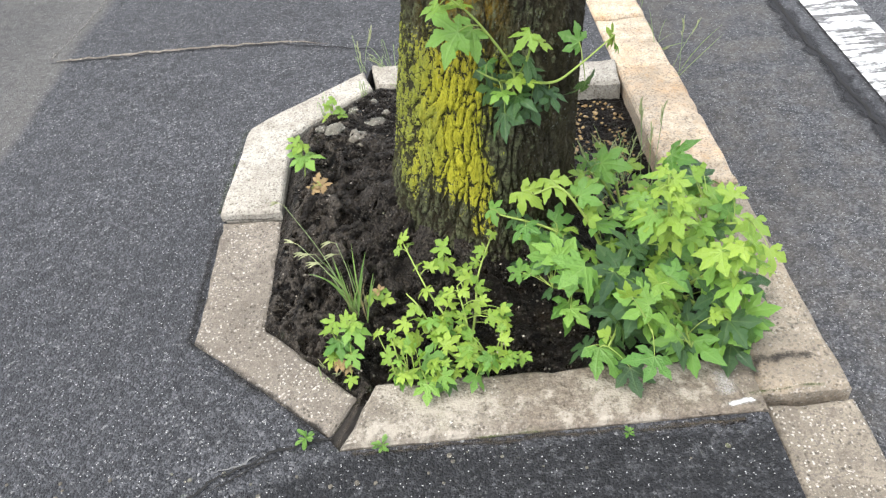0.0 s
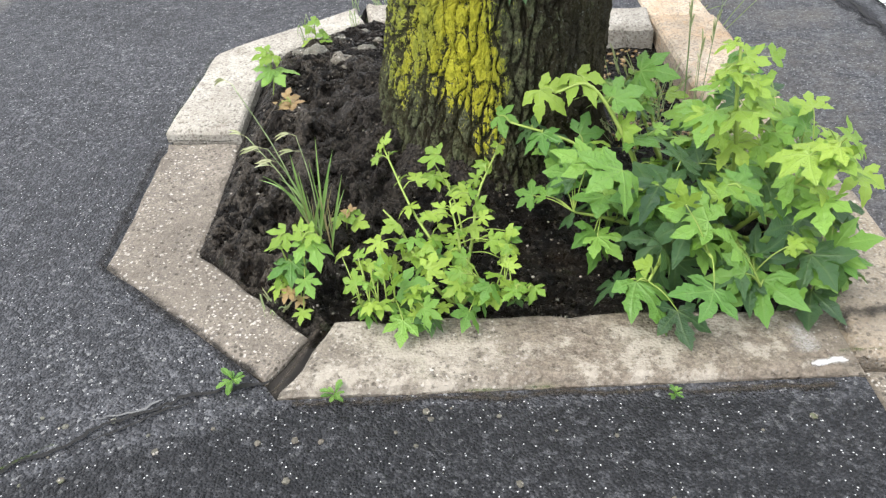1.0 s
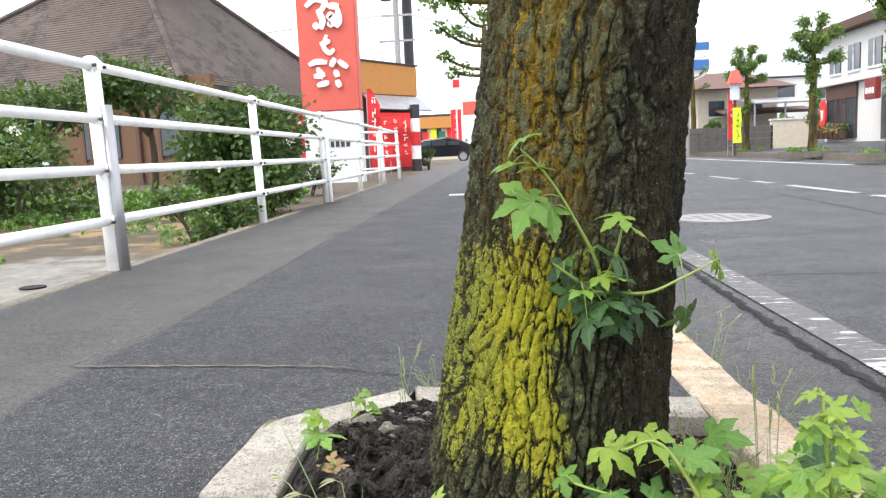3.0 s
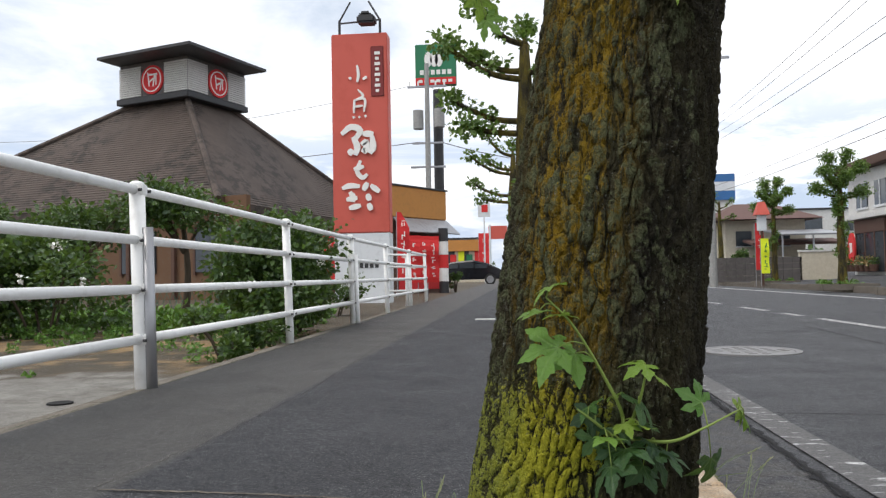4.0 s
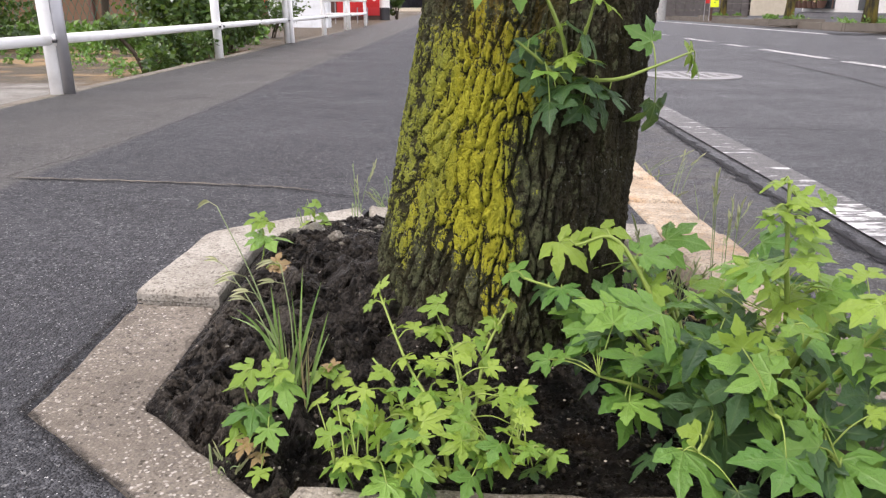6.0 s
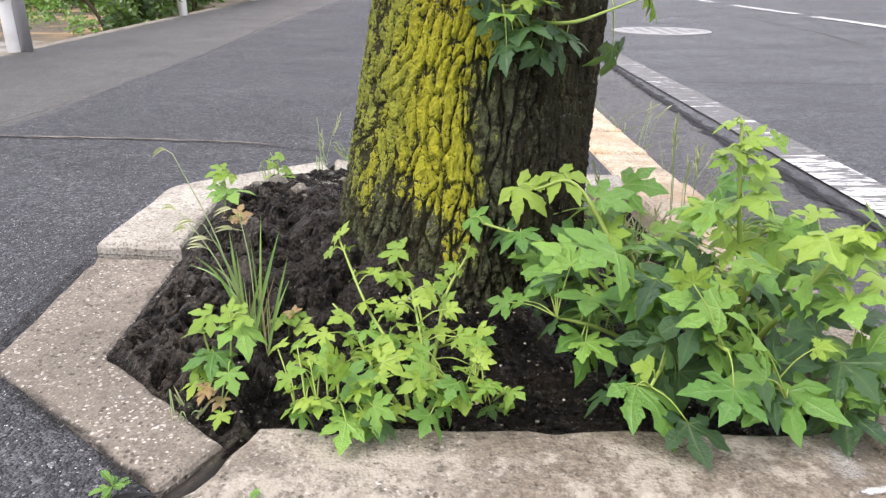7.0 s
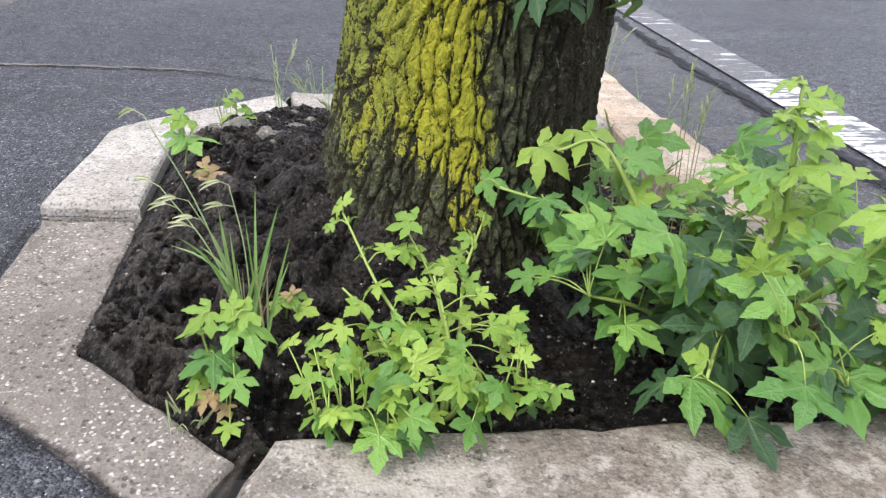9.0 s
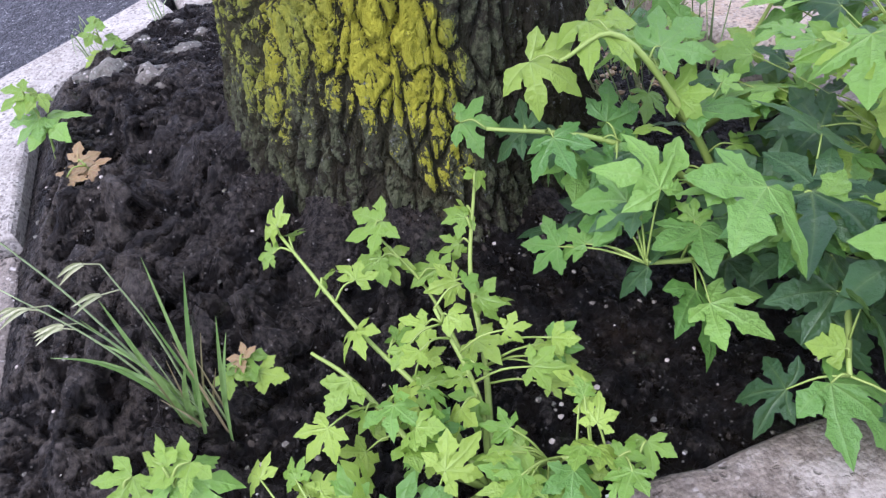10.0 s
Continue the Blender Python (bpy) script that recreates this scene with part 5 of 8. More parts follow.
def surface_root(points, thick, seed):
    """A gnarled root lying half buried in the earth."""
    line = catmull([(x, y, 0) for x, y in points], 14)
    n, sides = len(line), 18
    verts, faces = [], []
    for i, p in enumerate(line):
        t = i / (n - 1)
        d = (line[min(i + 1, n - 1)] - line[max(i - 1, 0)]).normalized()
        s = Vector((-d.y, d.x, 0))
        r = thick * (1 - 0.72 * t) * (1 + 0.3 * noise.noise(Vector((t * 7, seed, 2))))
        z = soil_height(p.x, p.y) - r * (0.15 + 0.5 * t * t)
        for k in range(sides):
            a = 2 * math.pi * k / sides
            q = Vector((p.x * 70, p.y * 70, a * 2.2 + seed))
            g = r * (1 + 0.35 * noise.noise(q) + 0.22 * noise.noise(q * 2.6))
            v = p + s * math.cos(a) * g
            verts.append((v.x, v.y, z + math.sin(a) * g * 0.72))
    faces = [(i * sides + k, i * sides + (k + 1) % sides, (i + 1) * sides + (k + 1) % sides, (i + 1) * sides + k) for i in range(n - 1) for k in range(sides)]
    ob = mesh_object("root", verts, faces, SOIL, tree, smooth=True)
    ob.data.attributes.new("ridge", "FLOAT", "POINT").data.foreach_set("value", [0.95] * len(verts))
    return ob


for i, (line, thick) in enumerate((
        (((-0.10, -0.07), (-0.18, -0.12), (-0.25, -0.20), (-0.295, -0.26)), 0.026), (((-0.11, -0.02), (-0.20, -0.03), (-0.28, -0.09), (-0.315, -0.15)), 0.024),
        (((-0.06, -0.13), (-0.11, -0.21), (-0.17, -0.27), (-0.225, -0.34)), 0.024), (((-0.12, 0.04), (-0.21, 0.06), (-0.29, 0.04)), 0.022),
        (((0.0, -0.15), (0.01, -0.22), (-0.02, -0.28)), 0.020), (((-0.09, 0.10), (-0.16, 0.14), (-0.23, 0.21)), 0.022), (((0.10, -0.13), (0.13, -0.20), (0.16, -0.26)), 0.018),
        (((-0.17, -0.20), (-0.235, -0.24), (-0.28, -0.30)), 0.014), (((-0.21, -0.10), (-0.27, -0.17), (-0.305, -0.21)), 0.013))):
    surface_root(line, thick, i * 3.7)

# shoots on the trunk
near = random.Random(41)
sprig_leaves = [(0.004, -0.205, 0.462, 0.062, "m"), (0.030, -0.195, 0.448, 0.058, "m"), (-0.004, -0.220, 0.502, 0.040, "y"), (0.024, -0.205, 0.500, 0.038, "y"), (0.012, -0.21, 0.53, 0.04, "y"),
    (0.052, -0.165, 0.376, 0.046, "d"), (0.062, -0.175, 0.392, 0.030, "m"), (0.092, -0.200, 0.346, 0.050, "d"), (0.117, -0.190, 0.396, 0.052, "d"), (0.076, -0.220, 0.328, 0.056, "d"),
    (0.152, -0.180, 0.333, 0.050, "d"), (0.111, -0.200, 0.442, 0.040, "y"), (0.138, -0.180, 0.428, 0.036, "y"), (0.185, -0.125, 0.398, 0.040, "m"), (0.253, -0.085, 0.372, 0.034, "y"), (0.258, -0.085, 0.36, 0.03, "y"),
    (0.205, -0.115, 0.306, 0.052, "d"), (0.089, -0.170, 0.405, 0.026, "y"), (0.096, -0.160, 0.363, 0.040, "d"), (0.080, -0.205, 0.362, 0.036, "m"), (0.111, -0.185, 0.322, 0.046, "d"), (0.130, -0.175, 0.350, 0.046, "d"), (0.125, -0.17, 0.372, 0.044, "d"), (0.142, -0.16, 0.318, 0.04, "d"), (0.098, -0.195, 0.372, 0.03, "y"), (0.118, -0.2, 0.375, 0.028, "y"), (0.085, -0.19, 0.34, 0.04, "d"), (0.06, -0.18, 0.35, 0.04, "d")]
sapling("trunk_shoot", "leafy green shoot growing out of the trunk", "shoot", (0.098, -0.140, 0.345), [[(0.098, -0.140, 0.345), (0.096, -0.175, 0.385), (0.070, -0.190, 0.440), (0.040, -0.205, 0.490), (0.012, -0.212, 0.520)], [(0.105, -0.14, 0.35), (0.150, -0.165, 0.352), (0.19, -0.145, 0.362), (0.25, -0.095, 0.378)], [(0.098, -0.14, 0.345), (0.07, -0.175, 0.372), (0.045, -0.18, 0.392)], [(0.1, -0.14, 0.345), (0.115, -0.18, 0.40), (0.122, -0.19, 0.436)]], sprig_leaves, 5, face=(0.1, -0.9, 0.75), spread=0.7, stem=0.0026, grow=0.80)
sapling("trunk_shoot", "small tuft of young leaves high on the trunk", "shoot", (0.16, -0.11, 0.90), [[(0.16, -0.11, 0.90), (0.185, -0.15, 0.90), (0.195, -0.16, 0.885)]], [(0.175, -0.15, 0.885, 0.035, "y"), (0.195, -0.155, 0.875, 0.04, "y"), (0.19, -0.14, 0.90, 0.045, "m"), (0.21, -0.14, 0.885, 0.035, "y"), (0.165, -0.14, 0.91, 0.03, "y")], 6, face=(0.1, -0.9, 0.6))
sapling("trunk_shoot", "small tuft of young leaves high on the trunk", "shoot", (-0.02, -0.05, 0.98), [[(-0.02, -0.05, 0.98), (-0.06, -0.08, 0.97), (-0.07, -0.09, 0.93)]], [(-0.05, -0.09, 0.945, 0.035, "y"), (-0.07, -0.08, 0.93, 0.04, "m"), (-0.05, -0.07, 0.90, 0.04, "y"), (-0.06, -0.07, 0.965, 0.035, "y"), (-0.045, -0.08, 0.87, 0.03, "m")], 7, face=(-0.4, -0.9, 0.6))

# pale-leaved sapling in the middle of the pit
rnd = random.Random(11)
mid_leaves = [(-0.097, -0.222, 0.140, 0.036, "y"), (-0.108, -0.232, 0.120, 0.026, "y"), (-0.084, -0.22, 0.122, 0.022, "y"), (-0.052, -0.262, 0.110, 0.028, "y"), (-0.078, -0.25, 0.10, 0.026, "y"), (0.020, -0.235, 0.104, 0.030, "y"), (0.030, -0.225, 0.098, 0.026, "y"), (0.045, -0.21, 0.112, 0.026, "y"), (0.012, -0.245, 0.09, 0.026, "y"),
    (-0.031, -0.314, 0.095, 0.030, "y"), (-0.056, -0.415, 0.069, 0.052, "m"), (0.009, -0.323, 0.069, 0.040, "y"), (-0.115, -0.422, 0.044, 0.038, "y"), (-0.069, -0.457, 0.043, 0.046, "m"), (0.002, -0.451, 0.048, 0.042, "m"), (0.072, -0.421, 0.058, 0.030, "y"), (0.060, -0.425, 0.068, 0.028, "y"), (0.075, -0.415, 0.045, 0.024, "y"),
    (-0.028, -0.400, 0.083, 0.044, "y"), (0.041, -0.420, 0.073, 0.036, "y"), (-0.103, -0.360, 0.083, 0.036, "y"), (-0.066, -0.300, 0.090, 0.034, "y"), (-0.011, -0.420, 0.067, 0.042, "m"), (0.052, -0.400, 0.084, 0.030, "y"), (-0.094, -0.440, 0.058, 0.040, "y"), (-0.036, -0.450, 0.058, 0.044, "m"), (-0.140, -0.360, 0.077, 0.030, "y"), (-0.128, -0.400, 0.066, 0.036, "y")]
mid_leaves += scattered(rnd, 74, (-0.12, -0.445, 0.045), (0.055, -0.33, 0.095), (0.018, 0.040), "yyyms")
mid_leaves += scattered(rnd, 12, (-0.045, -0.36, 0.07), (0.035, -0.27, 0.112), (0.020, 0.036), "yyys")
mid_leaves += scattered(rnd, 10, (-0.13, -0.45, 0.03), (0.06, -0.40, 0.05), (0.03, 0.045), "mmd")
sapling("sapling", "young sweetgum sapling with pale green star leaves in the pit soil", "sapling", (-0.015, -0.375, 0.0), [[(-0.015, -0.375, 0), (-0.03, -0.34, 0.05), (-0.062, -0.29, 0.082), (-0.094, -0.232, 0.132)], [(-0.015, -0.375, 0), (-0.045, -0.37, 0.045), (-0.075, -0.32, 0.075), (-0.095, -0.30, 0.09)], [(-0.012, -0.372, 0), (-0.005, -0.35, 0.06), (-0.015, -0.31, 0.105)], [(-0.01, -0.372, 0), (0.008, -0.32, 0.05), (0.018, -0.27, 0.085), (0.042, -0.212, 0.108)], [(-0.018, -0.378, 0), (-0.06, -0.41, 0.045), (-0.115, -0.42, 0.045)], [(-0.01, -0.378, 0), (0.02, -0.40, 0.05), (0.066, -0.42, 0.058)]], mid_leaves, 12, face=(0, -0.55, 1), spread=0.95, stem=0.0026, grow=0.64)
sapling("sapling", "thin sapling stem with a few small leaves", "sapling", (0.0, -0.30, 0.03), [[(0.0, -0.30, 0.03), (-0.012, -0.262, 0.075), (-0.035, -0.24, 0.118)]], [(-0.04, -0.24, 0.122, 0.030, "y"), (-0.045, -0.25, 0.098, 0.026, "y"), (-0.025, -0.25, 0.095, 0.022, "y"), (-0.01, -0.25, 0.085, 0.026, "y")], 13, stem=0.0016)

# small sapling by the grass
left_leaves = [(-0.166, -0.381, 0.096, 0.044, "m"), (-0.195, -0.383, 0.069, 0.044, "m"), (-0.175, -0.371, 0.108, 0.030, "y"), (-0.199, -0.371, 0.060, 0.034, "d"), (-0.205, -0.37, 0.105, 0.030, "y"), (-0.215, -0.365, 0.090, 0.026, "y"), (-0.185, -0.36, 0.112, 0.026, "y"), (-0.205, -0.39, 0.04, 0.022, "b"), (-0.19, -0.395, 0.035, 0.02, "b"), (-0.215, -0.385, 0.045, 0.024, "y"), (-0.185, -0.415, 0.03, 0.022, "y"), (-0.2, -0.40, 0.05, 0.02, "b"), (-0.175, -0.40, 0.06, 0.03, "m"), (-0.21, -0.385, 0.06, 0.026, "y")]
sapling("sapling", "small sapling with bright leaves beside the grass tuft", "sapling", (-0.185, -0.355, 0.02), [[(-0.185, -0.355, 0.02), (-0.183, -0.365, 0.06), (-0.178, -0.372, 0.105)], [(-0.187, -0.357, 0.02), (-0.20, -0.365, 0.06), (-0.206, -0.368, 0.098)]], left_leaves, 14, face=(0, -0.7, 1), spread=0.6, stem=0.0018, grow=0.8)
sapling("seedling", "tiny seedling with yellowing leaves on the soil", "seedling", (-0.150, -0.26, 0.035), [[(-0.150, -0.26, 0.035), (-0.148, -0.262, 0.055)]], [(-0.158, -0.27, 0.056, 0.022, "s"), (-0.142, -0.262, 0.058, 0.022, "s"), (-0.13, -0.27, 0.05, 0.022, "s"), (-0.149, -0.255, 0.06, 0.018, "b")], 15, stem=0.001)
sapling("seedling", "two-leaved seedling by the pale block", "seedling", (-0.302, 0.075, 0.06), [[(-0.302, 0.075, 0.06), (-0.300, 0.09, 0.09), (-0.306, 0.10, 0.12)]], [(-0.318, 0.10, 0.122, 0.030, "y"), (-0.30, 0.095, 0.118, 0.026, "y"), (-0.288, 0.082, 0.094, 0.044, "m"), (-0.315, 0.085, 0.096, 0.036, "m")], 16, stem=0.0016)
sapling("seedling", "withered seedling with brown leaves", "seedling", (-0.262, 0.03, 0.055), [[(-0.262, 0.03, 0.055), (-0.264, 0.025, 0.075)]], [(-0.272, 0.02, 0.074, 0.026, "b"), (-0.255, 0.02, 0.070, 0.024, "b"), (-0.262, 0.035, 0.078, 0.022, "b"), (-0.25, 0.0, 0.062, 0.02, "b")], 17, stem=0.001)
sapling("seedling", "sparse seedling at the back of the pit", "seedling", (-0.262, 0.29, 0.04), [[(-0.262, 0.29, 0.04), (-0.263, 0.29, 0.075), (-0.262, 0.29, 0.098)], [(-0.262, 0.29, 0.04), (-0.245, 0.28, 0.07)]], [(-0.262, 0.285, 0.10, 0.024, "s"), (-0.272, 0.285, 0.086, 0.022, "s"), (-0.25, 0.28, 0.078, 0.024, "s"), (-0.242, 0.275, 0.07, 0.022, "s"), (-0.27, 0.28, 0.066, 0.02, "s"), (-0.255, 0.275, 0.058, 0.024, "s"), (-0.28, 0.28, 0.06, 0.02, "s")], 18, stem=0.0012)

# large sapling clump beside the kerb
rnd = random.Random(23)
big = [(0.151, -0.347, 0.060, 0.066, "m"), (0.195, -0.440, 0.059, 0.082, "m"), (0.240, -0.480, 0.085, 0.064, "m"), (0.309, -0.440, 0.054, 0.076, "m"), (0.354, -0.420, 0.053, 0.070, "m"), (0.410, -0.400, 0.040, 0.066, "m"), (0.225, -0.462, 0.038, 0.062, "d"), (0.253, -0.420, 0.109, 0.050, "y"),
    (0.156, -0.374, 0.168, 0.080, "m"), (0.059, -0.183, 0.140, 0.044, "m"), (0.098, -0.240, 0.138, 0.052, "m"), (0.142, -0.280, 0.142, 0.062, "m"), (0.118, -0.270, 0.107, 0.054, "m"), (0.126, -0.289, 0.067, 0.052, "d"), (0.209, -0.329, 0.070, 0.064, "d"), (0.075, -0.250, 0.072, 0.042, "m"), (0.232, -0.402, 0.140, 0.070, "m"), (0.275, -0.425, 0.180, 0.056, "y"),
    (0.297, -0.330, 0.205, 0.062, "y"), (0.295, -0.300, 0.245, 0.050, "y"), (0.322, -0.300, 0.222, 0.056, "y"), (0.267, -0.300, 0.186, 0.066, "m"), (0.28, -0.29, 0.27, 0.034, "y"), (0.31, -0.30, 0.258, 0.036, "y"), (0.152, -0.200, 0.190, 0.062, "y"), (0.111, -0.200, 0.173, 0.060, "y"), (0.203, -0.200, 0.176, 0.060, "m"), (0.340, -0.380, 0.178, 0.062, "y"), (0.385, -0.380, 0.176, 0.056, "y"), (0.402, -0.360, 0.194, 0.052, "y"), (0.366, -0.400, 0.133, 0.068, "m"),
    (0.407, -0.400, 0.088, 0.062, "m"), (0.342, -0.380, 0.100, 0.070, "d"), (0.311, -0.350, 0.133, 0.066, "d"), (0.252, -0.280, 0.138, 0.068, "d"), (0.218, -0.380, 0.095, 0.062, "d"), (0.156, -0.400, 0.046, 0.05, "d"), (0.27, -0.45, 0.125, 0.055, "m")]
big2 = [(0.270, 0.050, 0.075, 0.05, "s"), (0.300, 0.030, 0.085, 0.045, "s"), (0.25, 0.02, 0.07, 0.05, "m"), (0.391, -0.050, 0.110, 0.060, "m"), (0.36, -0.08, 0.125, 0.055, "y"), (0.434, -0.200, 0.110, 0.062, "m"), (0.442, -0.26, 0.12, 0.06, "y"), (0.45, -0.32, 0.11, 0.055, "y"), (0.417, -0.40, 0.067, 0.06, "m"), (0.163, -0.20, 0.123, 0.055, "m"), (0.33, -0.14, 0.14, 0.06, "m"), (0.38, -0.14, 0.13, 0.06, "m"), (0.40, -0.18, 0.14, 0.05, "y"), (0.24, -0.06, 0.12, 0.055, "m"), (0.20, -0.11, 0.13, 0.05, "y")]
# Low inner leaves mostly take the shade-toned copy.
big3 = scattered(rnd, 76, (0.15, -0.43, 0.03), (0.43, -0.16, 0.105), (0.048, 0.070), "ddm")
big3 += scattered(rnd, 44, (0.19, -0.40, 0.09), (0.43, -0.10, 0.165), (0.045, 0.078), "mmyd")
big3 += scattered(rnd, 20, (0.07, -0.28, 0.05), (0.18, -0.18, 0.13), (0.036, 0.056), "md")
big3 += scattered(rnd, 12, (0.22, -0.12, 0.04), (0.36, 0.04, 0.09), (0.04, 0.055), "msm")
big3 += scattered(rnd, 48, (0.12, -0.42, 0.07), (0.44, -0.12, 0.175), (0.022, 0.046), "yyms")
big3 += scattered(rnd, 12, (0.26, -0.33, 0.17), (0.34, -0.27, 0.26), (0.020, 0.042), "yys")
big3 += scattered(rnd, 10, (0.37, -0.40, 0.13), (0.43, -0.32, 0.205), (0.022, 0.044), "yys")
shoots_a = [[(0.24, -0.24, 0), (0.20, -0.23, 0.07), (0.14, -0.21, 0.115), (0.062, -0.19, 0.138)], [(0.25, -0.25, 0), (0.24, -0.31, 0.09), (0.17, -0.36, 0.15)], [(0.24, -0.24, 0), (0.21, -0.22, 0.10), (0.16, -0.20, 0.185), (0.115, -0.2, 0.18)], [(0.26, -0.26, 0), (0.23, -0.36, 0.07), (0.195, -0.42, 0.065)], [(0.26, -0.26, 0), (0.25, -0.38, 0.09), (0.25, -0.44, 0.11)], [(0.25, -0.25, 0), (0.18, -0.30, 0.06), (0.13, -0.30, 0.075)]]
shoots_b = [[(0.32, -0.25, 0), (0.315, -0.28, 0.12), (0.298, -0.30, 0.20), (0.292, -0.297, 0.272)], [(0.33, -0.26, 0), (0.35, -0.33, 0.10), (0.385, -0.365, 0.19)], [(0.33, -0.26, 0), (0.35, -0.36, 0.06), (0.40, -0.40, 0.06)], [(0.32, -0.26, 0), (0.31, -0.36, 0.06), (0.31, -0.43, 0.06)], [(0.33, -0.24, 0), (0.38, -0.22, 0.09), (0.44, -0.25, 0.125)], [(0.32, -0.24, 0), (0.29, -0.36, 0.12), (0.275, -0.42, 0.175)]]
shoots_c = [[(0.30, -0.08, -0.01), (0.33, -0.09, 0.07), (0.37, -0.08, 0.125)], [(0.29, -0.07, -0.01), (0.25, -0.06, 0.08), (0.22, -0.08, 0.125)], [(0.29, -0.06, -0.01), (0.28, 0.0, 0.05), (0.27, 0.05, 0.075)], [(0.30, -0.08, -0.01), (0.37, -0.14, 0.09), (0.41, -0.18, 0.14)]]
every = big + big2 + big3
left_of = [q for q in every if q[0] < 0.255 and q[1] < -0.13]
back_of = [q for q in every if q[1] >= -0.13]
right_of = [q for q in every if q[0] >= 0.255 and q[1] < -0.13]
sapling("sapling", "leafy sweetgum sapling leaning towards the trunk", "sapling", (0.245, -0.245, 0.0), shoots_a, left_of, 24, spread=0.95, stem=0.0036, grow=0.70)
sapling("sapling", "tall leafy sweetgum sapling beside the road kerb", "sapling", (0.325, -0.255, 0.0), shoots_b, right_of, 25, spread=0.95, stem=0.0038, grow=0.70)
sapling("sapling", "sweetgum sapling behind the others beside the kerb", "sapling", (0.295, -0.075, -0.01), shoots_c, back_of, 26, spread=0.9, stem=0.0034, grow=0.68)


def blade(bm, foot, tip, width, bend, rnd):
    foot, tip = Vector(foot), Vector(tip)
    side = (tip - foot).cross(Vector((rnd.uniform(-1, 1), -1, 0.2))).normalized() * width
    prev = None
    for k in range(6):
        t = k / 5
        p = foot.lerp(tip, t) + Vector((0, 0, bend * math.sin(math.pi * t)))
        s = side * (1 - t) ** 0.6 * (0.6 + 0.8 * t if t < 0.5 else 1)
        pair = [bm.verts.new(p - s), bm.verts.new(p + s)]
        if prev:
            bm.faces.new((prev[0], prev[1], pair[1], pair[0]))
        prev = pair
    return bm


def grass_tuft(base, spread, height, count, seed, label, lean=(0, 0), heads=0.4):
    rnd = random.Random(seed)
    root = thing("grass_tuft", base, label, "grass", "weeds in the pit")
    hm = bmesh.new()
    for _ in range(count):
        bm = bmesh.new()
        f = (rnd.uniform(-0.4, 0.4) * spread, rnd.uniform(-0.4, 0.4) * spread, -0.01)
        h = height * rnd.uniform(0.30, 1.0)
        tip = Vector((f[0] + rnd.uniform(-1, 1) * spread + lean[0] * h, f[1] + rnd.uniform(-1, 1) * spread + lean[1] * h, h))
        if rnd.random() < heads:
            tube(bm, catmull([f, (Vector(f) + tip) / 2 + Vector((0, 0, 0.012)), tip], 4), 0.0006, 4)
            d = (tip - Vector(f)).normalized()
            for k in range(7):
                q = tip - d * 0.006 * k
                o = Vector((rnd.uniform(-1, 1), rnd.uniform(-1, 1), 0.6)).normalized() * 0.006
                blade(hm, q, q + d * 0.010 + o, 0.0018, 0, rnd)
        else:
            blade(bm, f, tip, rnd.uniform(0.0006, 0.0015), rnd.uniform(0.0, 0.02) + (0.035 if rnd.random() < 0.35 else 0), rnd)
        part("blade", bm, GRASS, root)
    if len(hm.verts):
        tagged(part("seed_panicle", hm, SEED, root), kind="stuff")
    else:
        hm.free()
    return root


def arched(bm, foot, tip, width, sag, rnd, turn=None):
    """A creased blade that rises and then nods over."""
    foot, tip = Vector(foot), Vector(tip)
    way = tip - foot
    side = way.cross(turn or Vector((rnd.uniform(-0.6, 0.6), -1, 0.3))).normalized()
    rows = []
    for k in range(9):
        t = k / 8
        p = foot + way * t + Vector((0, 0, sag * math.sin(math.pi * t ** 0.8)))
        w = width * min(1.0, 0.45 + 2.2 * t) * max(0.0, 1 - t ** 2.6) + 0.0001
        n = side.cross(way).normalized() * w * 0.45
        rows.append([bm.verts.new(p - side * w + n), bm.verts.new(p), bm.verts.new(p + side * w + n)])
    for a, b in zip(rows, rows[1:]):
        for i in (0, 1):
            bm.faces.new((a[i], a[i + 1], b[i + 1], b[i]))
    return bm


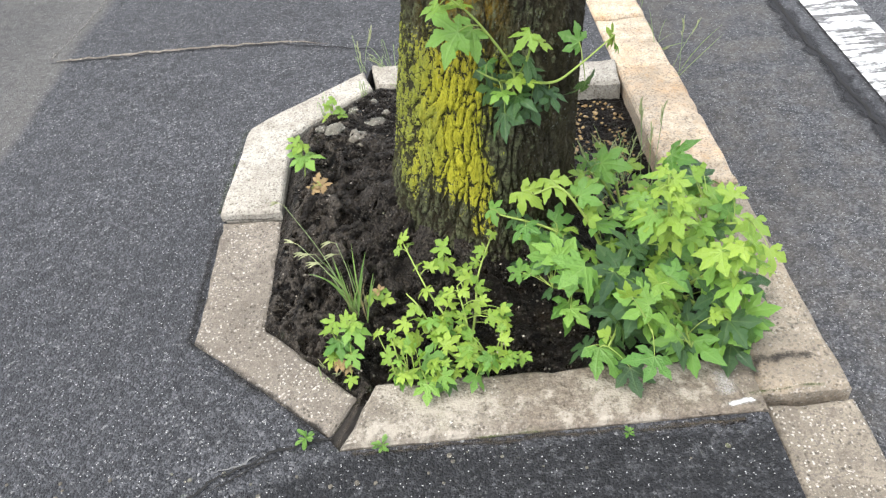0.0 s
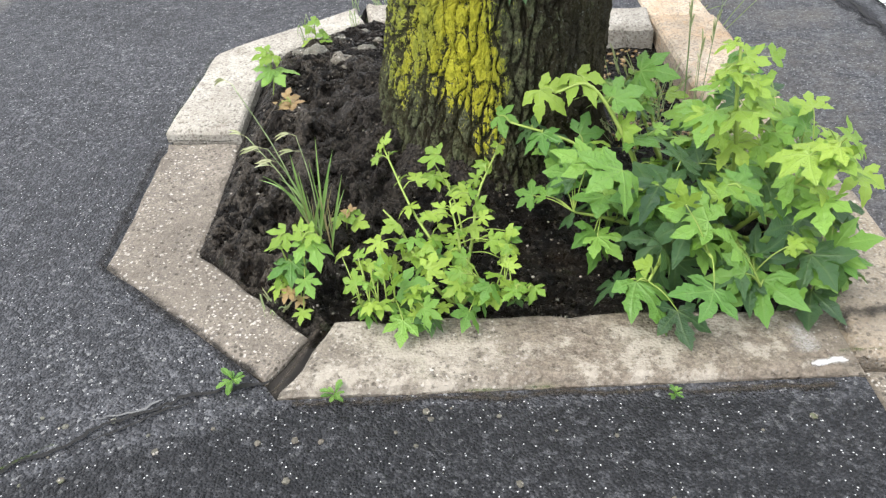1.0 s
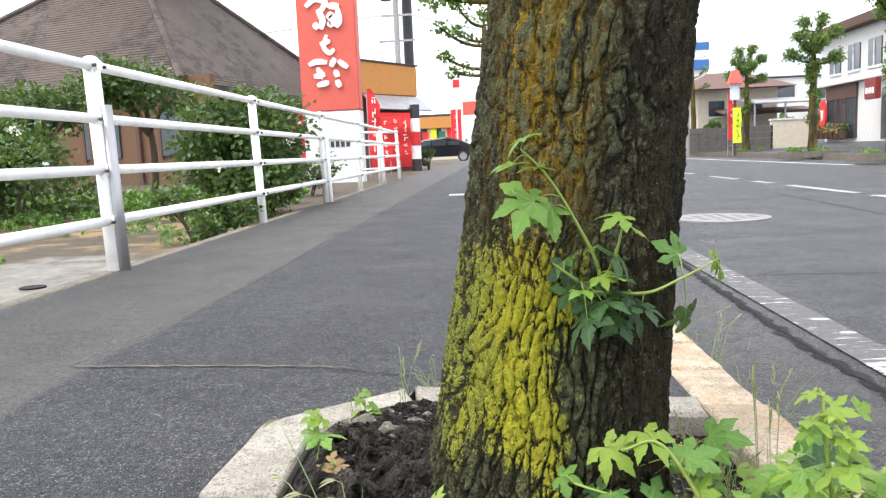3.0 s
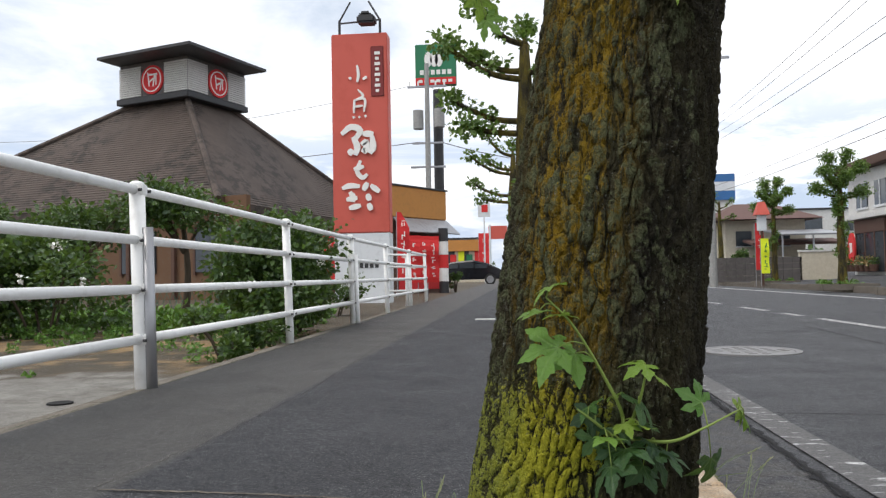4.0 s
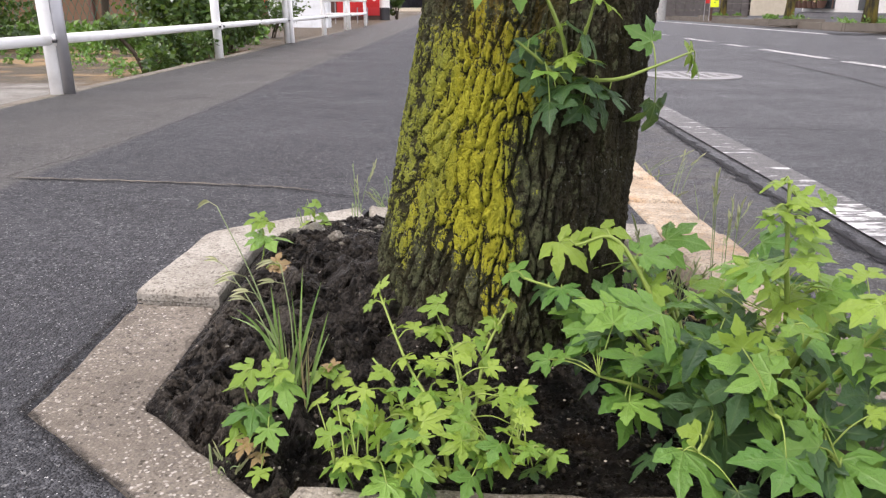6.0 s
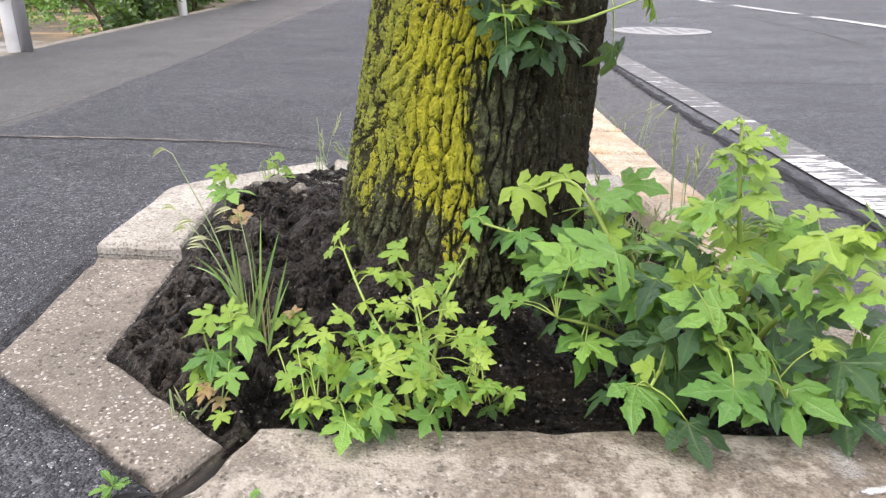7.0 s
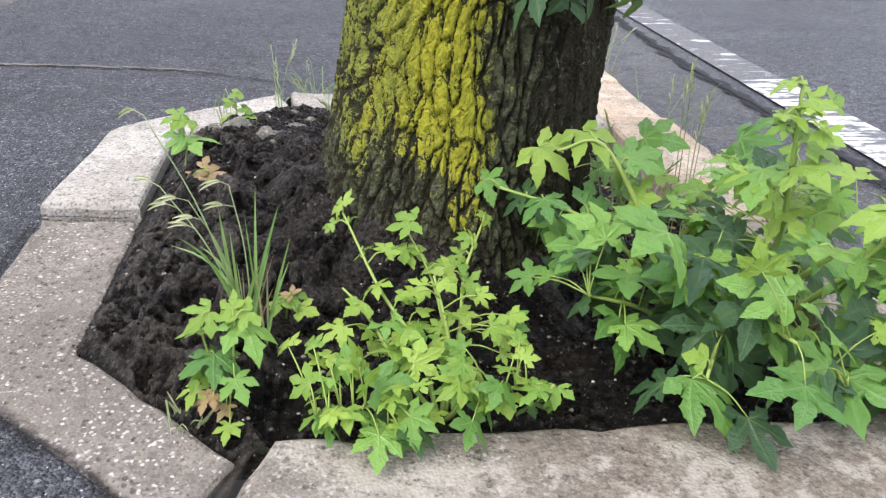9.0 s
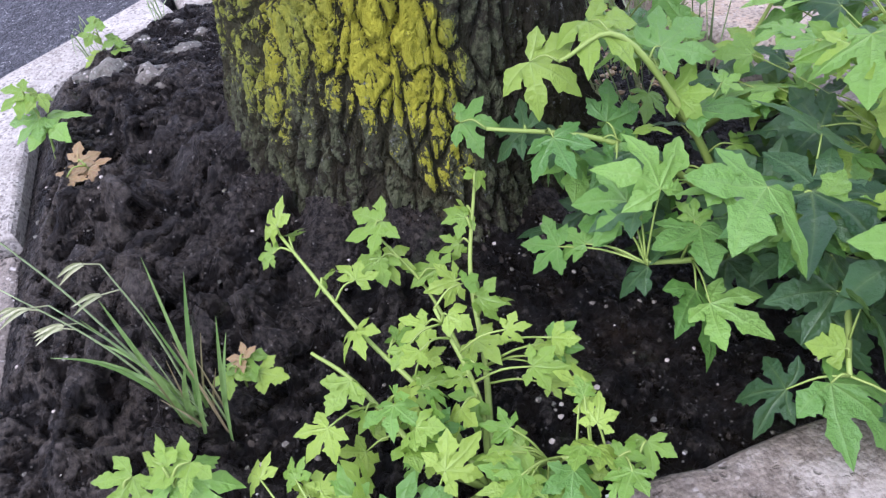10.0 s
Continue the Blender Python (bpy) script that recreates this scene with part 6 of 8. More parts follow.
def seeding_grass(base, blades, stalks, seed, label):
    """A tuft with broad arching blades and thin stalks that carry nodding spikelets. Ends are given from the base."""
    rnd = random.Random(seed)
    root = thing("grass_tuft", base, label, "grass", "weeds in the pit")
    for tip, width, sag in blades:
        foot = (rnd.uniform(-0.014, 0.014), rnd.uniform(-0.012, 0.012), -0.012)
        part("blade", arched(bmesh.new(), foot, tip, width, sag, rnd), GRASS_GREEN, root, smooth=True)
    for k in range(16):
        a = rnd.uniform(0, 6.28)
        d = rnd.uniform(0.008, 0.03)
        part("blade", arched(bmesh.new(), (rnd.uniform(-0.015, 0.015), rnd.uniform(-0.012, 0.012), -0.012), (math.cos(a) * d, math.sin(a) * d, rnd.uniform(0.03, 0.085)), rnd.uniform(0.0006, 0.0011), 0.006, rnd), DRY_GRASS if k % 2 else GRASS, root)
    for top, ears in stalks:
        top = Vector(top)
        line = catmull([(0, 0, -0.01), top * 0.5 + Vector((0.004, 0, 0.012)), top], 6)
        stalk = part("stalk", tubed(line, [0.0010 - 0.0006 * i / len(line) for i in range(len(line))], 5), GRASS, root, smooth=True)
        for k in range(ears):
            p = line[-1 - 2 * k]
            out = Vector((-1 if top.x < 0 else 1, rnd.uniform(-0.5, 0.5), 0.0)).normalized() * rnd.uniform(0.006, 0.011)
            mid = p + out + Vector((0, 0, 0.004))
            end = mid + out.normalized() * 0.017 + Vector((0, 0, rnd.uniform(-0.012, 0.002)))
            bm = tubed([p, mid], 0.0004, 4)
            for s in (-1, 1):
                arched(bm, mid + Vector((0, 0, 0.0006 * s)), end + Vector((0, 0.002 * s, 0.0015 * s)), 0.0013, 0.002, rnd)
            part("spikelet", bm, SEED, stalk)
    return root


seeding_grass((-0.178, -0.285, 0.030), [((0.030, 0.01, 0.130), 0.0021, 0.010), ((0.010, 0.02, 0.142), 0.0019, 0.008), ((-0.022, 0.015, 0.125), 0.0022, 0.020), ((-0.055, 0.0, 0.105), 0.0017, 0.030), ((0.040, -0.01, 0.108), 0.0016, 0.006), ((-0.010, -0.01, 0.115), 0.0016, 0.010), ((-0.045, 0.03, 0.082), 0.0017, 0.028), ((0.014, -0.02, 0.088), 0.0020, 0.014),
    ((0.022, 0.0, 0.098), 0.0013, 0.008), ((-0.035, 0.01, 0.118), 0.0013, 0.016), ((0.002, 0.0, 0.125), 0.0012, 0.004), ((-0.068, 0.02, 0.088), 0.0013, 0.034), ((0.036, 0.01, 0.075), 0.0014, 0.012), ((-0.015, 0.0, 0.070), 0.0018, 0.010)], [((-0.072, 0.03, 0.140), 3), ((-0.045, 0.01, 0.135), 2), ((-0.012, 0.02, 0.145), 2), ((-0.085, 0.06, 0.195), 1)], 3, "tuft of wild grass with nodding seed heads in the pit")
grass_tuft((-0.215, 0.545, 0.03), 0.030, 0.10, 5, 4, "thin grass at the back of the edging", (0.1, 0), 0.4)
grass_tuft((-0.160, 0.55, 0.03), 0.05, 0.035, 16, 44, "low weeds in the joint behind the edging", (0, 0), 0.1)
grass_tuft((-0.205, 0.400, 0.02), 0.030, 0.035, 9, 71, "small green weeds by the stones", (0, 0), 0.1)
grass_tuft((-0.285, 0.330, 0.03), 0.025, 0.035, 8, 72, "small green weeds by the pale block", (-0.1, 0), 0.1)
grass_tuft((-0.120, 0.425, 0.02), 0.035, 0.045, 10, 73, "small weeds at the back of the pit", (0, 0), 0.2)
grass_tuft((-0.230, -0.385, 0.0), 0.025, 0.030, 10, 74, "dry little weeds at the pit edge", (0, 0), 0.2)
grass_tuft((0.30, 0.06, 0.0), 0.06, 0.11, 24, 5, "wild grass beside the road kerb", (-0.15, 0), 0.3)
grass_tuft((0.335, -0.02, 0.0), 0.04, 0.26, 6, 6, "tall thin grass with nodding seed heads", (0.05, 0.1), 0.9)
grass_tuft((0.25, -0.03, 0.0), 0.05, 0.19, 12, 61, "arching wild grass by the trunk", (-0.35, -0.1), 0.6)
grass_tuft((0.505, 0.70, -0.09), 0.07, 0.07, 12, 7, "weeds growing at the foot of the kerb", (0.1, 0), 0.3)
grass_tuft((0.51, 0.98, -0.09), 0.11, 0.17, 9, 8, "weeds growing in the gutter", (0.3, 0), 0.5)
grass_tuft((0.54, 1.45, -0.09), 0.16, 0.13, 16, 9, "weeds growing in the gutter", (0.1, 0), 0.4)
grass_tuft((0.52, 0.55, -0.09), 0.08, 0.22, 5, 91, "thin weeds in the gutter", (0.2, 0), 0.7)
grass_tuft((0.52, 2.2, -0.09), 0.20, 0.10, 18, 92, "low weeds in the gutter", (0.0, 0), 0.2)


def rosette(at, size, n, seed, label):
    rnd = random.Random(seed)
    root = thing("weed", at, label, "weed", "weeds on the pavement")
    me = bpy.data.meshes.new("leaf")
    outline = [(0, 0), (0.07, 0.25), (0.19, 0.66), (0.13, 0.90), (0, 1.0), (-0.13, 0.90), (-0.19, 0.66), (-0.07, 0.25)]
    me.from_pydata([(x, y, 0.35 * y * (1 - y) + abs(x) * 0.25) for x, y in outline] + [(0, 0.55, 0.06)], [], [(i, (i + 1) % 8, 8) for i in range(8)])
    me.materials.append(LEAF_CROP)
    me.attributes.new("vein", "FLOAT", "POINT").data.foreach_set("value", [1] + [0] * 7 + [1])
    for k in range(n):
        ob = new("leaf", me)
        ob.parent = root
        s = size * rnd.uniform(0.6, 1.1)
        ob.matrix_basis = pose(0, 0, 0.003 + 0.002 * (k % 3), rnd.uniform(4, 24), 0, 360 * k / n + rnd.uniform(-20, 20)) @ Matrix.Diagonal((s, s, s, 1))
    return root


rosette((-0.243, -0.506, walk_z(-0.24) + 0.004), 0.019, 11, 1, "small green weed growing from the crack")
rosette((-0.134, -0.527, walk_z(-0.13) + 0.004), 0.017, 9, 2, "small green weed at the foot of the edging")
rosette((0.205, -0.530, walk_z(0.2)), 0.012, 10, 3, "tiny flat weed at the foot of the edging")


def root_material():
    m, n, b = material("root_bark", 0.7)
    co = n.coords()
    tone = n.mix(n.ramp(n.noise(55, 9, 0.8, co), (0.42, 0.0), (0.60, 1.0)), (0.004, 0.0034, 0.0028), (0.040, 0.032, 0.025))
    dry = n.ramp(n.noise(130, 8, 0.82, co), (0.47, 0.0), (0.56, 0.9))
    tone = n.mix(n.math("MULTIPLY", dry, n.ramp(n.noise(16, 6, 0.7, co), (0.42, 0.1), (0.56, 1.0))), tone, n.mix(n.noise(300, 4, 0.7, co), (0.06, 0.05, 0.04), (0.22, 0.195, 0.16)))
    n.put(b.inputs["Base Color"], tone)
    b.inputs["Specular IOR Level"].default_value = 0.25
    n.put(b.inputs["Roughness"], n.ramp(n.noise(60, 6, 0.7, co), (0.4, 0.18), (0.6, 0.6)))
    n.put(b.inputs["Normal"], n.bump(n.noise(190, 9, 0.85, co), 1.0, 0.022))
    return m


ROOT = root_material()


def gnarled_root(points, thick, thin, seed, label="gnarled dark root lying half buried in the soil"):
    """A knotted, wrinkled root, lying on the earth and sinking in at both ends."""
    steps = 70
    path = []
    for k in range(steps + 1):
        u = k / steps * (len(points) - 1)
        i = min(int(u), len(points) - 2)
        (x0, y0), (x1, y1) = points[i], points[i + 1]
        x, y = x0 + (x1 - x0) * (u - i), y0 + (y1 - y0) * (u - i)
        sway = noise.noise_vector(Vector((x * 26, y * 26, seed)))
        path.append((x + 0.010 * sway.x, y + 0.010 * sway.y))
    spine, radii = [], []
    for k, (x, y) in enumerate(path):
        u = k / steps
        r = (thick + (thin - thick) * u) * (0.85 + 0.35 * noise.noise(Vector((x * 60, y * 60, seed + 2))))
        end = min(1, 5 * u, 5 * (1 - u))
        spine.append((x, y, soil_height(x, y) + r * (0.05 * end - 1.1 * (1 - end))))
        radii.append(r)
    bm = tube(bmesh.new(), spine, radii, 26)
    for v in bm.verts:
        p = v.co
        off = 0.34 * noise.fractal(p * 150, 0.6, 2.1, 4) - 0.45 * max(0, 1 - abs(noise.noise(Vector((p.x * 60, p.y * 60, p.z * 330 + seed)))) * 4)
        c = Vector(min(spine, key=lambda q: (Vector(q) - p).length_squared))
        v.co += (p - c) * off
    root = part("gnarled_root", bm, ROOT, smooth=True)
    return tagged(root, label, "root", "roots in the tree pit")


for k, (points, thick, thin) in enumerate([
    ([(-0.235, -0.175), (-0.262, -0.225), (-0.290, -0.290)], 0.013, 0.010),
    ([(-0.222, -0.180), (-0.244, -0.235), (-0.256, -0.300)], 0.011, 0.009),
    ([(-0.200, -0.200), (-0.215, -0.260), (-0.205, -0.330)], 0.010, 0.008),
    ([(-0.120, -0.050), (-0.200, -0.100), (-0.255, -0.110), (-0.315, -0.160)], 0.020, 0.010),
    ([(-0.130, 0.020), (-0.210, 0.000), (-0.270, -0.020), (-0.325, -0.075)], 0.022, 0.012),
    ([(-0.130, 0.090), (-0.200, 0.100), (-0.260, 0.070), (-0.328, 0.050)], 0.020, 0.012),
    ([(-0.090, -0.130), (-0.140, -0.190), (-0.160, -0.240), (-0.185, -0.285)], 0.018, 0.009),
    ([(-0.120, 0.160), (-0.200, 0.190), (-0.270, 0.170), (-0.320, 0.150)], 0.018, 0.013),
    ([(-0.020, -0.190), (-0.050, -0.250), (-0.035, -0.320)], 0.012, 0.006),
]):
    gnarled_root(points, 0.62 * thick, 0.55 * thin, 3 * k + 1)

# loose bits on the soil
def bits(name, count, size, mat, label, category, area, seed):
    rnd = random.Random(seed)
    bm = bmesh.new()
    for _ in range(count):
        x, y = rnd.uniform(*area[0]), rnd.uniform(*area[1])
        cx, cy = trunk_centre(0.05)
        if not in_pit(x * 1.09, y * 1.09) or math.hypot(x - cx, y - cy) < 0.18:
            continue
        s = rnd.uniform(*size)
        made = bmesh.ops.create_icosphere(bm, subdivisions=1, radius=s)["verts"]
        for v in made:
            v.co = Vector((v.co.x * rnd.uniform(0.7, 1.3), v.co.y * rnd.uniform(0.7, 1.3), v.co.z * 0.6)) + Vector((x, y, soil_height(x, y) + s * 0.2))
    return tagged(part(name, bm, mat), label, category, kind="stuff")


bits("pebbles", 300, (0.0010, 0.0028), STONE, "small pebbles lying on the pit soil", "pebbles", ((-0.36, 0.36), (-0.43, 0.45)), 1)
bits("pale_grit", 240, (0.0008, 0.0024), PALE_GRIT, "pale grit scattered over the pit soil", "grit", ((-0.36, 0.36), (-0.43, 0.45)), 8)
bits("soil_crumbs", 260, (0.0018, 0.006), SOIL, "dark crumbs of soil in the pit", "soil", ((-0.36, 0.36), (-0.43, 0.45)), 2)
bits("bark_litter", 420, (0.002, 0.005), DRY, "brown litter of bark and leaves beside the kerb", "litter", ((0.18, 0.37), (-0.05, 0.42)), 3)
for x, y, s in ((-0.205, 0.180, 0.030), (-0.250, 0.215, 0.022), (-0.175, 0.245, 0.025), (-0.225, 0.315, 0.012), (-0.185, 0.345, 0.010), (-0.285, 0.235, 0.011), (-0.15, 0.285, 0.009), (-0.25, 0.26, 0.008)):
    bm = bmesh.new()
    bmesh.ops.create_icosphere(bm, subdivisions=3, radius=s)
    for v in bm.verts:
        p = v.co * 60 + Vector((x * 90, y * 50, 0))
        v.co *= 1 + 0.55 * noise.noise(p) + 0.40 * noise.noise(p * 2.7) + 0.22 * noise.noise(p * 7)
        v.co.z *= 0.55
    ob = part("stone", bm, STONE, smooth=True)
    ob.location = (x, y, soil_height(x, y) - s * 0.15)
    tagged(ob, "lichen-crusted grey stone half sunk in the soil", "stone", "stones in the pit")
rnd = random.Random(90)
bm = bmesh.new()
for _ in range(70):
    x, y = rnd.uniform(-0.75, 0.40), -0.54 - 0.35 * rnd.random() ** 1.6
    s = rnd.uniform(0.0012, 0.0042)
    for v in bmesh.ops.create_icosphere(bm, subdivisions=1, radius=s)["verts"]:
        v.co = Vector((v.co.x * rnd.uniform(0.7, 1.3), v.co.y * rnd.uniform(0.7, 1.3), v.co.z * 0.6)) + Vector((x, y, walk_z(x) + s * 0.3))
tagged(part("loose_gravel", bm, STONE), "loose grey grit scattered on the pavement", "gravel", kind="stuff")
petal = mesh_object("petal", [(0, 0, 0), (0.006, 0.004, 0.004), (0.004, 0.016, 0.006), (-0.003, 0.018, 0.004), (-0.005, 0.006, 0.003)], [(0, 1, 2), (0, 2, 3), (0, 3, 4)], LETTER_WHITE)
petal.location = (0.056, -0.420, soil_height(0.056, -0.42) + 0.004)
tagged(petal, "small white petal lying on the soil", "petal")


# ---- railing beside the pavement ----
def fence_x(y):
    return -1.775 - 0.012 * (y - 2.4)


railing = thing("railing", (0, 0, 0), "white painted steel pipe railing along the pavement", "railing")
post_ys = [-2.4, 0.0, 2.4, 4.82, 7.26, 9.60, 12.1, 14.5]
rail_zs = [0.978, 0.742, 0.511, 0.279]
for i, y in enumerate(post_ys):
    x = fence_x(y)
    lean = -0.030
    fat = i in (2, 4)
    bm = tubed([(x, y, -0.12), (x + lean, y, 1.0)], 0.036 if fat else 0.031, 14)
    post = part("post", bm, RAIL_WHITE, railing, smooth=True)
    bm = bmesh.new()
    bmesh.ops.create_uvsphere(bm, u_segments=14, v_segments=6, radius=0.037 if fat else 0.032)
    for v in bm.verts:
        v.co = Vector((v.co.x + x + lean, v.co.y + y, max(v.co.z, -0.01) * 0.6 + 1.0))
    part("post_cap", bm, RAIL_WHITE, post, smooth=True)
    if fat:
        bm = tubed([(x + 0.045, y - 0.002, -0.12), (x + 0.045 - 0.022, y - 0.002, 0.80)], 0.026, 12)
        part("brace_post", bm, STEEL if i == 2 else RAIL_WHITE, railing, "bare steel brace post" if i == 2 else "", smooth=True)
    for z in rail_zs:
        xz = x + lean * z
        bm = bmesh.new()
        box(bm, xz + 0.010, y - 0.030, z - 0.026, xz + 0.040, y + 0.030, z + 0.026, 0.006)
        bracket = part("clamp", bm, RAIL_WHITE, post)
        bm = bmesh.new()
        for s in (-0.045, 0.045):
            tube(bm, [(xz + 0.030, y + s, z - 0.004), (xz + 0.045, y + s, z - 0.004)], 0.008, 6)
        tagged(part("bolts", bm, DARK_METAL, post), kind="stuff")
for a, b in zip(post_ys, post_ys[1:]):
    for z in rail_zs:
        xa, xb = fence_x(a) - 0.03 * z, fence_x(b) - 0.03 * z
        part("rail", tubed([(xa, a, z), (xb, b, z)], 0.0225, 12), RAIL_WHITE, railing, smooth=True)
gate = thing("railing_return", (-1.92, 14.5, 0.0), "short white pipe railing turning off the pavement", "railing")
for dx in (0.33, 0.66):
    part("post", tubed([(-dx, -1.4 * dx, -0.1), (-dx, -1.4 * dx, 0.98)], 0.028, 10), RAIL_WHITE, gate, smooth=True)
for z in rail_zs:
    part("rail", tubed([(0, 0, z), (-0.66, -0.92, z)], 0.02, 8), RAIL_WHITE, gate, smooth=True)


# ---- foliage ----
def leaf_cloud(bm, centre, radius, count, size, rnd, squash=0.8, hollow=0.55):
    """Many small creased leaves in an uneven lump with gaps."""
    c = Vector(centre)
    for _ in range(count):
        d = Vector((rnd.gauss(0, 1), rnd.gauss(0, 1), rnd.gauss(0, 1))).normalized()
        r = radius * (hollow + (1 - hollow) * rnd.random()) * (0.75 + 0.5 * noise.noise(d * 2.1 + c))
        p = c + Vector((d.x * r, d.y * r, d.z * r * squash))
        axis = (d + Vector((rnd.uniform(-1, 1), rnd.uniform(-1, 1), rnd.uniform(-0.8, 0.8)))).normalized()
        t = basis(axis, d + Vector((rnd.uniform(-0.7, 0.7), rnd.uniform(-0.7, 0.7), 0.5)))
        s = size * rnd.uniform(0.6, 1.3)
        quad = [Vector((0, 0, 0)), Vector((0.38 * s, 0.5 * s, 0.1 * s)), Vector((0, s, 0)), Vector((-0.38 * s, 0.5 * s, 0.1 * s))]
        v = [bm.verts.new(p + t @ q) for q in quad]
        bm.faces.new((v[0], v[1], v[2]))
        bm.faces.new((v[0], v[2], v[3]))


def crown_part(bm, mat, parent, name="crown"):
    me = bpy.data.meshes.new(name)
    bm.to_mesh(me)
    bm.free()
    me.materials.append(mat)
    ob = new(name, me)
    ob.parent = parent
    return tagged(ob, kind="stuff")


def pollard(parent, height, radius, rnd, limbs, lump, leaf, count, lean=0.0, trunk=True, low_shoots=0, x0=0.0):
    """Pollarded street tree: knuckled limbs that end in lumps of leaves."""
    if trunk:
        pts = [(lean * t * height, 0, t * height * 0.92 - 0.1 * (t == 0)) for t in (0, 0.2, 0.45, 0.7, 1.0)]
        bm = tubed([(p[0] + rnd.uniform(-0.02, 0.02), p[1] + rnd.uniform(-0.02, 0.02), p[2]) for p in pts], [radius * 1.25, radius, radius * 0.9, radius * 0.75, radius * 0.35], 14)
        bmesh.ops.subdivide_edges(bm, edges=bm.edges[:], cuts=2, use_grid_fill=True)
        for v in bm.verts:
            v.co += Vector((v.co.x, v.co.y, 0)) * 0.12 * noise.noise(Vector((v.co.x * 20, v.co.y * 20, v.co.z * 6)))
        part("trunk", bm, BARK_FAR, parent, smooth=True)
    crown = bmesh.new()
    for at, turn, reach, rise in limbs:
        a = radians(turn)
        o = Vector((x0 + lean * at * height, 0, at * height))
        d = Vector((math.cos(a), math.sin(a), 0))
        pts = [o, o + d * reach * 0.4 + Vector((0, 0, rise * 0.15)), o + d * reach * 0.75 + Vector((0, 0, rise * 0.55)), o + d * reach + Vector((0, 0, rise))]
        line = catmull(pts, 4)
        part("limb", tubed(line, [radius * 0.27 * (1 - 0.45 * k / len(line)) for k in range(len(line))], 8), BARK_FAR, parent, smooth=True)
        for k, p in enumerate(line[5::3]):
            leaf_cloud(crown, p + Vector((0, 0, 0.05)), lump * rnd.uniform(0.45, 0.75), count // 3, leaf, rnd, 0.8, 0.2)
        leaf_cloud(crown, line[-1], lump * rnd.uniform(0.85, 1.2), count, leaf, rnd, 0.8, 0.3)
    for k in range(low_shoots):
        z = rnd.uniform(0.25, 0.85) * height
        a = rnd.uniform(0, 6.28)
        leaf_cloud(crown, (x0 + lean * z + math.cos(a) * radius, math.sin(a) * radius, z), lump * 0.45, count // 4, leaf, rnd, 1.3, 0.2)
    return crown_part(crown, LEAF_TREE, parent)


# upper part of the tree in the pit
rnd = random.Random(5)
top = [(3.2 / 4, 200, 0.8, 0.5), (3.3 / 4, 320, 0.8, 0.4), (3.4 / 4, 60, 0.9, 0.5), (3.55 / 4, 130, 0.7, 0.7), (3.55 / 4, 260, 0.6, 0.8)]
pollard(tree, 4.0, 0.13, rnd, top, 0.34, 0.10, 130, 0.125, False, 0, 0.03)


def street_tree(at, height, radius, seed, limbs, lump, leaf, count, label, shoots=6, lean=0.0):
    root = thing("street_tree", at, label, "tree", "pollarded street trees")
    pollard(root, height, radius, random.Random(seed), limbs, lump, leaf, count, lean, True, shoots)
    return root


same_side = [(0.62, 185, 0.75, 0.10), (0.66, 172, 0.95, 0.35), (0.80, 190, 1.0, 0.45), (0.83, 160, 0.7, 0.3), (0.70, 20, 0.9, 0.3), (0.82, 330, 0.8, 0.4), (0.92, 190, 0.6, 0.5), (0.92, 90, 0.6, 0.4)]
street_tree((0.10, 8.5, walk_z(0.1) - 0.02), 3.7, 0.16, 31, same_side, 0.25, 0.075, 150, "pollarded street tree with knobbly leafy limbs on the pavement", 5)
street_tree((-0.15, 17.0, 0.0), 3.6, 0.15, 32, same_side[::-1], 0.22, 0.08, 90, "pollarded street tree further along the pavement", 5)
knuckles = [(0.72, 180, 0.62, 0.25), (0.70, 0, 0.62, 0.2), (0.80, 200, 0.50, 0.45), (0.84, 340, 0.55, 0.4), (0.88, 180, 0.28, 0.55), (0.92, 10, 0.25, 0.5), (0.78, 90, 0.5, 0.3), (0.78, 270, 0.5, 0.35)]
street_tree((8.86, 21.5, 0.08), 3.45, 0.11, 33, knuckles, 0.30, 0.060, 420, "pollarded street tree with round leafy lumps across the road", 26)
street_tree((9.72, 30.0, 0.08), 3.7, 0.11, 34, knuckles[2:] + knuckles[:2], 0.33, 0.065, 420, "pollarded street tree beside a yellow flag across the road", 10)
street_tree((8.35, 16.0, 0.10), 3.5, 0.12, 35, knuckles[1:], 0.31, 0.060, 420, "pollarded street tree with shoots along its trunk across the road", 22)
for x, y in ((8.86, 21.5), (9.72, 30.0), (8.35, 16.0)):
    box_kerb = thing("tree_pit_kerb", (x, y, 0.07), "low concrete kerb round a street tree", "kerb", "tree pits across the road")
    for k, (x0, y0, x1, y1) in enumerate(((-0.75, -0.6, 0.75, -0.48), (-0.75, 0.48, 0.75, 0.6), (-0.75, -0.476, -0.63, 0.476), (0.63, -0.476, 0.75, 0.476))):
        part("kerb_block", boxed(x0, y0, -0.1, x1, y1, 0.07, 0.012), KERB_GREY, box_kerb)
    tuft = thing("weeds", (x, y, 0.08), "clump of weeds at the foot of a street tree", "weeds", "weeds round the far trees")
    bm = bmesh.new()
    weed_rnd = random.Random(int(y * 10))
    for k in range(14):
        leaf_cloud(bm, (weed_rnd.uniform(-0.55, 0.55), weed_rnd.uniform(-0.4, 0.4), 0.06), weed_rnd.uniform(0.08, 0.2), 40, 0.07, weed_rnd, 0.8, 0.2)
    crown_part(bm, LEAF_CROP, tuft, "leaves")
street_tree((9.72, 38.0, 0.08), 4.2, 0.13, 36, knuckles[:5], 0.22, 0.09, 50, "thin pollarded street tree beside the utility pole", 3)
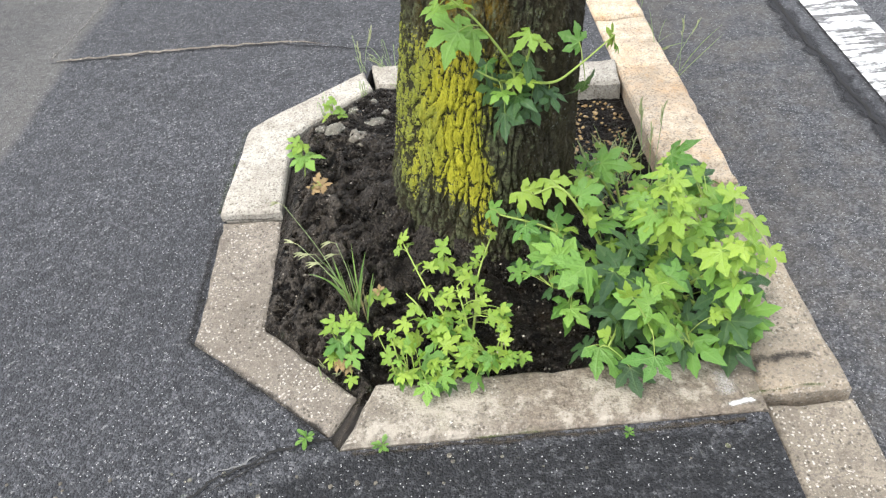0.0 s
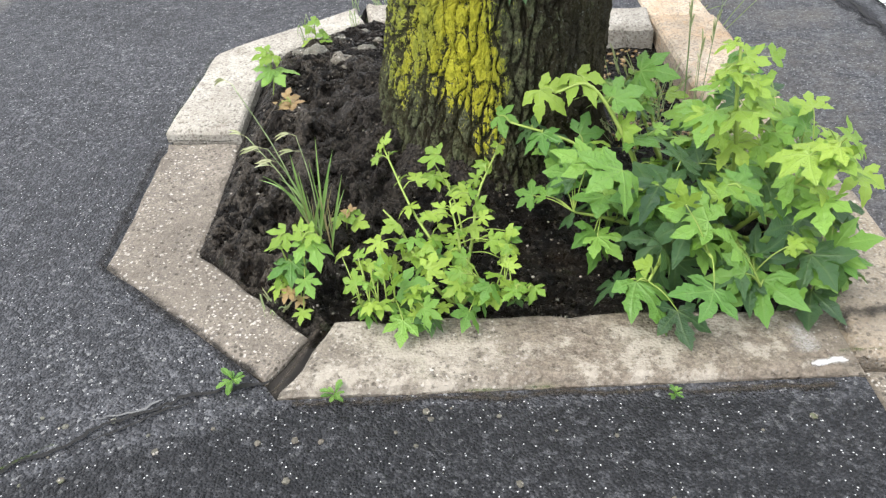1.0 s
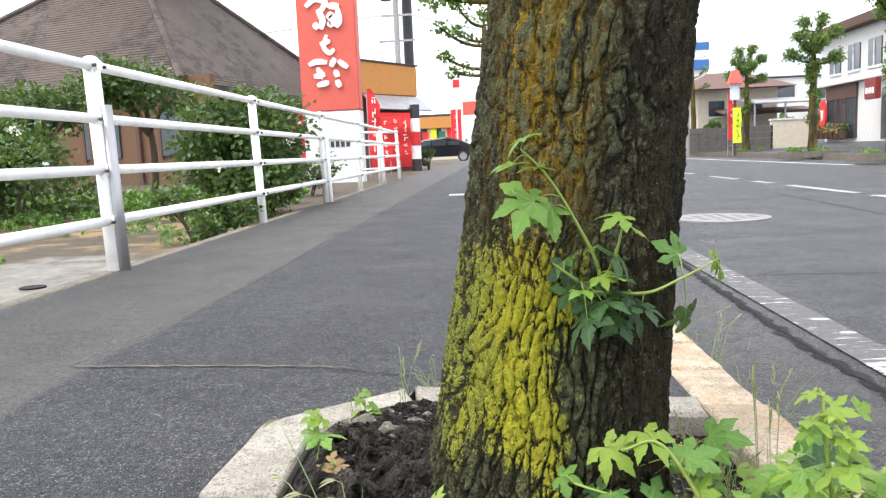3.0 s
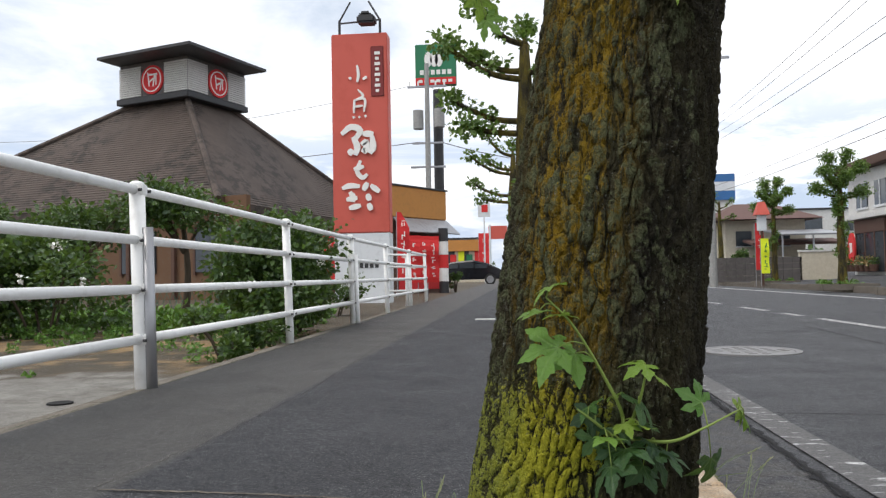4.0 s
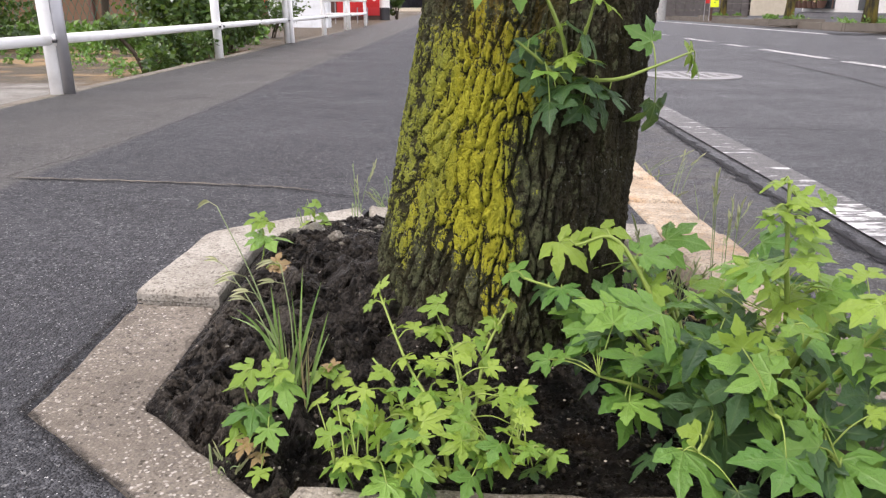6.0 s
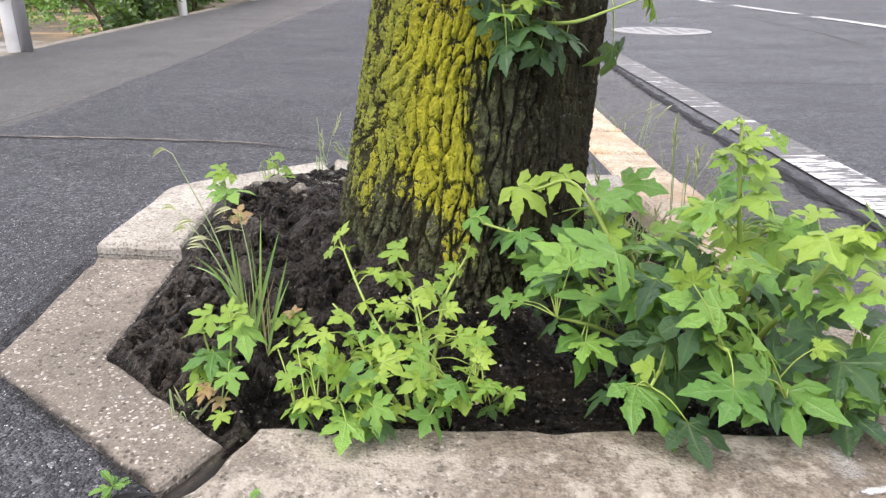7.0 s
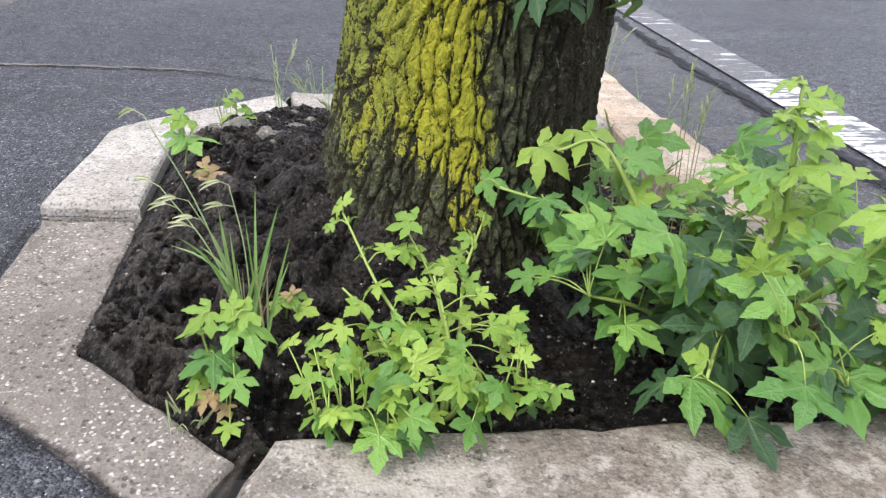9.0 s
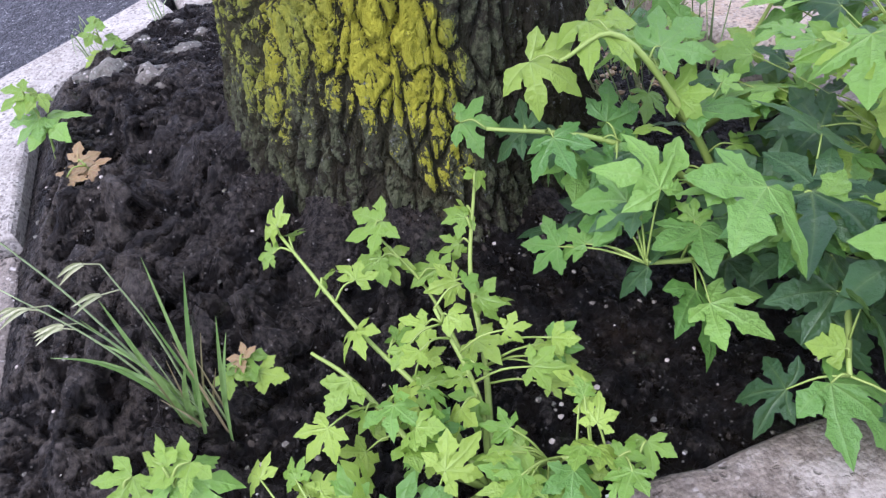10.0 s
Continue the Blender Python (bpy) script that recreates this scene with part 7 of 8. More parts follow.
street_tree((8.0, 10.5, 0.10), 3.6, 0.17, 37, knuckles[::-1], 0.32, 0.065, 380, "pollarded street tree across the road", 14)


def shrub(name, at, size, seed, label, lumps=9, leaf=0.05, count=260, mat=LEAF_SHRUB, stems=5):
    rnd = random.Random(seed)
    root = thing(name, at, label, "shrub")
    sx, sy, sz = size
    bm = bmesh.new()
    crown = bmesh.new()
    for k in range(lumps):
        p = Vector((rnd.uniform(-1, 1) * sx * 0.33, rnd.uniform(-1, 1) * sy * 0.33, sz * rnd.uniform(0.22, 0.74)))
        leaf_cloud(crown, p, min(sx, sy, sz) * rnd.uniform(0.26, 0.40), count, leaf, rnd, 0.9, 0.45)
        if k < stems:
            tube(bm, catmull([(p.x * 0.2, p.y * 0.2, -0.05), (p.x * 0.5, p.y * 0.5, p.z * 0.5), p], 4), 0.014, 6)
    part("branches", bm, STEM_BROWN, root)
    crown_part(crown, mat, root, "foliage")
    return root


def small_tree(at, height, wide, seed, label):
    rnd = random.Random(seed)
    root = thing("garden_tree", at, label, "tree", "garden trees")
    part("trunk", tubed(catmull([(0, 0, -0.1), (0.05, 0.02, height * 0.35), (-0.02, 0, height * 0.75)], 5), [0.06, 0.055, 0.055, 0.05, 0.05, 0.045, 0.045, 0.04, 0.04, 0.035, 0.03], 9), STEM_BROWN, root, smooth=True)
    crown = bmesh.new()
    for k in range(7):
        a = rnd.uniform(0, 6.28)
        tip = Vector((math.cos(a) * wide * 0.34, math.sin(a) * wide * 0.34, height * rnd.uniform(0.70, 0.95)))
        part("limb", tubed([(0, 0, height * 0.5), tip * 0.6 + Vector((0, 0, height * 0.25)), tip], [0.025, 0.018, 0.010], 6), STEM_BROWN, root)
        leaf_cloud(crown, tip, wide * 0.31, 480, 0.075, rnd, 0.75, 0.3)
    crown_part(crown, LEAF_SHRUB, root)
    return root


shrub("shrub", (-2.45, 6.5, -0.04), (1.15, 1.5, 1.38), 51, "dense dark green garden shrub behind the railing", 26, 0.06, 420)
shrub("shrub", (-2.45, 7.1, -0.04), (0.8, 1.2, 1.15), 52, "dense dark green garden shrub with a few pink flowers", 20, 0.06, 360)
shrub("shrub", (-2.15, 4.45, -0.04), (0.75, 0.9, 0.42), 53, "low shrub at the foot of the railing", 8, 0.045, 200)
shrub("shrub", (-5.1, 6.8, -0.04), (1.6, 1.5, 1.25), 54, "garden bush with pale flower heads", 18, 0.07, 380)
shrub("shrub", (-4.0, 9.4, -0.04), (0.7, 0.7, 1.0), 55, "young green shrub in the garden bed", 6, 0.05, 160)
shrub("shrub", (-2.9, 10.8, -0.04), (0.9, 1.4, 0.8), 56, "green hedge shrub beside the railing", 8, 0.06, 200)
shrub("shrub", (-2.35, 26.6, 0.0), (0.42, 0.42, 0.95), 57, "clipped shrub at the shop corner", 6, 0.06, 150)
small_tree((-6.25, 9.6, -0.03), 1.75, 1.5, 61, "small garden tree with a forked trunk and dark crown")
small_tree((-4.85, 9.7, -0.03), 1.95, 1.7, 62, "small garden tree with a dark leafy crown")
small_tree((-8.2, 10.5, -0.03), 1.8, 1.6, 63, "small garden tree with a dark leafy crown")
rnd = random.Random(9)
for x, y, z in ((-2.3, 5.3, 0.5), (-2.0, 6.4, 0.7), (-1.95, 7.2, 0.5), (-2.0, 7.9, 0.6), (-4.6, 6.3, 0.9), (-4.9, 6.2, 0.6), (-4.5, 6.6, 0.55)):
    bm = bmesh.new()
    leaf_cloud(bm, (0, 0, 0), 0.045, 22, 0.035, rnd, 1, 0.4)
    me = bpy.data.meshes.new("flower")
    bm.to_mesh(me)
    bm.free()
    me.materials.append(LETTER_WHITE)
    ob = new("flower", me)
    ob.location = (x + 0.1, y - 0.25, z)
    tagged(ob, "pale flower head on a garden bush", "flower", "flowers on the bushes")

for k, (y, h) in enumerate(((5.2, 0.06), (5.9, 0.09), (6.6, 0.13), (7.4, 0.19), (8.1, 0.23), (8.8, 0.25))):
    row = thing("crop_row", (-4.9, y, -0.035), "row of leafy vegetables in the garden bed", "vegetables", "vegetable rows")
    bm = bmesh.new()
    rnd = random.Random(100 + k)
    for j in range(26 if k > 1 else 14):
        x = -3.0 + 5.4 * (j + rnd.random() * 0.5) / (26 if k > 1 else 14)
        leaf_cloud(bm, (x, rnd.uniform(-0.12, 0.12), h * 0.5), h * 0.9, 70, h * 0.36, rnd, 0.7, 0.2)
    crown_part(bm, LEAF_CROP, row, "leaves")

# low weeds on the bare ground of the lot
rnd = random.Random(64)
bm = bmesh.new()
for k in range(230):
    x, y = rnd.uniform(-6.5, -1.92), rnd.uniform(3.4, 7.0)
    if noise.noise(Vector((x * 1.1, y * 1.1, 2))) + 0.35 * (y - 4.6) < 0.0 and x < -2.05:
        continue
    h = rnd.uniform(0.02, 0.075)
    leaf_cloud(bm, (x, y, h * 0.5 - 0.04), h, 16, 0.03, rnd, 0.7, 0.2)
me = bpy.data.meshes.new("lot_weeds")
bm.to_mesh(me)
bm.free()
me.materials.append(LEAF_CROP)
tagged(new("lot_weeds", me), "low green weeds on the bare lot", "weeds", kind="stuff")

# low net fence behind the garden
net = thing("net_fence", (-6.0, 10.2, -0.04), "low dark green mesh fence behind the vegetable bed", "fence")
for k in range(6):
    part("post", tubed([(-4 + 1.4 * k, 0, -0.1), (-4 + 1.4 * k, 0, 0.55)], 0.02, 8), NET_GREEN, net)
bm = bmesh.new()
for k in range(70):
    tube(bm, [(-4 + 0.1 * k, 0, 0.02), (-4 + 0.1 * (k + 1), 0, 0.28), (-4 + 0.1 * k, 0, 0.53)], 0.004, 4)
    tube(bm, [(-4 + 0.1 * (k + 1), 0, 0.02), (-4 + 0.1 * k, 0, 0.28), (-4 + 0.1 * (k + 1), 0, 0.53)], 0.004, 4)
tagged(part("mesh", bm, NET_GREEN, net), kind="stuff")


# ---- restaurant with the tiled roof ----
diner = thing("restaurant", (-12, 27, 0), "brown tiled hip-roofed restaurant with a square roof turret", "building")
o = Vector((-12, 27, 0))
EAVES = [Vector(p) - o for p in ((-8.82, 20.9, 2.9), (-6.0, 35.5, 2.9), (-21.4, 40.5, 2.9), (-24.6, 25.9, 2.9))]
CROWN = [Vector(p) - o for p in ((-11.68, 25.27, 7.0), (-10.91, 27.48, 7.0), (-13.27, 28.30, 7.0), (-14.04, 26.08, 7.0))]
roof = part("roof_deck", bmesh.new(), ROOF_TILE, diner)
bm = bmesh.new()
e = [bm.verts.new(p) for p in EAVES]
c = [bm.verts.new(p) for p in CROWN]
u = [bm.verts.new(p - Vector((0, 0, 0.22))) for p in EAVES]
for i in range(4):
    j = (i + 1) % 4
    bm.faces.new((e[i], e[j], c[j], c[i]))
    bm.faces.new((u[i], u[j], e[j], e[i]))
bm.faces.new(c)
bm.faces.new(u)
bm.to_mesh(roof.data)
bm.free()
# courses of tiles: one stepped strip for each row, on the two sides that face the street
for side in (0, 3):
    a0, a1, b0, b1 = EAVES[side], EAVES[(side + 1) % 4], CROWN[side], CROWN[(side + 1) % 4]
    normal = (a1 - a0).cross(b0 - a0).normalized()
    if normal.z < 0:
        normal = -normal
    n = 46
    for k in range(n):
        t0, t1 = k / n, (k + 1.05) / n
        p = [a0.lerp(b0, t0), a1.lerp(b1, t0), a1.lerp(b1, min(t1, 1)), a0.lerp(b0, min(t1, 1))]
        bm = bmesh.new()
        low = [bm.verts.new(q + normal * h) for q, h in zip(p, (0.026, 0.026, 0.010, 0.010))]
        und = [bm.verts.new(q + normal * 0.004) for q in p]
        bm.faces.new(low)
        bm.faces.new((und[0], und[1], low[1], low[0]))
        part("tile_course", bm, ROOF_TILE, diner)
for i in range(4):
    part("hip_ridge", tubed([EAVES[i] + Vector((0, 0, 0.05)), CROWN[i] + Vector((0, 0, 0.05))], 0.11, 8), ROOF_TILE, diner)
for side in (0, 3):
    a, b = EAVES[side], EAVES[(side + 1) % 4]
    inward = (CROWN[side] - a) * 0.16
    inward.z = 0
    p, q = a + inward, b + inward * 0.5
    d = (q - p)
    turn = math.degrees(math.atan2(d.y, d.x))
    m = pose(p.x, p.y, -0.1, 0, 0, turn)
    part("wall", boxed(0, 0, 0, d.length, 0.2, 3.15, 0, m), BROWN_WALL, diner)
    for k in range(5):
        x = d.length * (0.12 + 0.19 * k)
        win = part("window", boxed(x, -0.06, 0.9, x + d.length * 0.09, 0.02, 2.2, 0.01, m), GLASS, diner)
        part("frame", boxed(x - 0.06, -0.08, 0.82, x + 0.02, -0.02, 2.28, 0, m), DARK_WOOD, win)
    for k in range(9):
        x = d.length * k / 8.5
        part("wall_post", boxed(x, -0.12, 0, x + 0.14, 0.0, 3.15, 0.01, m), DARK_WOOD, diner)
tm = pose(0.54, -2.18, 7.14, 0, 0, 71)
turret = part("turret", boxed(0, 0, 0, 3.06, 3.19, 1.30, 0, tm), WALL_GREY, diner, "square roof turret clad in pale slats")
part("turret_base", boxed(-0.10, -0.10, -0.16, 3.16, 3.29, 0.06, 0.02, tm), DARK_METAL, diner)
for k in range(14):
    z = 0.10 + 0.078 * k
    for x0, x1 in ((0.0, 0.98), (2.08, 3.06)):
        part("slat", boxed(x0, -0.05, z, x1, -0.005, z + 0.055, 0, tm), WALL_WHITE, turret)
    for y0, y1 in ((0.0, 1.04), (2.15, 3.19)):
        part("slat", boxed(-0.05, y0, z, -0.005, y1, z + 0.055, 0, tm), WALL_WHITE, turret)
for m in (tm @ pose(1.53, -0.03, 0.62, 90, 0, 0), tm @ pose(-0.03, 1.60, 0.62, 90, 0, -90)):
    bm = bmesh.new()
    bmesh.ops.create_cone(bm, cap_ends=True, segments=32, radius1=0.52, radius2=0.52, depth=0.06, matrix=m)
    disc = part("round_sign", bm, FLAG_RED, turret, "round red sign with a white mark")
    bm = bmesh.new()
    for r0, r1 in ((0.40, 0.44),):
        for k in range(32):
            a, b = 2 * math.pi * k / 32, 2 * math.pi * (k + 1) / 32
            box(bm, -0.045, -0.02, 0, 0.045, 0.02, 0.012, 0, m @ pose(math.cos(a) * 0.42, math.sin(a) * 0.42, 0.03, 0, 0, math.degrees(a) + 90))
    for x, y, w2, h2, r in ((-0.15, 0.02, 0.05, 0.5, 8), (0.05, 0.18, 0.42, 0.06, 0), (0.1, -0.05, 0.06, 0.4, -12), (-0.02, -0.02, 0.2, 0.06, 30), (0.2, 0.0, 0.05, 0.4, 0)):
        box(bm, -w2 / 2, -h2 / 2, 0, w2 / 2, h2 / 2, 0.012, 0, m @ pose(x, y, 0.03, 0, 0, r))
    part("mark", bm, LETTER_WHITE, disc)
bm = bmesh.new()
ring = [tm @ Vector(p) for p in ((-1.0, -1.0, 1.30), (3.12, -1.0, 1.30), (3.12, 3.25, 1.30), (-1.0, 3.25, 1.30))]
rim = [p + Vector((0, 0, 0.10)) for p in ring]
peak = tm @ Vector((1.0, 1.1, 1.52))
lo = [bm.verts.new(p) for p in ring]
hi = [bm.verts.new(p) for p in rim]
tip = bm.verts.new(peak)
bm.faces.new(lo)
for i in range(4):
    j = (i + 1) % 4
    bm.faces.new((lo[i], lo[j], hi[j], hi[i]))
    bm.faces.new((hi[i], hi[j], tip))
part("turret_roof", bm, DARK_METAL, diner)


# ---- tall red sign ----
def stroke(bm, points, width, depth, m):
    """A brush stroke: thick in the middle, thin at its ends."""
    line = catmull([(x, 0, z) for x, z in points], 5)
    n = len(line)
    front, back = [], []
    for i, p in enumerate(line):
        d = (line[min(i + 1, n - 1)] - line[max(i - 1, 0)]).normalized()
        s = Vector((-d.z, 0, d.x)) * width * (0.35 + 0.65 * math.sin(math.pi * (0.12 + 0.76 * i / (n - 1))))
        front.append([bm.verts.new(m @ (p + s + Vector((0, -depth, 0)))), bm.verts.new(m @ (p - s + Vector((0, -depth, 0))))])
        back.append([bm.verts.new(m @ (p + s)), bm.verts.new(m @ (p - s))])
    for i in range(n - 1):
        bm.faces.new((front[i][0], front[i + 1][0], front[i + 1][1], front[i][1]))
        for k in (0, 1):
            bm.faces.new((front[i][k], front[i + 1][k], back[i + 1][k], back[i][k]))
    return bm


sign = thing("pillar_sign", (-3.64, 16.5, -0.05), "tall red pillar sign with white brushwork on a white base", "sign")
part("panel", boxed(-0.66, 0, 1.63, 0.655, 0.42, 6.27, 0.02), SIGN_RED, sign)
part("base", boxed(-0.65, 0.01, -0.2, 0.66, 0.41, 1.625, 0.02), SIGN_WHITE, sign, "white lower panel with grey bars")
part("plaque", boxed(0.27, -0.02, 4.78, 0.57, 0.0, 5.95, 0.01), SIGN_DARK_RED, sign, "narrow dark red plaque with white bars")
marks = [
    [[(-0.03, 5.52), (0.0, 5.30), (-0.03, 5.12)], [(-0.22, 5.20), (-0.17, 5.24)], [(0.10, 5.18), (0.20, 5.24)]],
    [[(-0.02, 4.95), (0.10, 4.80), (-0.06, 4.72)], [(-0.10, 4.72), (-0.12, 4.40)], [(-0.10, 4.70), (0.14, 4.72), (0.12, 4.42)], [(-0.08, 4.55), (0.10, 4.57)], [(-0.14, 4.32), (-0.10, 4.28)], [(0.0, 4.32), (0.03, 4.28)], [(0.14, 4.34), (0.18, 4.30)]],
    [[(-0.42, 3.92), (-0.2, 4.08), (0.02, 4.0), (-0.1, 3.78)], [(-0.15, 3.85), (-0.05, 3.62), (-0.10, 3.42)], [(0.08, 3.92), (0.34, 3.90)], [(0.30, 3.86), (0.32, 3.60), (0.24, 3.45)], [(0.05, 3.66), (0.16, 3.72), (0.15, 3.52), (0.06, 3.55)], [(-0.25, 3.55), (-0.15, 3.44)]],
    [[(0.02, 3.30), (-0.06, 3.05), (0.06, 2.90), (0.18, 2.98)], [(-0.14, 3.10), (0.10, 3.16)]],
    [[(-0.42, 2.66), (-0.24, 2.72), (0.0, 2.70)], [(-0.24, 2.58), (-0.16, 2.46), (-0.17, 2.34)], [(-0.32, 2.40), (-0.06, 2.44)], [(-0.26, 2.20), (0.02, 2.26)], [(0.18, 2.78), (0.08, 2.60)], [(0.25, 2.72), (0.46, 2.56)], [(0.18, 2.52), (0.22, 2.36)], [(0.2, 2.30), (0.26, 2.14)]],
]
widths = [0.035, 0.028, 0.075, 0.055, 0.065]
for strokes, width in zip(marks, widths):
    for k, s in enumerate(strokes):
        bm = stroke(bmesh.new(), s if len(s) > 2 else [s[0], ((s[0][0] + s[1][0]) / 2, (s[0][1] + s[1][1]) / 2), s[1]], width, 0.035 + 0.005 * k, pose(-0.02, -0.005, 0))
        part("raised_mark", bm, LETTER_WHITE, sign, "raised white brush mark")
for k in range(8):
    z = 5.82 - 0.125 * k
    part("plaque_bar", boxed(0.36 + 0.02 * (k % 2), -0.03, z - 0.07, 0.46 + 0.03 * ((k + 1) % 2), -0.015, z), LETTER_WHITE, sign)
for k in range(6):
    part("base_bar", boxed(-0.3 + 0.12 * k, -0.005, 0.82, -0.22 + 0.12 * k, 0.012, 0.95 + 0.05 * (k % 2)), DARK_METAL, sign)
for x in (-0.48, 0.48):
    part("bracket_post", tubed([(x, 0.1, 6.25), (x, 0.1, 6.62)], 0.03, 8), DARK_METAL, sign)
    part("bracket_stay", tubed([(x, 0.1, 6.60), (x * 0.45, 0.1, 7.05)], 0.022, 8), DARK_METAL, sign)
part("bracket_bar", tubed([(-0.48, 0.1, 6.55), (0.48, 0.1, 6.60)], 0.022, 8), DARK_METAL, sign)
lamp = part("spotlight", boxed(-0.02, -0.18, 6.47, 0.40, 0.18, 6.66, 0.04), DARK_METAL, sign)
part("lamp_hood", boxed(0.03, -0.14, 6.64, 0.30, 0.16, 6.76, 0.05), DARK_METAL, lamp)


# ---- orange shop, banners, pole sign and parked car ----
shop = thing("orange_shop", (-4.6, 26.5, 0), "low shop with an orange fascia and grey awning", "building")
front = pose(0.26, -1.5, 0, 0, 0, 59)
part("wall", boxed(0, 0, -0.2, 3.0, 1.0, 2.61, 0, front), DARK_WOOD, shop)
part("fascia", boxed(-0.05, -0.05, 2.62, 3.05, 1.0, 3.68, 0.02, front), ORANGE, shop)
part("coping", boxed(-0.1, -0.1, 3.68, 3.1, 1.0, 3.74, 0.01, front), DARK_METAL, shop)
for k in range(16):
    part("awning_slat", boxed(0.19 * k - 0.02, -0.80, -0.02, 0.19 * k + 0.165, 0.0, 0.02, 0, front @ pose(0, -0.06, 2.58, 40, 0, 0)), STEEL, shop)
part("shopfront", boxed(0.3, -0.03, 0.1, 2.6, 0.02, 2.0, 0, front), FLAG_RED, shop, "red printed shopfront panel")
for k in range(5):
    part("panel_bar", boxed(0.5 + 0.42 * k, -0.045, 1.35 + 0.1 * (k % 2), 0.60 + 0.42 * k, -0.032, 1.75, 0, front), LETTER_WHITE, shop)
pillar = thing("striped_pillar", (-2.72, 26.2, 0), "red and white banded pillar at the shop corner", "pillar")
for k, mat in enumerate((DARK_METAL, LETTER_WHITE, FLAG_RED, LETTER_WHITE, DARK_METAL)):
    bm = tubed([(0, 0, -0.1 + 0.47 * k), (0, 0, 0.36 + 0.47 * k)], 0.17, 16)
    part("band", bm, mat, pillar)


def banner(at, height, width, mat, label, turn=0, slant=0.0):
    root = thing("banner_flag", at, label, "flag", "upright banner flags", turn=turn)
    part("pole", tubed([(0, 0, -0.1), (0, 0, height)], 0.014, 8), STEEL, root)
    n = 12
    verts, faces = [], []
    for k in range(n + 1):
        z = height * (1 - 0.78 * k / n)
        for x in (0, width * (0.35 + 0.65 * min(1, k / 3)) if slant else width):
            verts.append((x, 0.04 * math.sin(k * 0.9 + x * 3) * (x > 0), z))
    faces = [(2 * k, 2 * k + 1, 2 * k + 3, 2 * k + 2) for k in range(n)]
    cloth = mesh_object("cloth", verts, faces, mat, root)
    solid = cloth.modifiers.new("thickness", "SOLIDIFY")
    solid.thickness = 0.006
    rnd = random.Random(int(at[0] * 100))
    z = height * 0.90
    while z > height * 0.34:
        h = height * rnd.uniform(0.05, 0.085)
        bm = bmesh.new()
        for _ in range(3):
            x0, z0 = width * rnd.uniform(0.30, 0.5), z - h * rnd.random()
            if rnd.random() < 0.5:
                box(bm, x0, -0.075, z0 - 0.025, x0 + width * rnd.uniform(0.15, 0.32), -0.060, z0)
            else:
                box(bm, x0 + width * 0.1, -0.075, z0 - h * 0.8, x0 + width * 0.1 + 0.028, -0.060, z0)
        part("print_bar", bm, GREEN_TEXT if mat == YELLOW else LETTER_WHITE, cloth)
        z -= h + height * 0.055
    return root


banner((-3.42, 20.2, 0.0), 2.35, 0.36, FLAG_RED, "red banner flag with white print by the shop", 0, 1)
for k in range(3):
    banner((-3.20 + 0.24 * k, 20.8 + 0.3 * k, 0.0), 1.72, 0.34, FLAG_RED, "red banner flag with white print by the shop")
banner((-5.35, 19.5, 0.0), 1.75, 0.42, FLAG_RED, "red banner flag behind the hedge")
banner((8.62, 28.0, 0.08), 1.62, 0.30, YELLOW, "bright yellow banner flag beside a street tree")
banner((8.5, 28.2, 0.08), 2.2, 0.30, FLAG_RED, "red banner flag beside a street tree")
lantern = thing("lantern_sign", (8.72, 28.1, 0.08), "small roofed signboard on a post across the road", "sign")
part("post", tubed([(0, 0, -0.1), (0, 0, 2.3)], 0.04, 8), DARK_WOOD, lantern)
part("board", boxed(-0.16, -0.05, 1.9, 0.16, 0.05, 2.5, 0.01), SIGN_WHITE, lantern)
bm = prism(bmesh.new(), [(-0.25, -0.2), (0.25, -0.2), (0.25, 0.2), (-0.25, 0.2)], 2.48, 2.54)
for v in bm.verts:
    if v.co.z > 2.5:
        v.co = Vector((v.co.x * 0.45, v.co.y * 0.3, 2.95))
part("roof", bm, SIGN_RED, lantern)

pole_sign = thing("pole_sign", (-3.75, 35.0, 0), "square green pole sign with a white emblem and red strip", "sign")
part("column", tubed([(0.02, 0, -0.2), (0.02, 0, 9.3)], 0.23, 16), DARK_METAL, pole_sign)
board = part("board", boxed(-1.0, -0.2, 9.50, 0.92, 0.2, 11.45, 0.03), SIGN_GREEN, pole_sign)
part("strip", boxed(-0.98, -0.22, 9.52, 0.90, -0.195, 9.86), FLAG_RED, board)
for k in range(6):
    part("print_bar", boxed(-0.78 + 0.26 * k, -0.225, 10.0, -0.60 + 0.26 * k, -0.203, 10.22), LETTER_WHITE, board)
    part("print_bar", boxed(-0.85 + 0.28 * k, -0.235, 9.62, -0.66 + 0.28 * k, -0.221, 9.76), LETTER_WHITE, board)
bm = bmesh.new()
for x, t in ((-0.38, 28), (-0.10, -28), (0.12, 20)):
    bmesh.ops.create_cone(bm, cap_ends=True, segments=20, radius1=0.24, radius2=0.24, depth=0.03, matrix=pose(x, -0.215, 10.72, 90, 0, 0) @ Matrix.Diagonal((0.75, 1.5, 1, 1)))
part("emblem", bm, LETTER_WHITE, board)
upole = thing("utility_pole", (-4.12, 34.0, 0), "grey concrete utility pole with transformers and cross-arms", "utility pole", "utility poles")
part("pole", tubed([(0, 0, -0.2), (0, 0, 10.3)], [0.16, 0.10], 12), POLE_GREY, upole)
for z, w2 in ((9.2, 0.9), (6.6, 0.7), (5.5, 0.8)):
    part("cross_arm", boxed(-w2, -0.05, z, w2, 0.05, z + 0.09, 0.01), STEEL, upole)
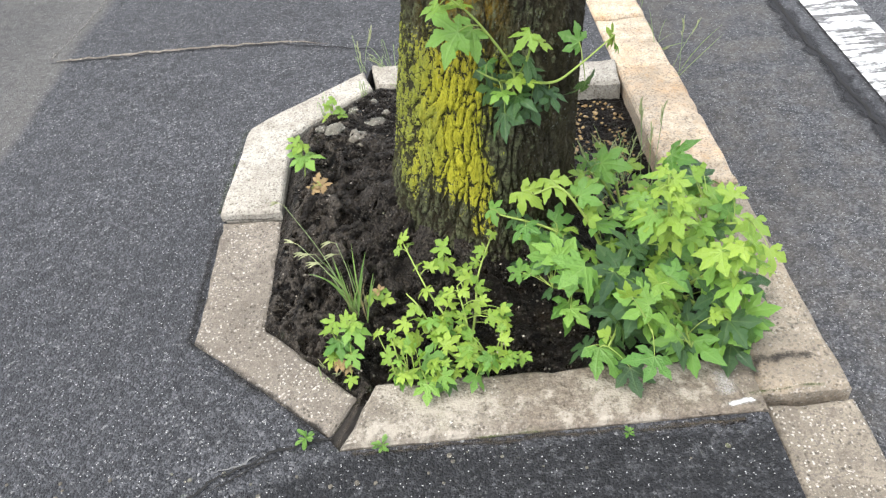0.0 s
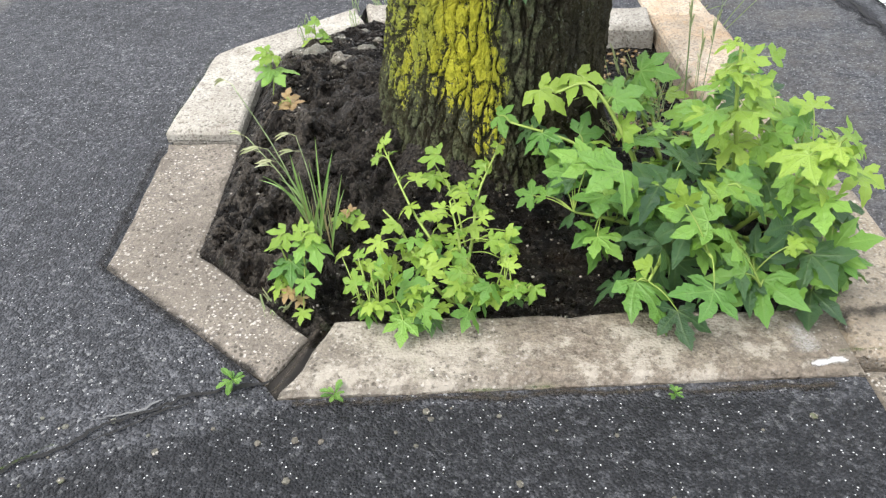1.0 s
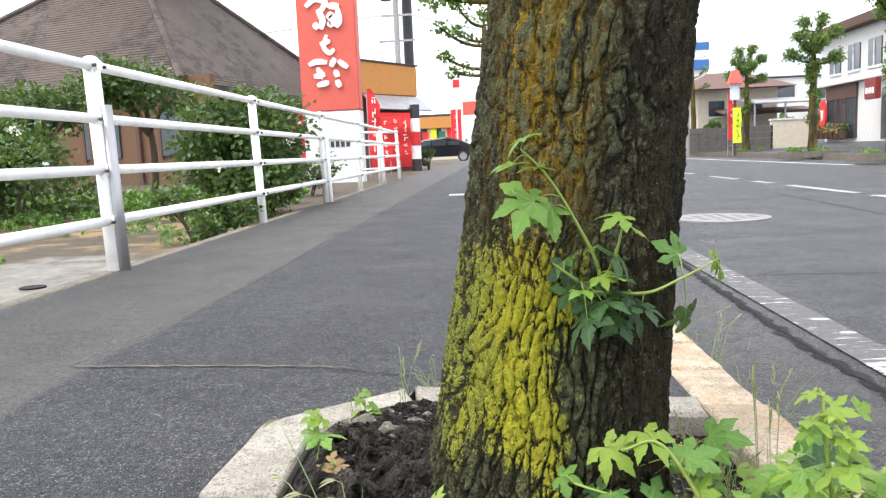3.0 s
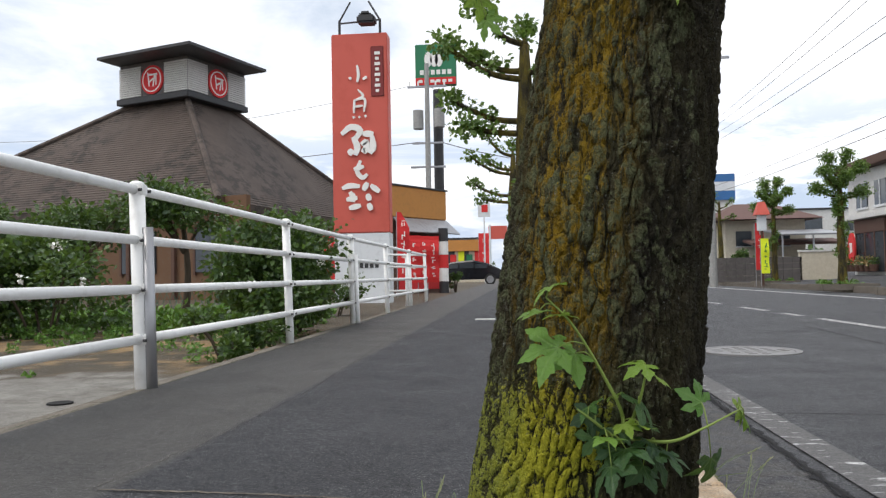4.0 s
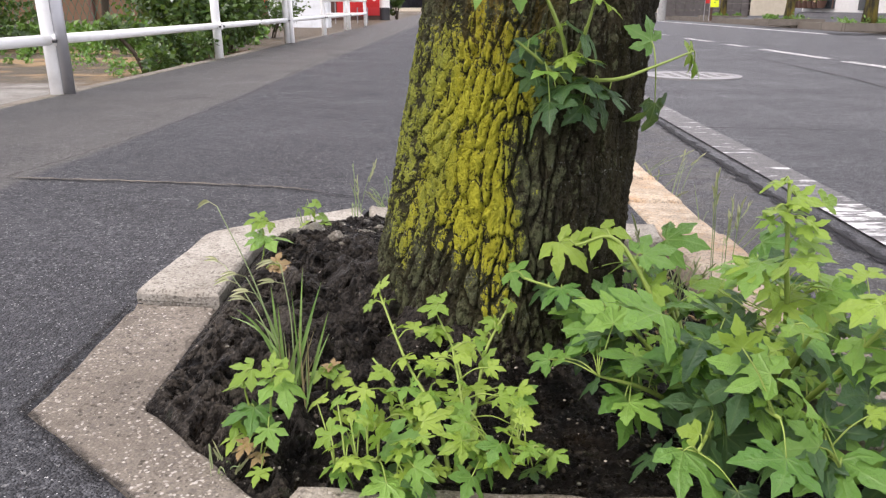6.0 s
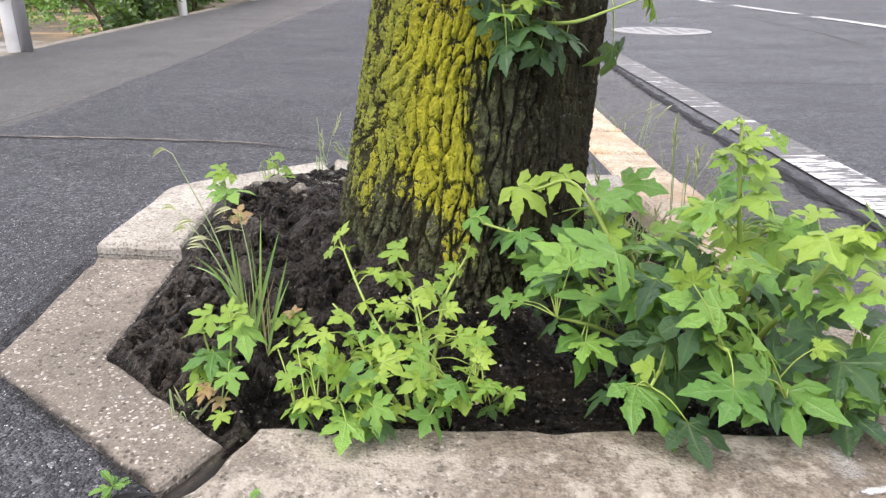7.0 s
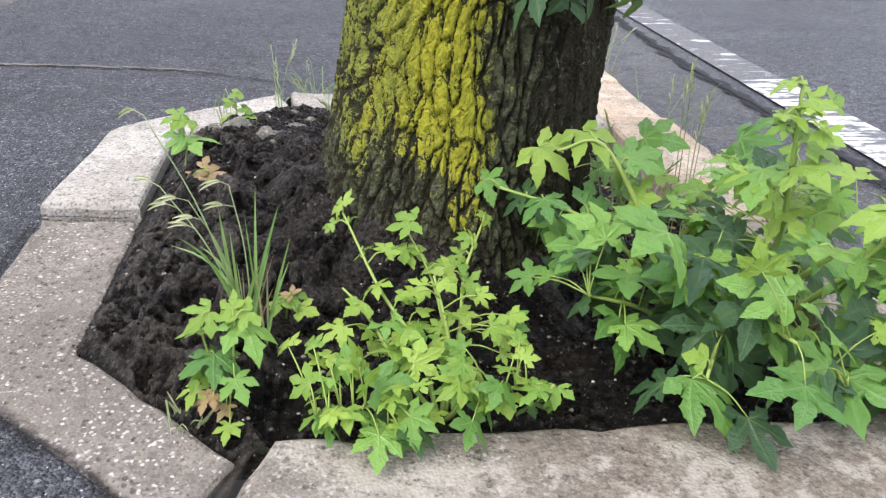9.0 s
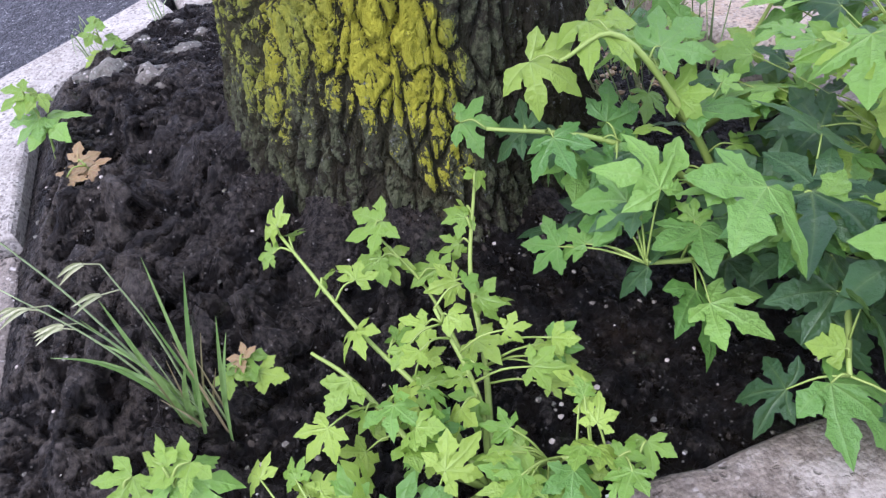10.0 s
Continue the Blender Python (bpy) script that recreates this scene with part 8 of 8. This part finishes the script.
for x, z in ((-0.42, 7.3), (0.55, 7.35)):
    part("transformer", tubed([(x, 0, z), (x, 0, z + 0.85)], 0.24, 12), POLE_GREY, upole)
for x in (-0.8, -0.4, 0.4, 0.8):
    part("insulator", tubed([(x, 0, 9.28), (x, 0, 9.5)], 0.04, 8), LETTER_WHITE, upole)
far_pole = thing("utility_pole", (7.9, 32.0, 0), "grey concrete utility pole across the road", "utility pole", "utility poles")
part("pole", tubed([(0, 0, -0.2), (0, 0, 10)], [0.17, 0.11], 12), POLE_GREY, far_pole)
part("cross_arm", boxed(-0.9, -0.05, 9.4, 0.9, 0.05, 9.5, 0.01), STEEL, far_pole)


def wire(a, b, sag, label="thin black overhead wire", r=0.012):
    a, b = Vector(a), Vector(b)
    pts = [a.lerp(b, t) - Vector((0, 0, sag * 4 * t * (1 - t))) for t in (k / 14 for k in range(15))]
    ob = part("overhead_wire", tubed(pts, r, 5), WIRE)
    return tagged(ob, label, "wire", "overhead wires")


wire((8.88, 36.75, 7.42), (4.78, 6.35, 4.6), 0.15, r=0.006)
wire((8.8, 36.75, 7.07), (5.17, 6.35, 4.68), 0.15, r=0.006)
wire((8.63, 36.75, 6.66), (6.04, 6.35, 4.76), 0.15, r=0.006)
wire((8.62, 36.75, 6.33), (6.03, 6.35, 4.47), 0.15, r=0.008)
wire((8.57, 36.75, 4.1), (5.98, 6.35, 2.86), 0.15, r=0.008)
wire((8.58, 36.75, 4.4), (5.99, 6.35, 3.08), 0.15, r=0.006)
wire((-4.9, 34, 9.3), (-30, 40, 8.6), 0.6)
wire((-4.1, 34, 9.3), (7.9, 60, 9.6), 0.6)
wire((-4.5, 34, 6.7), (-40, 44, 7.0), 0.5, r=0.02)
wire((-3.6, 34, 6.7), (6.5, 50, 8.0), 0.6, r=0.02)

car = thing("parked_car", (-3.1, 45, 0), "black hatchback standing across the end of the pavement", "car")
side = [(-2.1, 0.30), (-2.12, 0.75), (-1.75, 0.98), (-0.95, 1.36), (0.3, 1.46), (1.1, 1.28), (1.75, 0.98), (2.1, 0.78), (2.15, 0.35)]
bm = bmesh.new()
rings = []
for y, k in ((-0.86, 0.92), (-0.80, 1.0), (0.80, 1.0), (0.86, 0.92)):
    rings.append([bm.verts.new((x * (0.99 if abs(y) > 0.81 else 1), y, 0.30 + (z - 0.30) * k)) for x, z in side])
for a, b in zip(rings, rings[1:]):
    for i in range(len(side)):
        bm.faces.new((a[i], a[(i + 1) % len(side)], b[(i + 1) % len(side)], b[i]))
bm.faces.new(rings[0])
bm.faces.new(rings[-1][::-1])
body = part("body", bm, CAR_BLACK, car)
for x0, x1, z0, z1 in ((-1.35, -0.55, 0.98, 1.24), (-0.48, 0.35, 0.98, 1.30), (0.42, 1.15, 0.98, 1.22)):
    part("side_window", boxed(x0, -0.875, z0, x1, -0.862, z1, 0.004), GLASS, body)
for x in (-1.3, 1.3):
    bm = bmesh.new()
    bmesh.ops.create_cone(bm, cap_ends=True, segments=24, radius1=0.32, radius2=0.32, depth=0.2, matrix=pose(x, -0.80, 0.32, 90, 0, 0))
    wheel = part("wheel", bm, RUBBER, car)
    bm = bmesh.new()
    bmesh.ops.create_cone(bm, cap_ends=True, segments=24, radius1=0.21, radius2=0.21, depth=0.02, matrix=pose(x, -0.91, 0.32, 90, 0, 0))
    part("rim", bm, STEEL, wheel)
for x in (-2.08, 2.08):
    part("lamp", boxed(x - 0.06, -0.80, 0.70, x + 0.06, -0.55, 0.84, 0.01), SIGN_WHITE, car)


# ---- far end of the street ----
def plain_building(name, at, size, mat, label, storeys=1, bays=3, sign_mat=None, turn=0, roof=DARK_METAL):
    root = thing(name, at, label, "building", turn=turn)
    w2, d2, h2 = size
    part("wall", boxed(0, 0, -0.3, w2, d2, h2, 0.02), mat, root)
    part("roof", boxed(-0.15, -0.15, h2, w2 + 0.15, d2 + 0.15, h2 + 0.15, 0.02), roof, root)
    for s in range(storeys):
        for k in range(bays):
            x, z = w2 * (k + 0.25) / bays, h2 * (s + 0.3) / storeys
            win = part("window", boxed(x, -0.05, z, x + w2 * 0.5 / bays, 0.02, z + h2 * 0.45 / storeys, 0.01), GLASS, root)
            part("frame", boxed(x - 0.05, -0.08, z - 0.08, x + w2 * 0.5 / bays + 0.05, -0.03, z), SIGN_WHITE, win)
    if sign_mat:
        part("signboard", boxed(w2 * 0.1, -0.3, h2 * 0.72, w2 * 0.9, -0.06, h2 * 0.98, 0.02), sign_mat, root)
    return root


far_shop = plain_building("corner_shop", (-7.0, 70, 0), (3.9, 8, 3.9), WALL_CREAM, "pale shop with colourful boards at the end of the street", 1, 3, ORANGE)
for k, mat in enumerate((FLAG_RED, YELLOW, SIGN_GREEN, FLAG_RED)):
    part("poster", boxed(0.55 + 0.75 * k, -0.08, 1.3, 1.1 + 0.75 * k, 0.02, 2.5 + 0.3 * (k % 2), 0.01), mat, far_shop, "bright printed poster board")
banner((-3.6, 66, 0), 4.2, 0.9, FLAG_RED, "tall red banner at the end of the street")
road_sign = thing("street_sign", (-2.9, 62, 0), "white and red sign on a thin pole far down the street", "sign")
part("pole", tubed([(0, 0, -0.2), (0, 0, 6.6)], 0.06, 8), SIGN_WHITE, road_sign)
part("plate", boxed(-0.5, -0.05, 5.3, 0.5, 0.03, 6.5, 0.01), SIGN_WHITE, road_sign)
part("emblem", boxed(-0.2, -0.08, 5.7, 0.3, -0.05, 6.3, 0.01), FLAG_RED, road_sign)
shop_sign = thing("street_sign", (-2.3, 58, 0), "red signboard on a white post far down the street", "sign")
part("pole", tubed([(0, 0, -0.2), (0, 0, 4.4)], 0.09, 8), SIGN_WHITE, shop_sign)
part("plate", boxed(-0.1, -0.06, 3.3, 1.3, 0.04, 4.3, 0.01), SIGN_RED, shop_sign)
plain_building("far_block", (-26, 95, 0), (18, 10, 5), WALL_GREY, "grey low building far down the street", 2, 6)
plain_building("far_block", (2, 130, 0), (12, 10, 6), WALL_CREAM, "cream low building far down the street", 2, 4)
plain_building("far_block", (-60, 60, 0), (26, 10, 4.5), WALL_CREAM, "cream low building behind the lots", 1, 6)
rnd = random.Random(17)
for k in range(12):
    shrub("roadside_tree", (-34 + 5.5 * k + (14 if k > 5 else 0), 105 + rnd.uniform(-8, 20), 0), (6, 5, rnd.uniform(4, 6)), 200 + k, "dark green trees far down the street", 6, 0.5, 70)

# ---- across the road ----
block = thing("white_building", (15.5, 36.9, 0.4), "two-storey white building with shops on the ground floor", "building", turn=-91)
L, D2 = 16.0, 9.0
part("wall", boxed(0, 0, -0.5, L, D2, 2.45, 0), WALL_WHITE, block)
part("upper_wall", boxed(-0.15, -0.15, 2.45, L, D2, 4.55, 0.02), WALL_WHITE, block)
part("ledge", boxed(-0.25, -0.3, 2.38, L + 0.1, D2, 2.62, 0.02), WALL_WHITE, block)
part("roof_edge", boxed(-0.5, -0.6, 4.55, L + 0.3, D2 + 0.3, 4.95, 0.03), DARK_WOOD, block, "dark brown overhanging roof edge")
for k in range(8):
    x = 0.9 + 1.9 * k
    win = part("window", boxed(x, -0.20, 2.85, x + 1.15, -0.10, 3.95, 0.01), GLASS, block)
    part("frame", boxed(x - 0.06, -0.22, 2.78, x + 1.21, -0.18, 2.87), SIGN_WHITE, win)
    part("mullion", boxed(x + 0.54, -0.23, 2.85, x + 0.60, -0.19, 3.95), SIGN_WHITE, win)
front1 = part("shop_window", boxed(0.35, -0.06, 0.0, 3.4, 0.02, 1.75, 0.01), GLASS, block)
part("sign_band", boxed(0.3, -0.10, 1.75, 3.45, 0.0, 2.35, 0.01), DARK_WOOD, block, "brown band over the shop window")
for k in range(4):
    part("mullion", boxed(0.35 + 0.98 * k, -0.09, 0, 0.43 + 0.98 * k, -0.05, 1.75), DARK_WOOD, front1)
part("door", boxed(5.6, -0.05, -0.05, 6.6, 0.02, 1.95, 0.01), GLASS, block)
hang = part("hanging_sign", boxed(5.7, -0.75, 1.5, 6.7, -0.55, 2.3, 0.03), SIGN_DARK_RED, block, "red hanging signboard with white bars")
for k in range(3):
    part("print_bar", boxed(5.85 + 0.26 * k, -0.77, 1.72, 6.02 + 0.26 * k, -0.75, 1.95), LETTER_WHITE, hang)
part("orange_board", boxed(8.4, -0.12, 0.7, 9.7, 0.0, 1.5, 0.02), ORANGE, block, "lit orange signboard")
part("second_band", boxed(7.2, -0.12, 1.7, 15, 0.0, 2.3, 0.01), DARK_METAL, block)
bm = bmesh.new()
bmesh.ops.create_cone(bm, cap_ends=True, segments=28, radius1=0.55, radius2=0.55, depth=0.08, matrix=pose(0.75, -0.4, 1.1, 90, 0, 0) @ Matrix.Diagonal((0.7, 1.25, 1, 1)))
disc = part("round_sign", bm, FLAG_RED, block, "oval red sign with a white mark")
bm = bmesh.new()
for x, z, w2, h2 in ((0.6, 1.25, 0.3, 0.07), (0.67, 0.85, 0.08, 0.45), (0.82, 0.9, 0.07, 0.35)):
    box(bm, x, -0.46, z, x + w2, -0.445, z + h2)
part("mark", bm, LETTER_WHITE, disc)
for k in range(6):
    pot = thing("planter", (15.05, 36.4 - 0.5 * k, 0.42), "potted plants in front of the shop window", "plant pot", "potted plants")
    part("pot", tubed([(0, 0, 0), (0, 0, 0.3)], [0.14, 0.2], 12), DARK_WOOD, pot)
    bm = bmesh.new()
    leaf_cloud(bm, (0, 0, 0.45), 0.3, 60, 0.13, random.Random(k), 0.9, 0.2)
    crown_part(bm, LEAF_SHRUB if k % 2 else DRY, pot, "leaves")

house = thing("house", (11.6, 46, 0.4), "cream house with a red-brown hip roof", "house")
part("wall", boxed(0.6, 0.8, -0.5, 5.2, 6, 3.2, 0.02), WALL_CREAM, house)
bm = bmesh.new()
lo = [bm.verts.new(p) for p in ((-0.4, -0.4, 3.15), (5.9, -0.4, 3.15), (5.9, 7, 3.15), (-0.4, 7, 3.15))]
hi = [bm.verts.new(p) for p in ((1.7, 3, 4.3), (3.9, 3, 4.3))]
bm.faces.new(lo)
bm.faces.new((lo[0], lo[1], hi[1], hi[0]))
bm.faces.new((lo[1], lo[2], hi[1]))
bm.faces.new((lo[2], lo[3], hi[0], hi[1]))
bm.faces.new((lo[3], lo[0], hi[0]))
part("roof", bm, ROOF_RED, house)
for x in (1.2, 3.4):
    win = part("window", boxed(x, 0.72, 1.6, x + 0.9, 0.82, 2.5, 0.01), GLASS, house)
    part("frame", boxed(x - 0.05, 0.70, 1.54, x + 0.95, 0.74, 1.6), SIGN_WHITE, win)
part("porch_roof", boxed(1.5, -1.2, 1.75, 6.6, 0.8, 1.9, 0.02, pose(0, 0, 0, 8, 0, 0)), ROOF_RED, house)
low_wall = thing("garden_wall", (8.6, 34.2, 0.05), "dark block garden wall with a clipped hedge behind", "wall")
for k in range(9):
    for j in range(4):
        part("wall_block", boxed(0.40 * k, 0, 0.27 * j, 0.40 * k + 0.394, 0.15, 0.27 * j + 0.264, 0.008), WALL_GREY, low_wall)
cream_wall = thing("garden_wall", (12.1, 34.2, 0.3), "cream rendered garden wall beside the shops", "wall")
part("wall", boxed(0, 0, -0.3, 1.75, 0.15, 1.02, 0.01), WALL_CREAM, cream_wall)
part("coping", boxed(-0.03, -0.04, 1.02, 1.78, 0.19, 1.10, 0.01), WALL_WHITE, cream_wall)
shed = thing("carport", (13.9, 42, 0.4), "grey corrugated carport roof beside the house", "carport")
part("roof", boxed(0, 0, 2.0, 3.4, 4, 2.08, 0.01, pose(0, 0, 0, 6, 0, 0)), STEEL, shed)
for x in (0.1, 1.7, 3.3):
    part("post", tubed([(x, 0.2, -0.2), (x, 0.2, 2.0)], 0.05, 8), STEEL, shed)
shrub("hedge", (10.0, 35.4, 0.1), (3.2, 1.2, 1.6), 71, "clipped dark hedge behind the garden wall", 12, 0.14, 150)
shrub("garden_tree_row", (9.2, 40.5, 0.1), (2.2, 1.8, 2.2), 72, "dark garden shrubs in front of the house", 8, 0.16, 110)
billboard = thing("rooftop_sign", (14.6, 60, 0), "blue and white sign tower behind the houses", "sign")
part("tower", boxed(0.2, 0.2, -0.3, 1.7, 1.5, 6.0, 0.02), WALL_WHITE, billboard)
for z0, z1, mat in ((7.4, 8.0, SIGN_BLUE), (6.7, 7.4, SIGN_WHITE), (6.0, 6.7, SIGN_BLUE)):
    part("sign_panel", boxed(0, 0, z0, 1.8, 1.6, z1, 0.01), mat, billboard)
for k in range(5):
    shrub("roadside_tree", (20 + 9 * k, 62 + 6 * (k % 2), 0.3), (7, 6, 4.5), 300 + k, "dark green trees behind the houses", 6, 0.5, 60)
plain_building("far_block", (24, 70, 0.3), (16, 10, 5.5), WALL_WHITE, "white low building behind the houses", 2, 5)
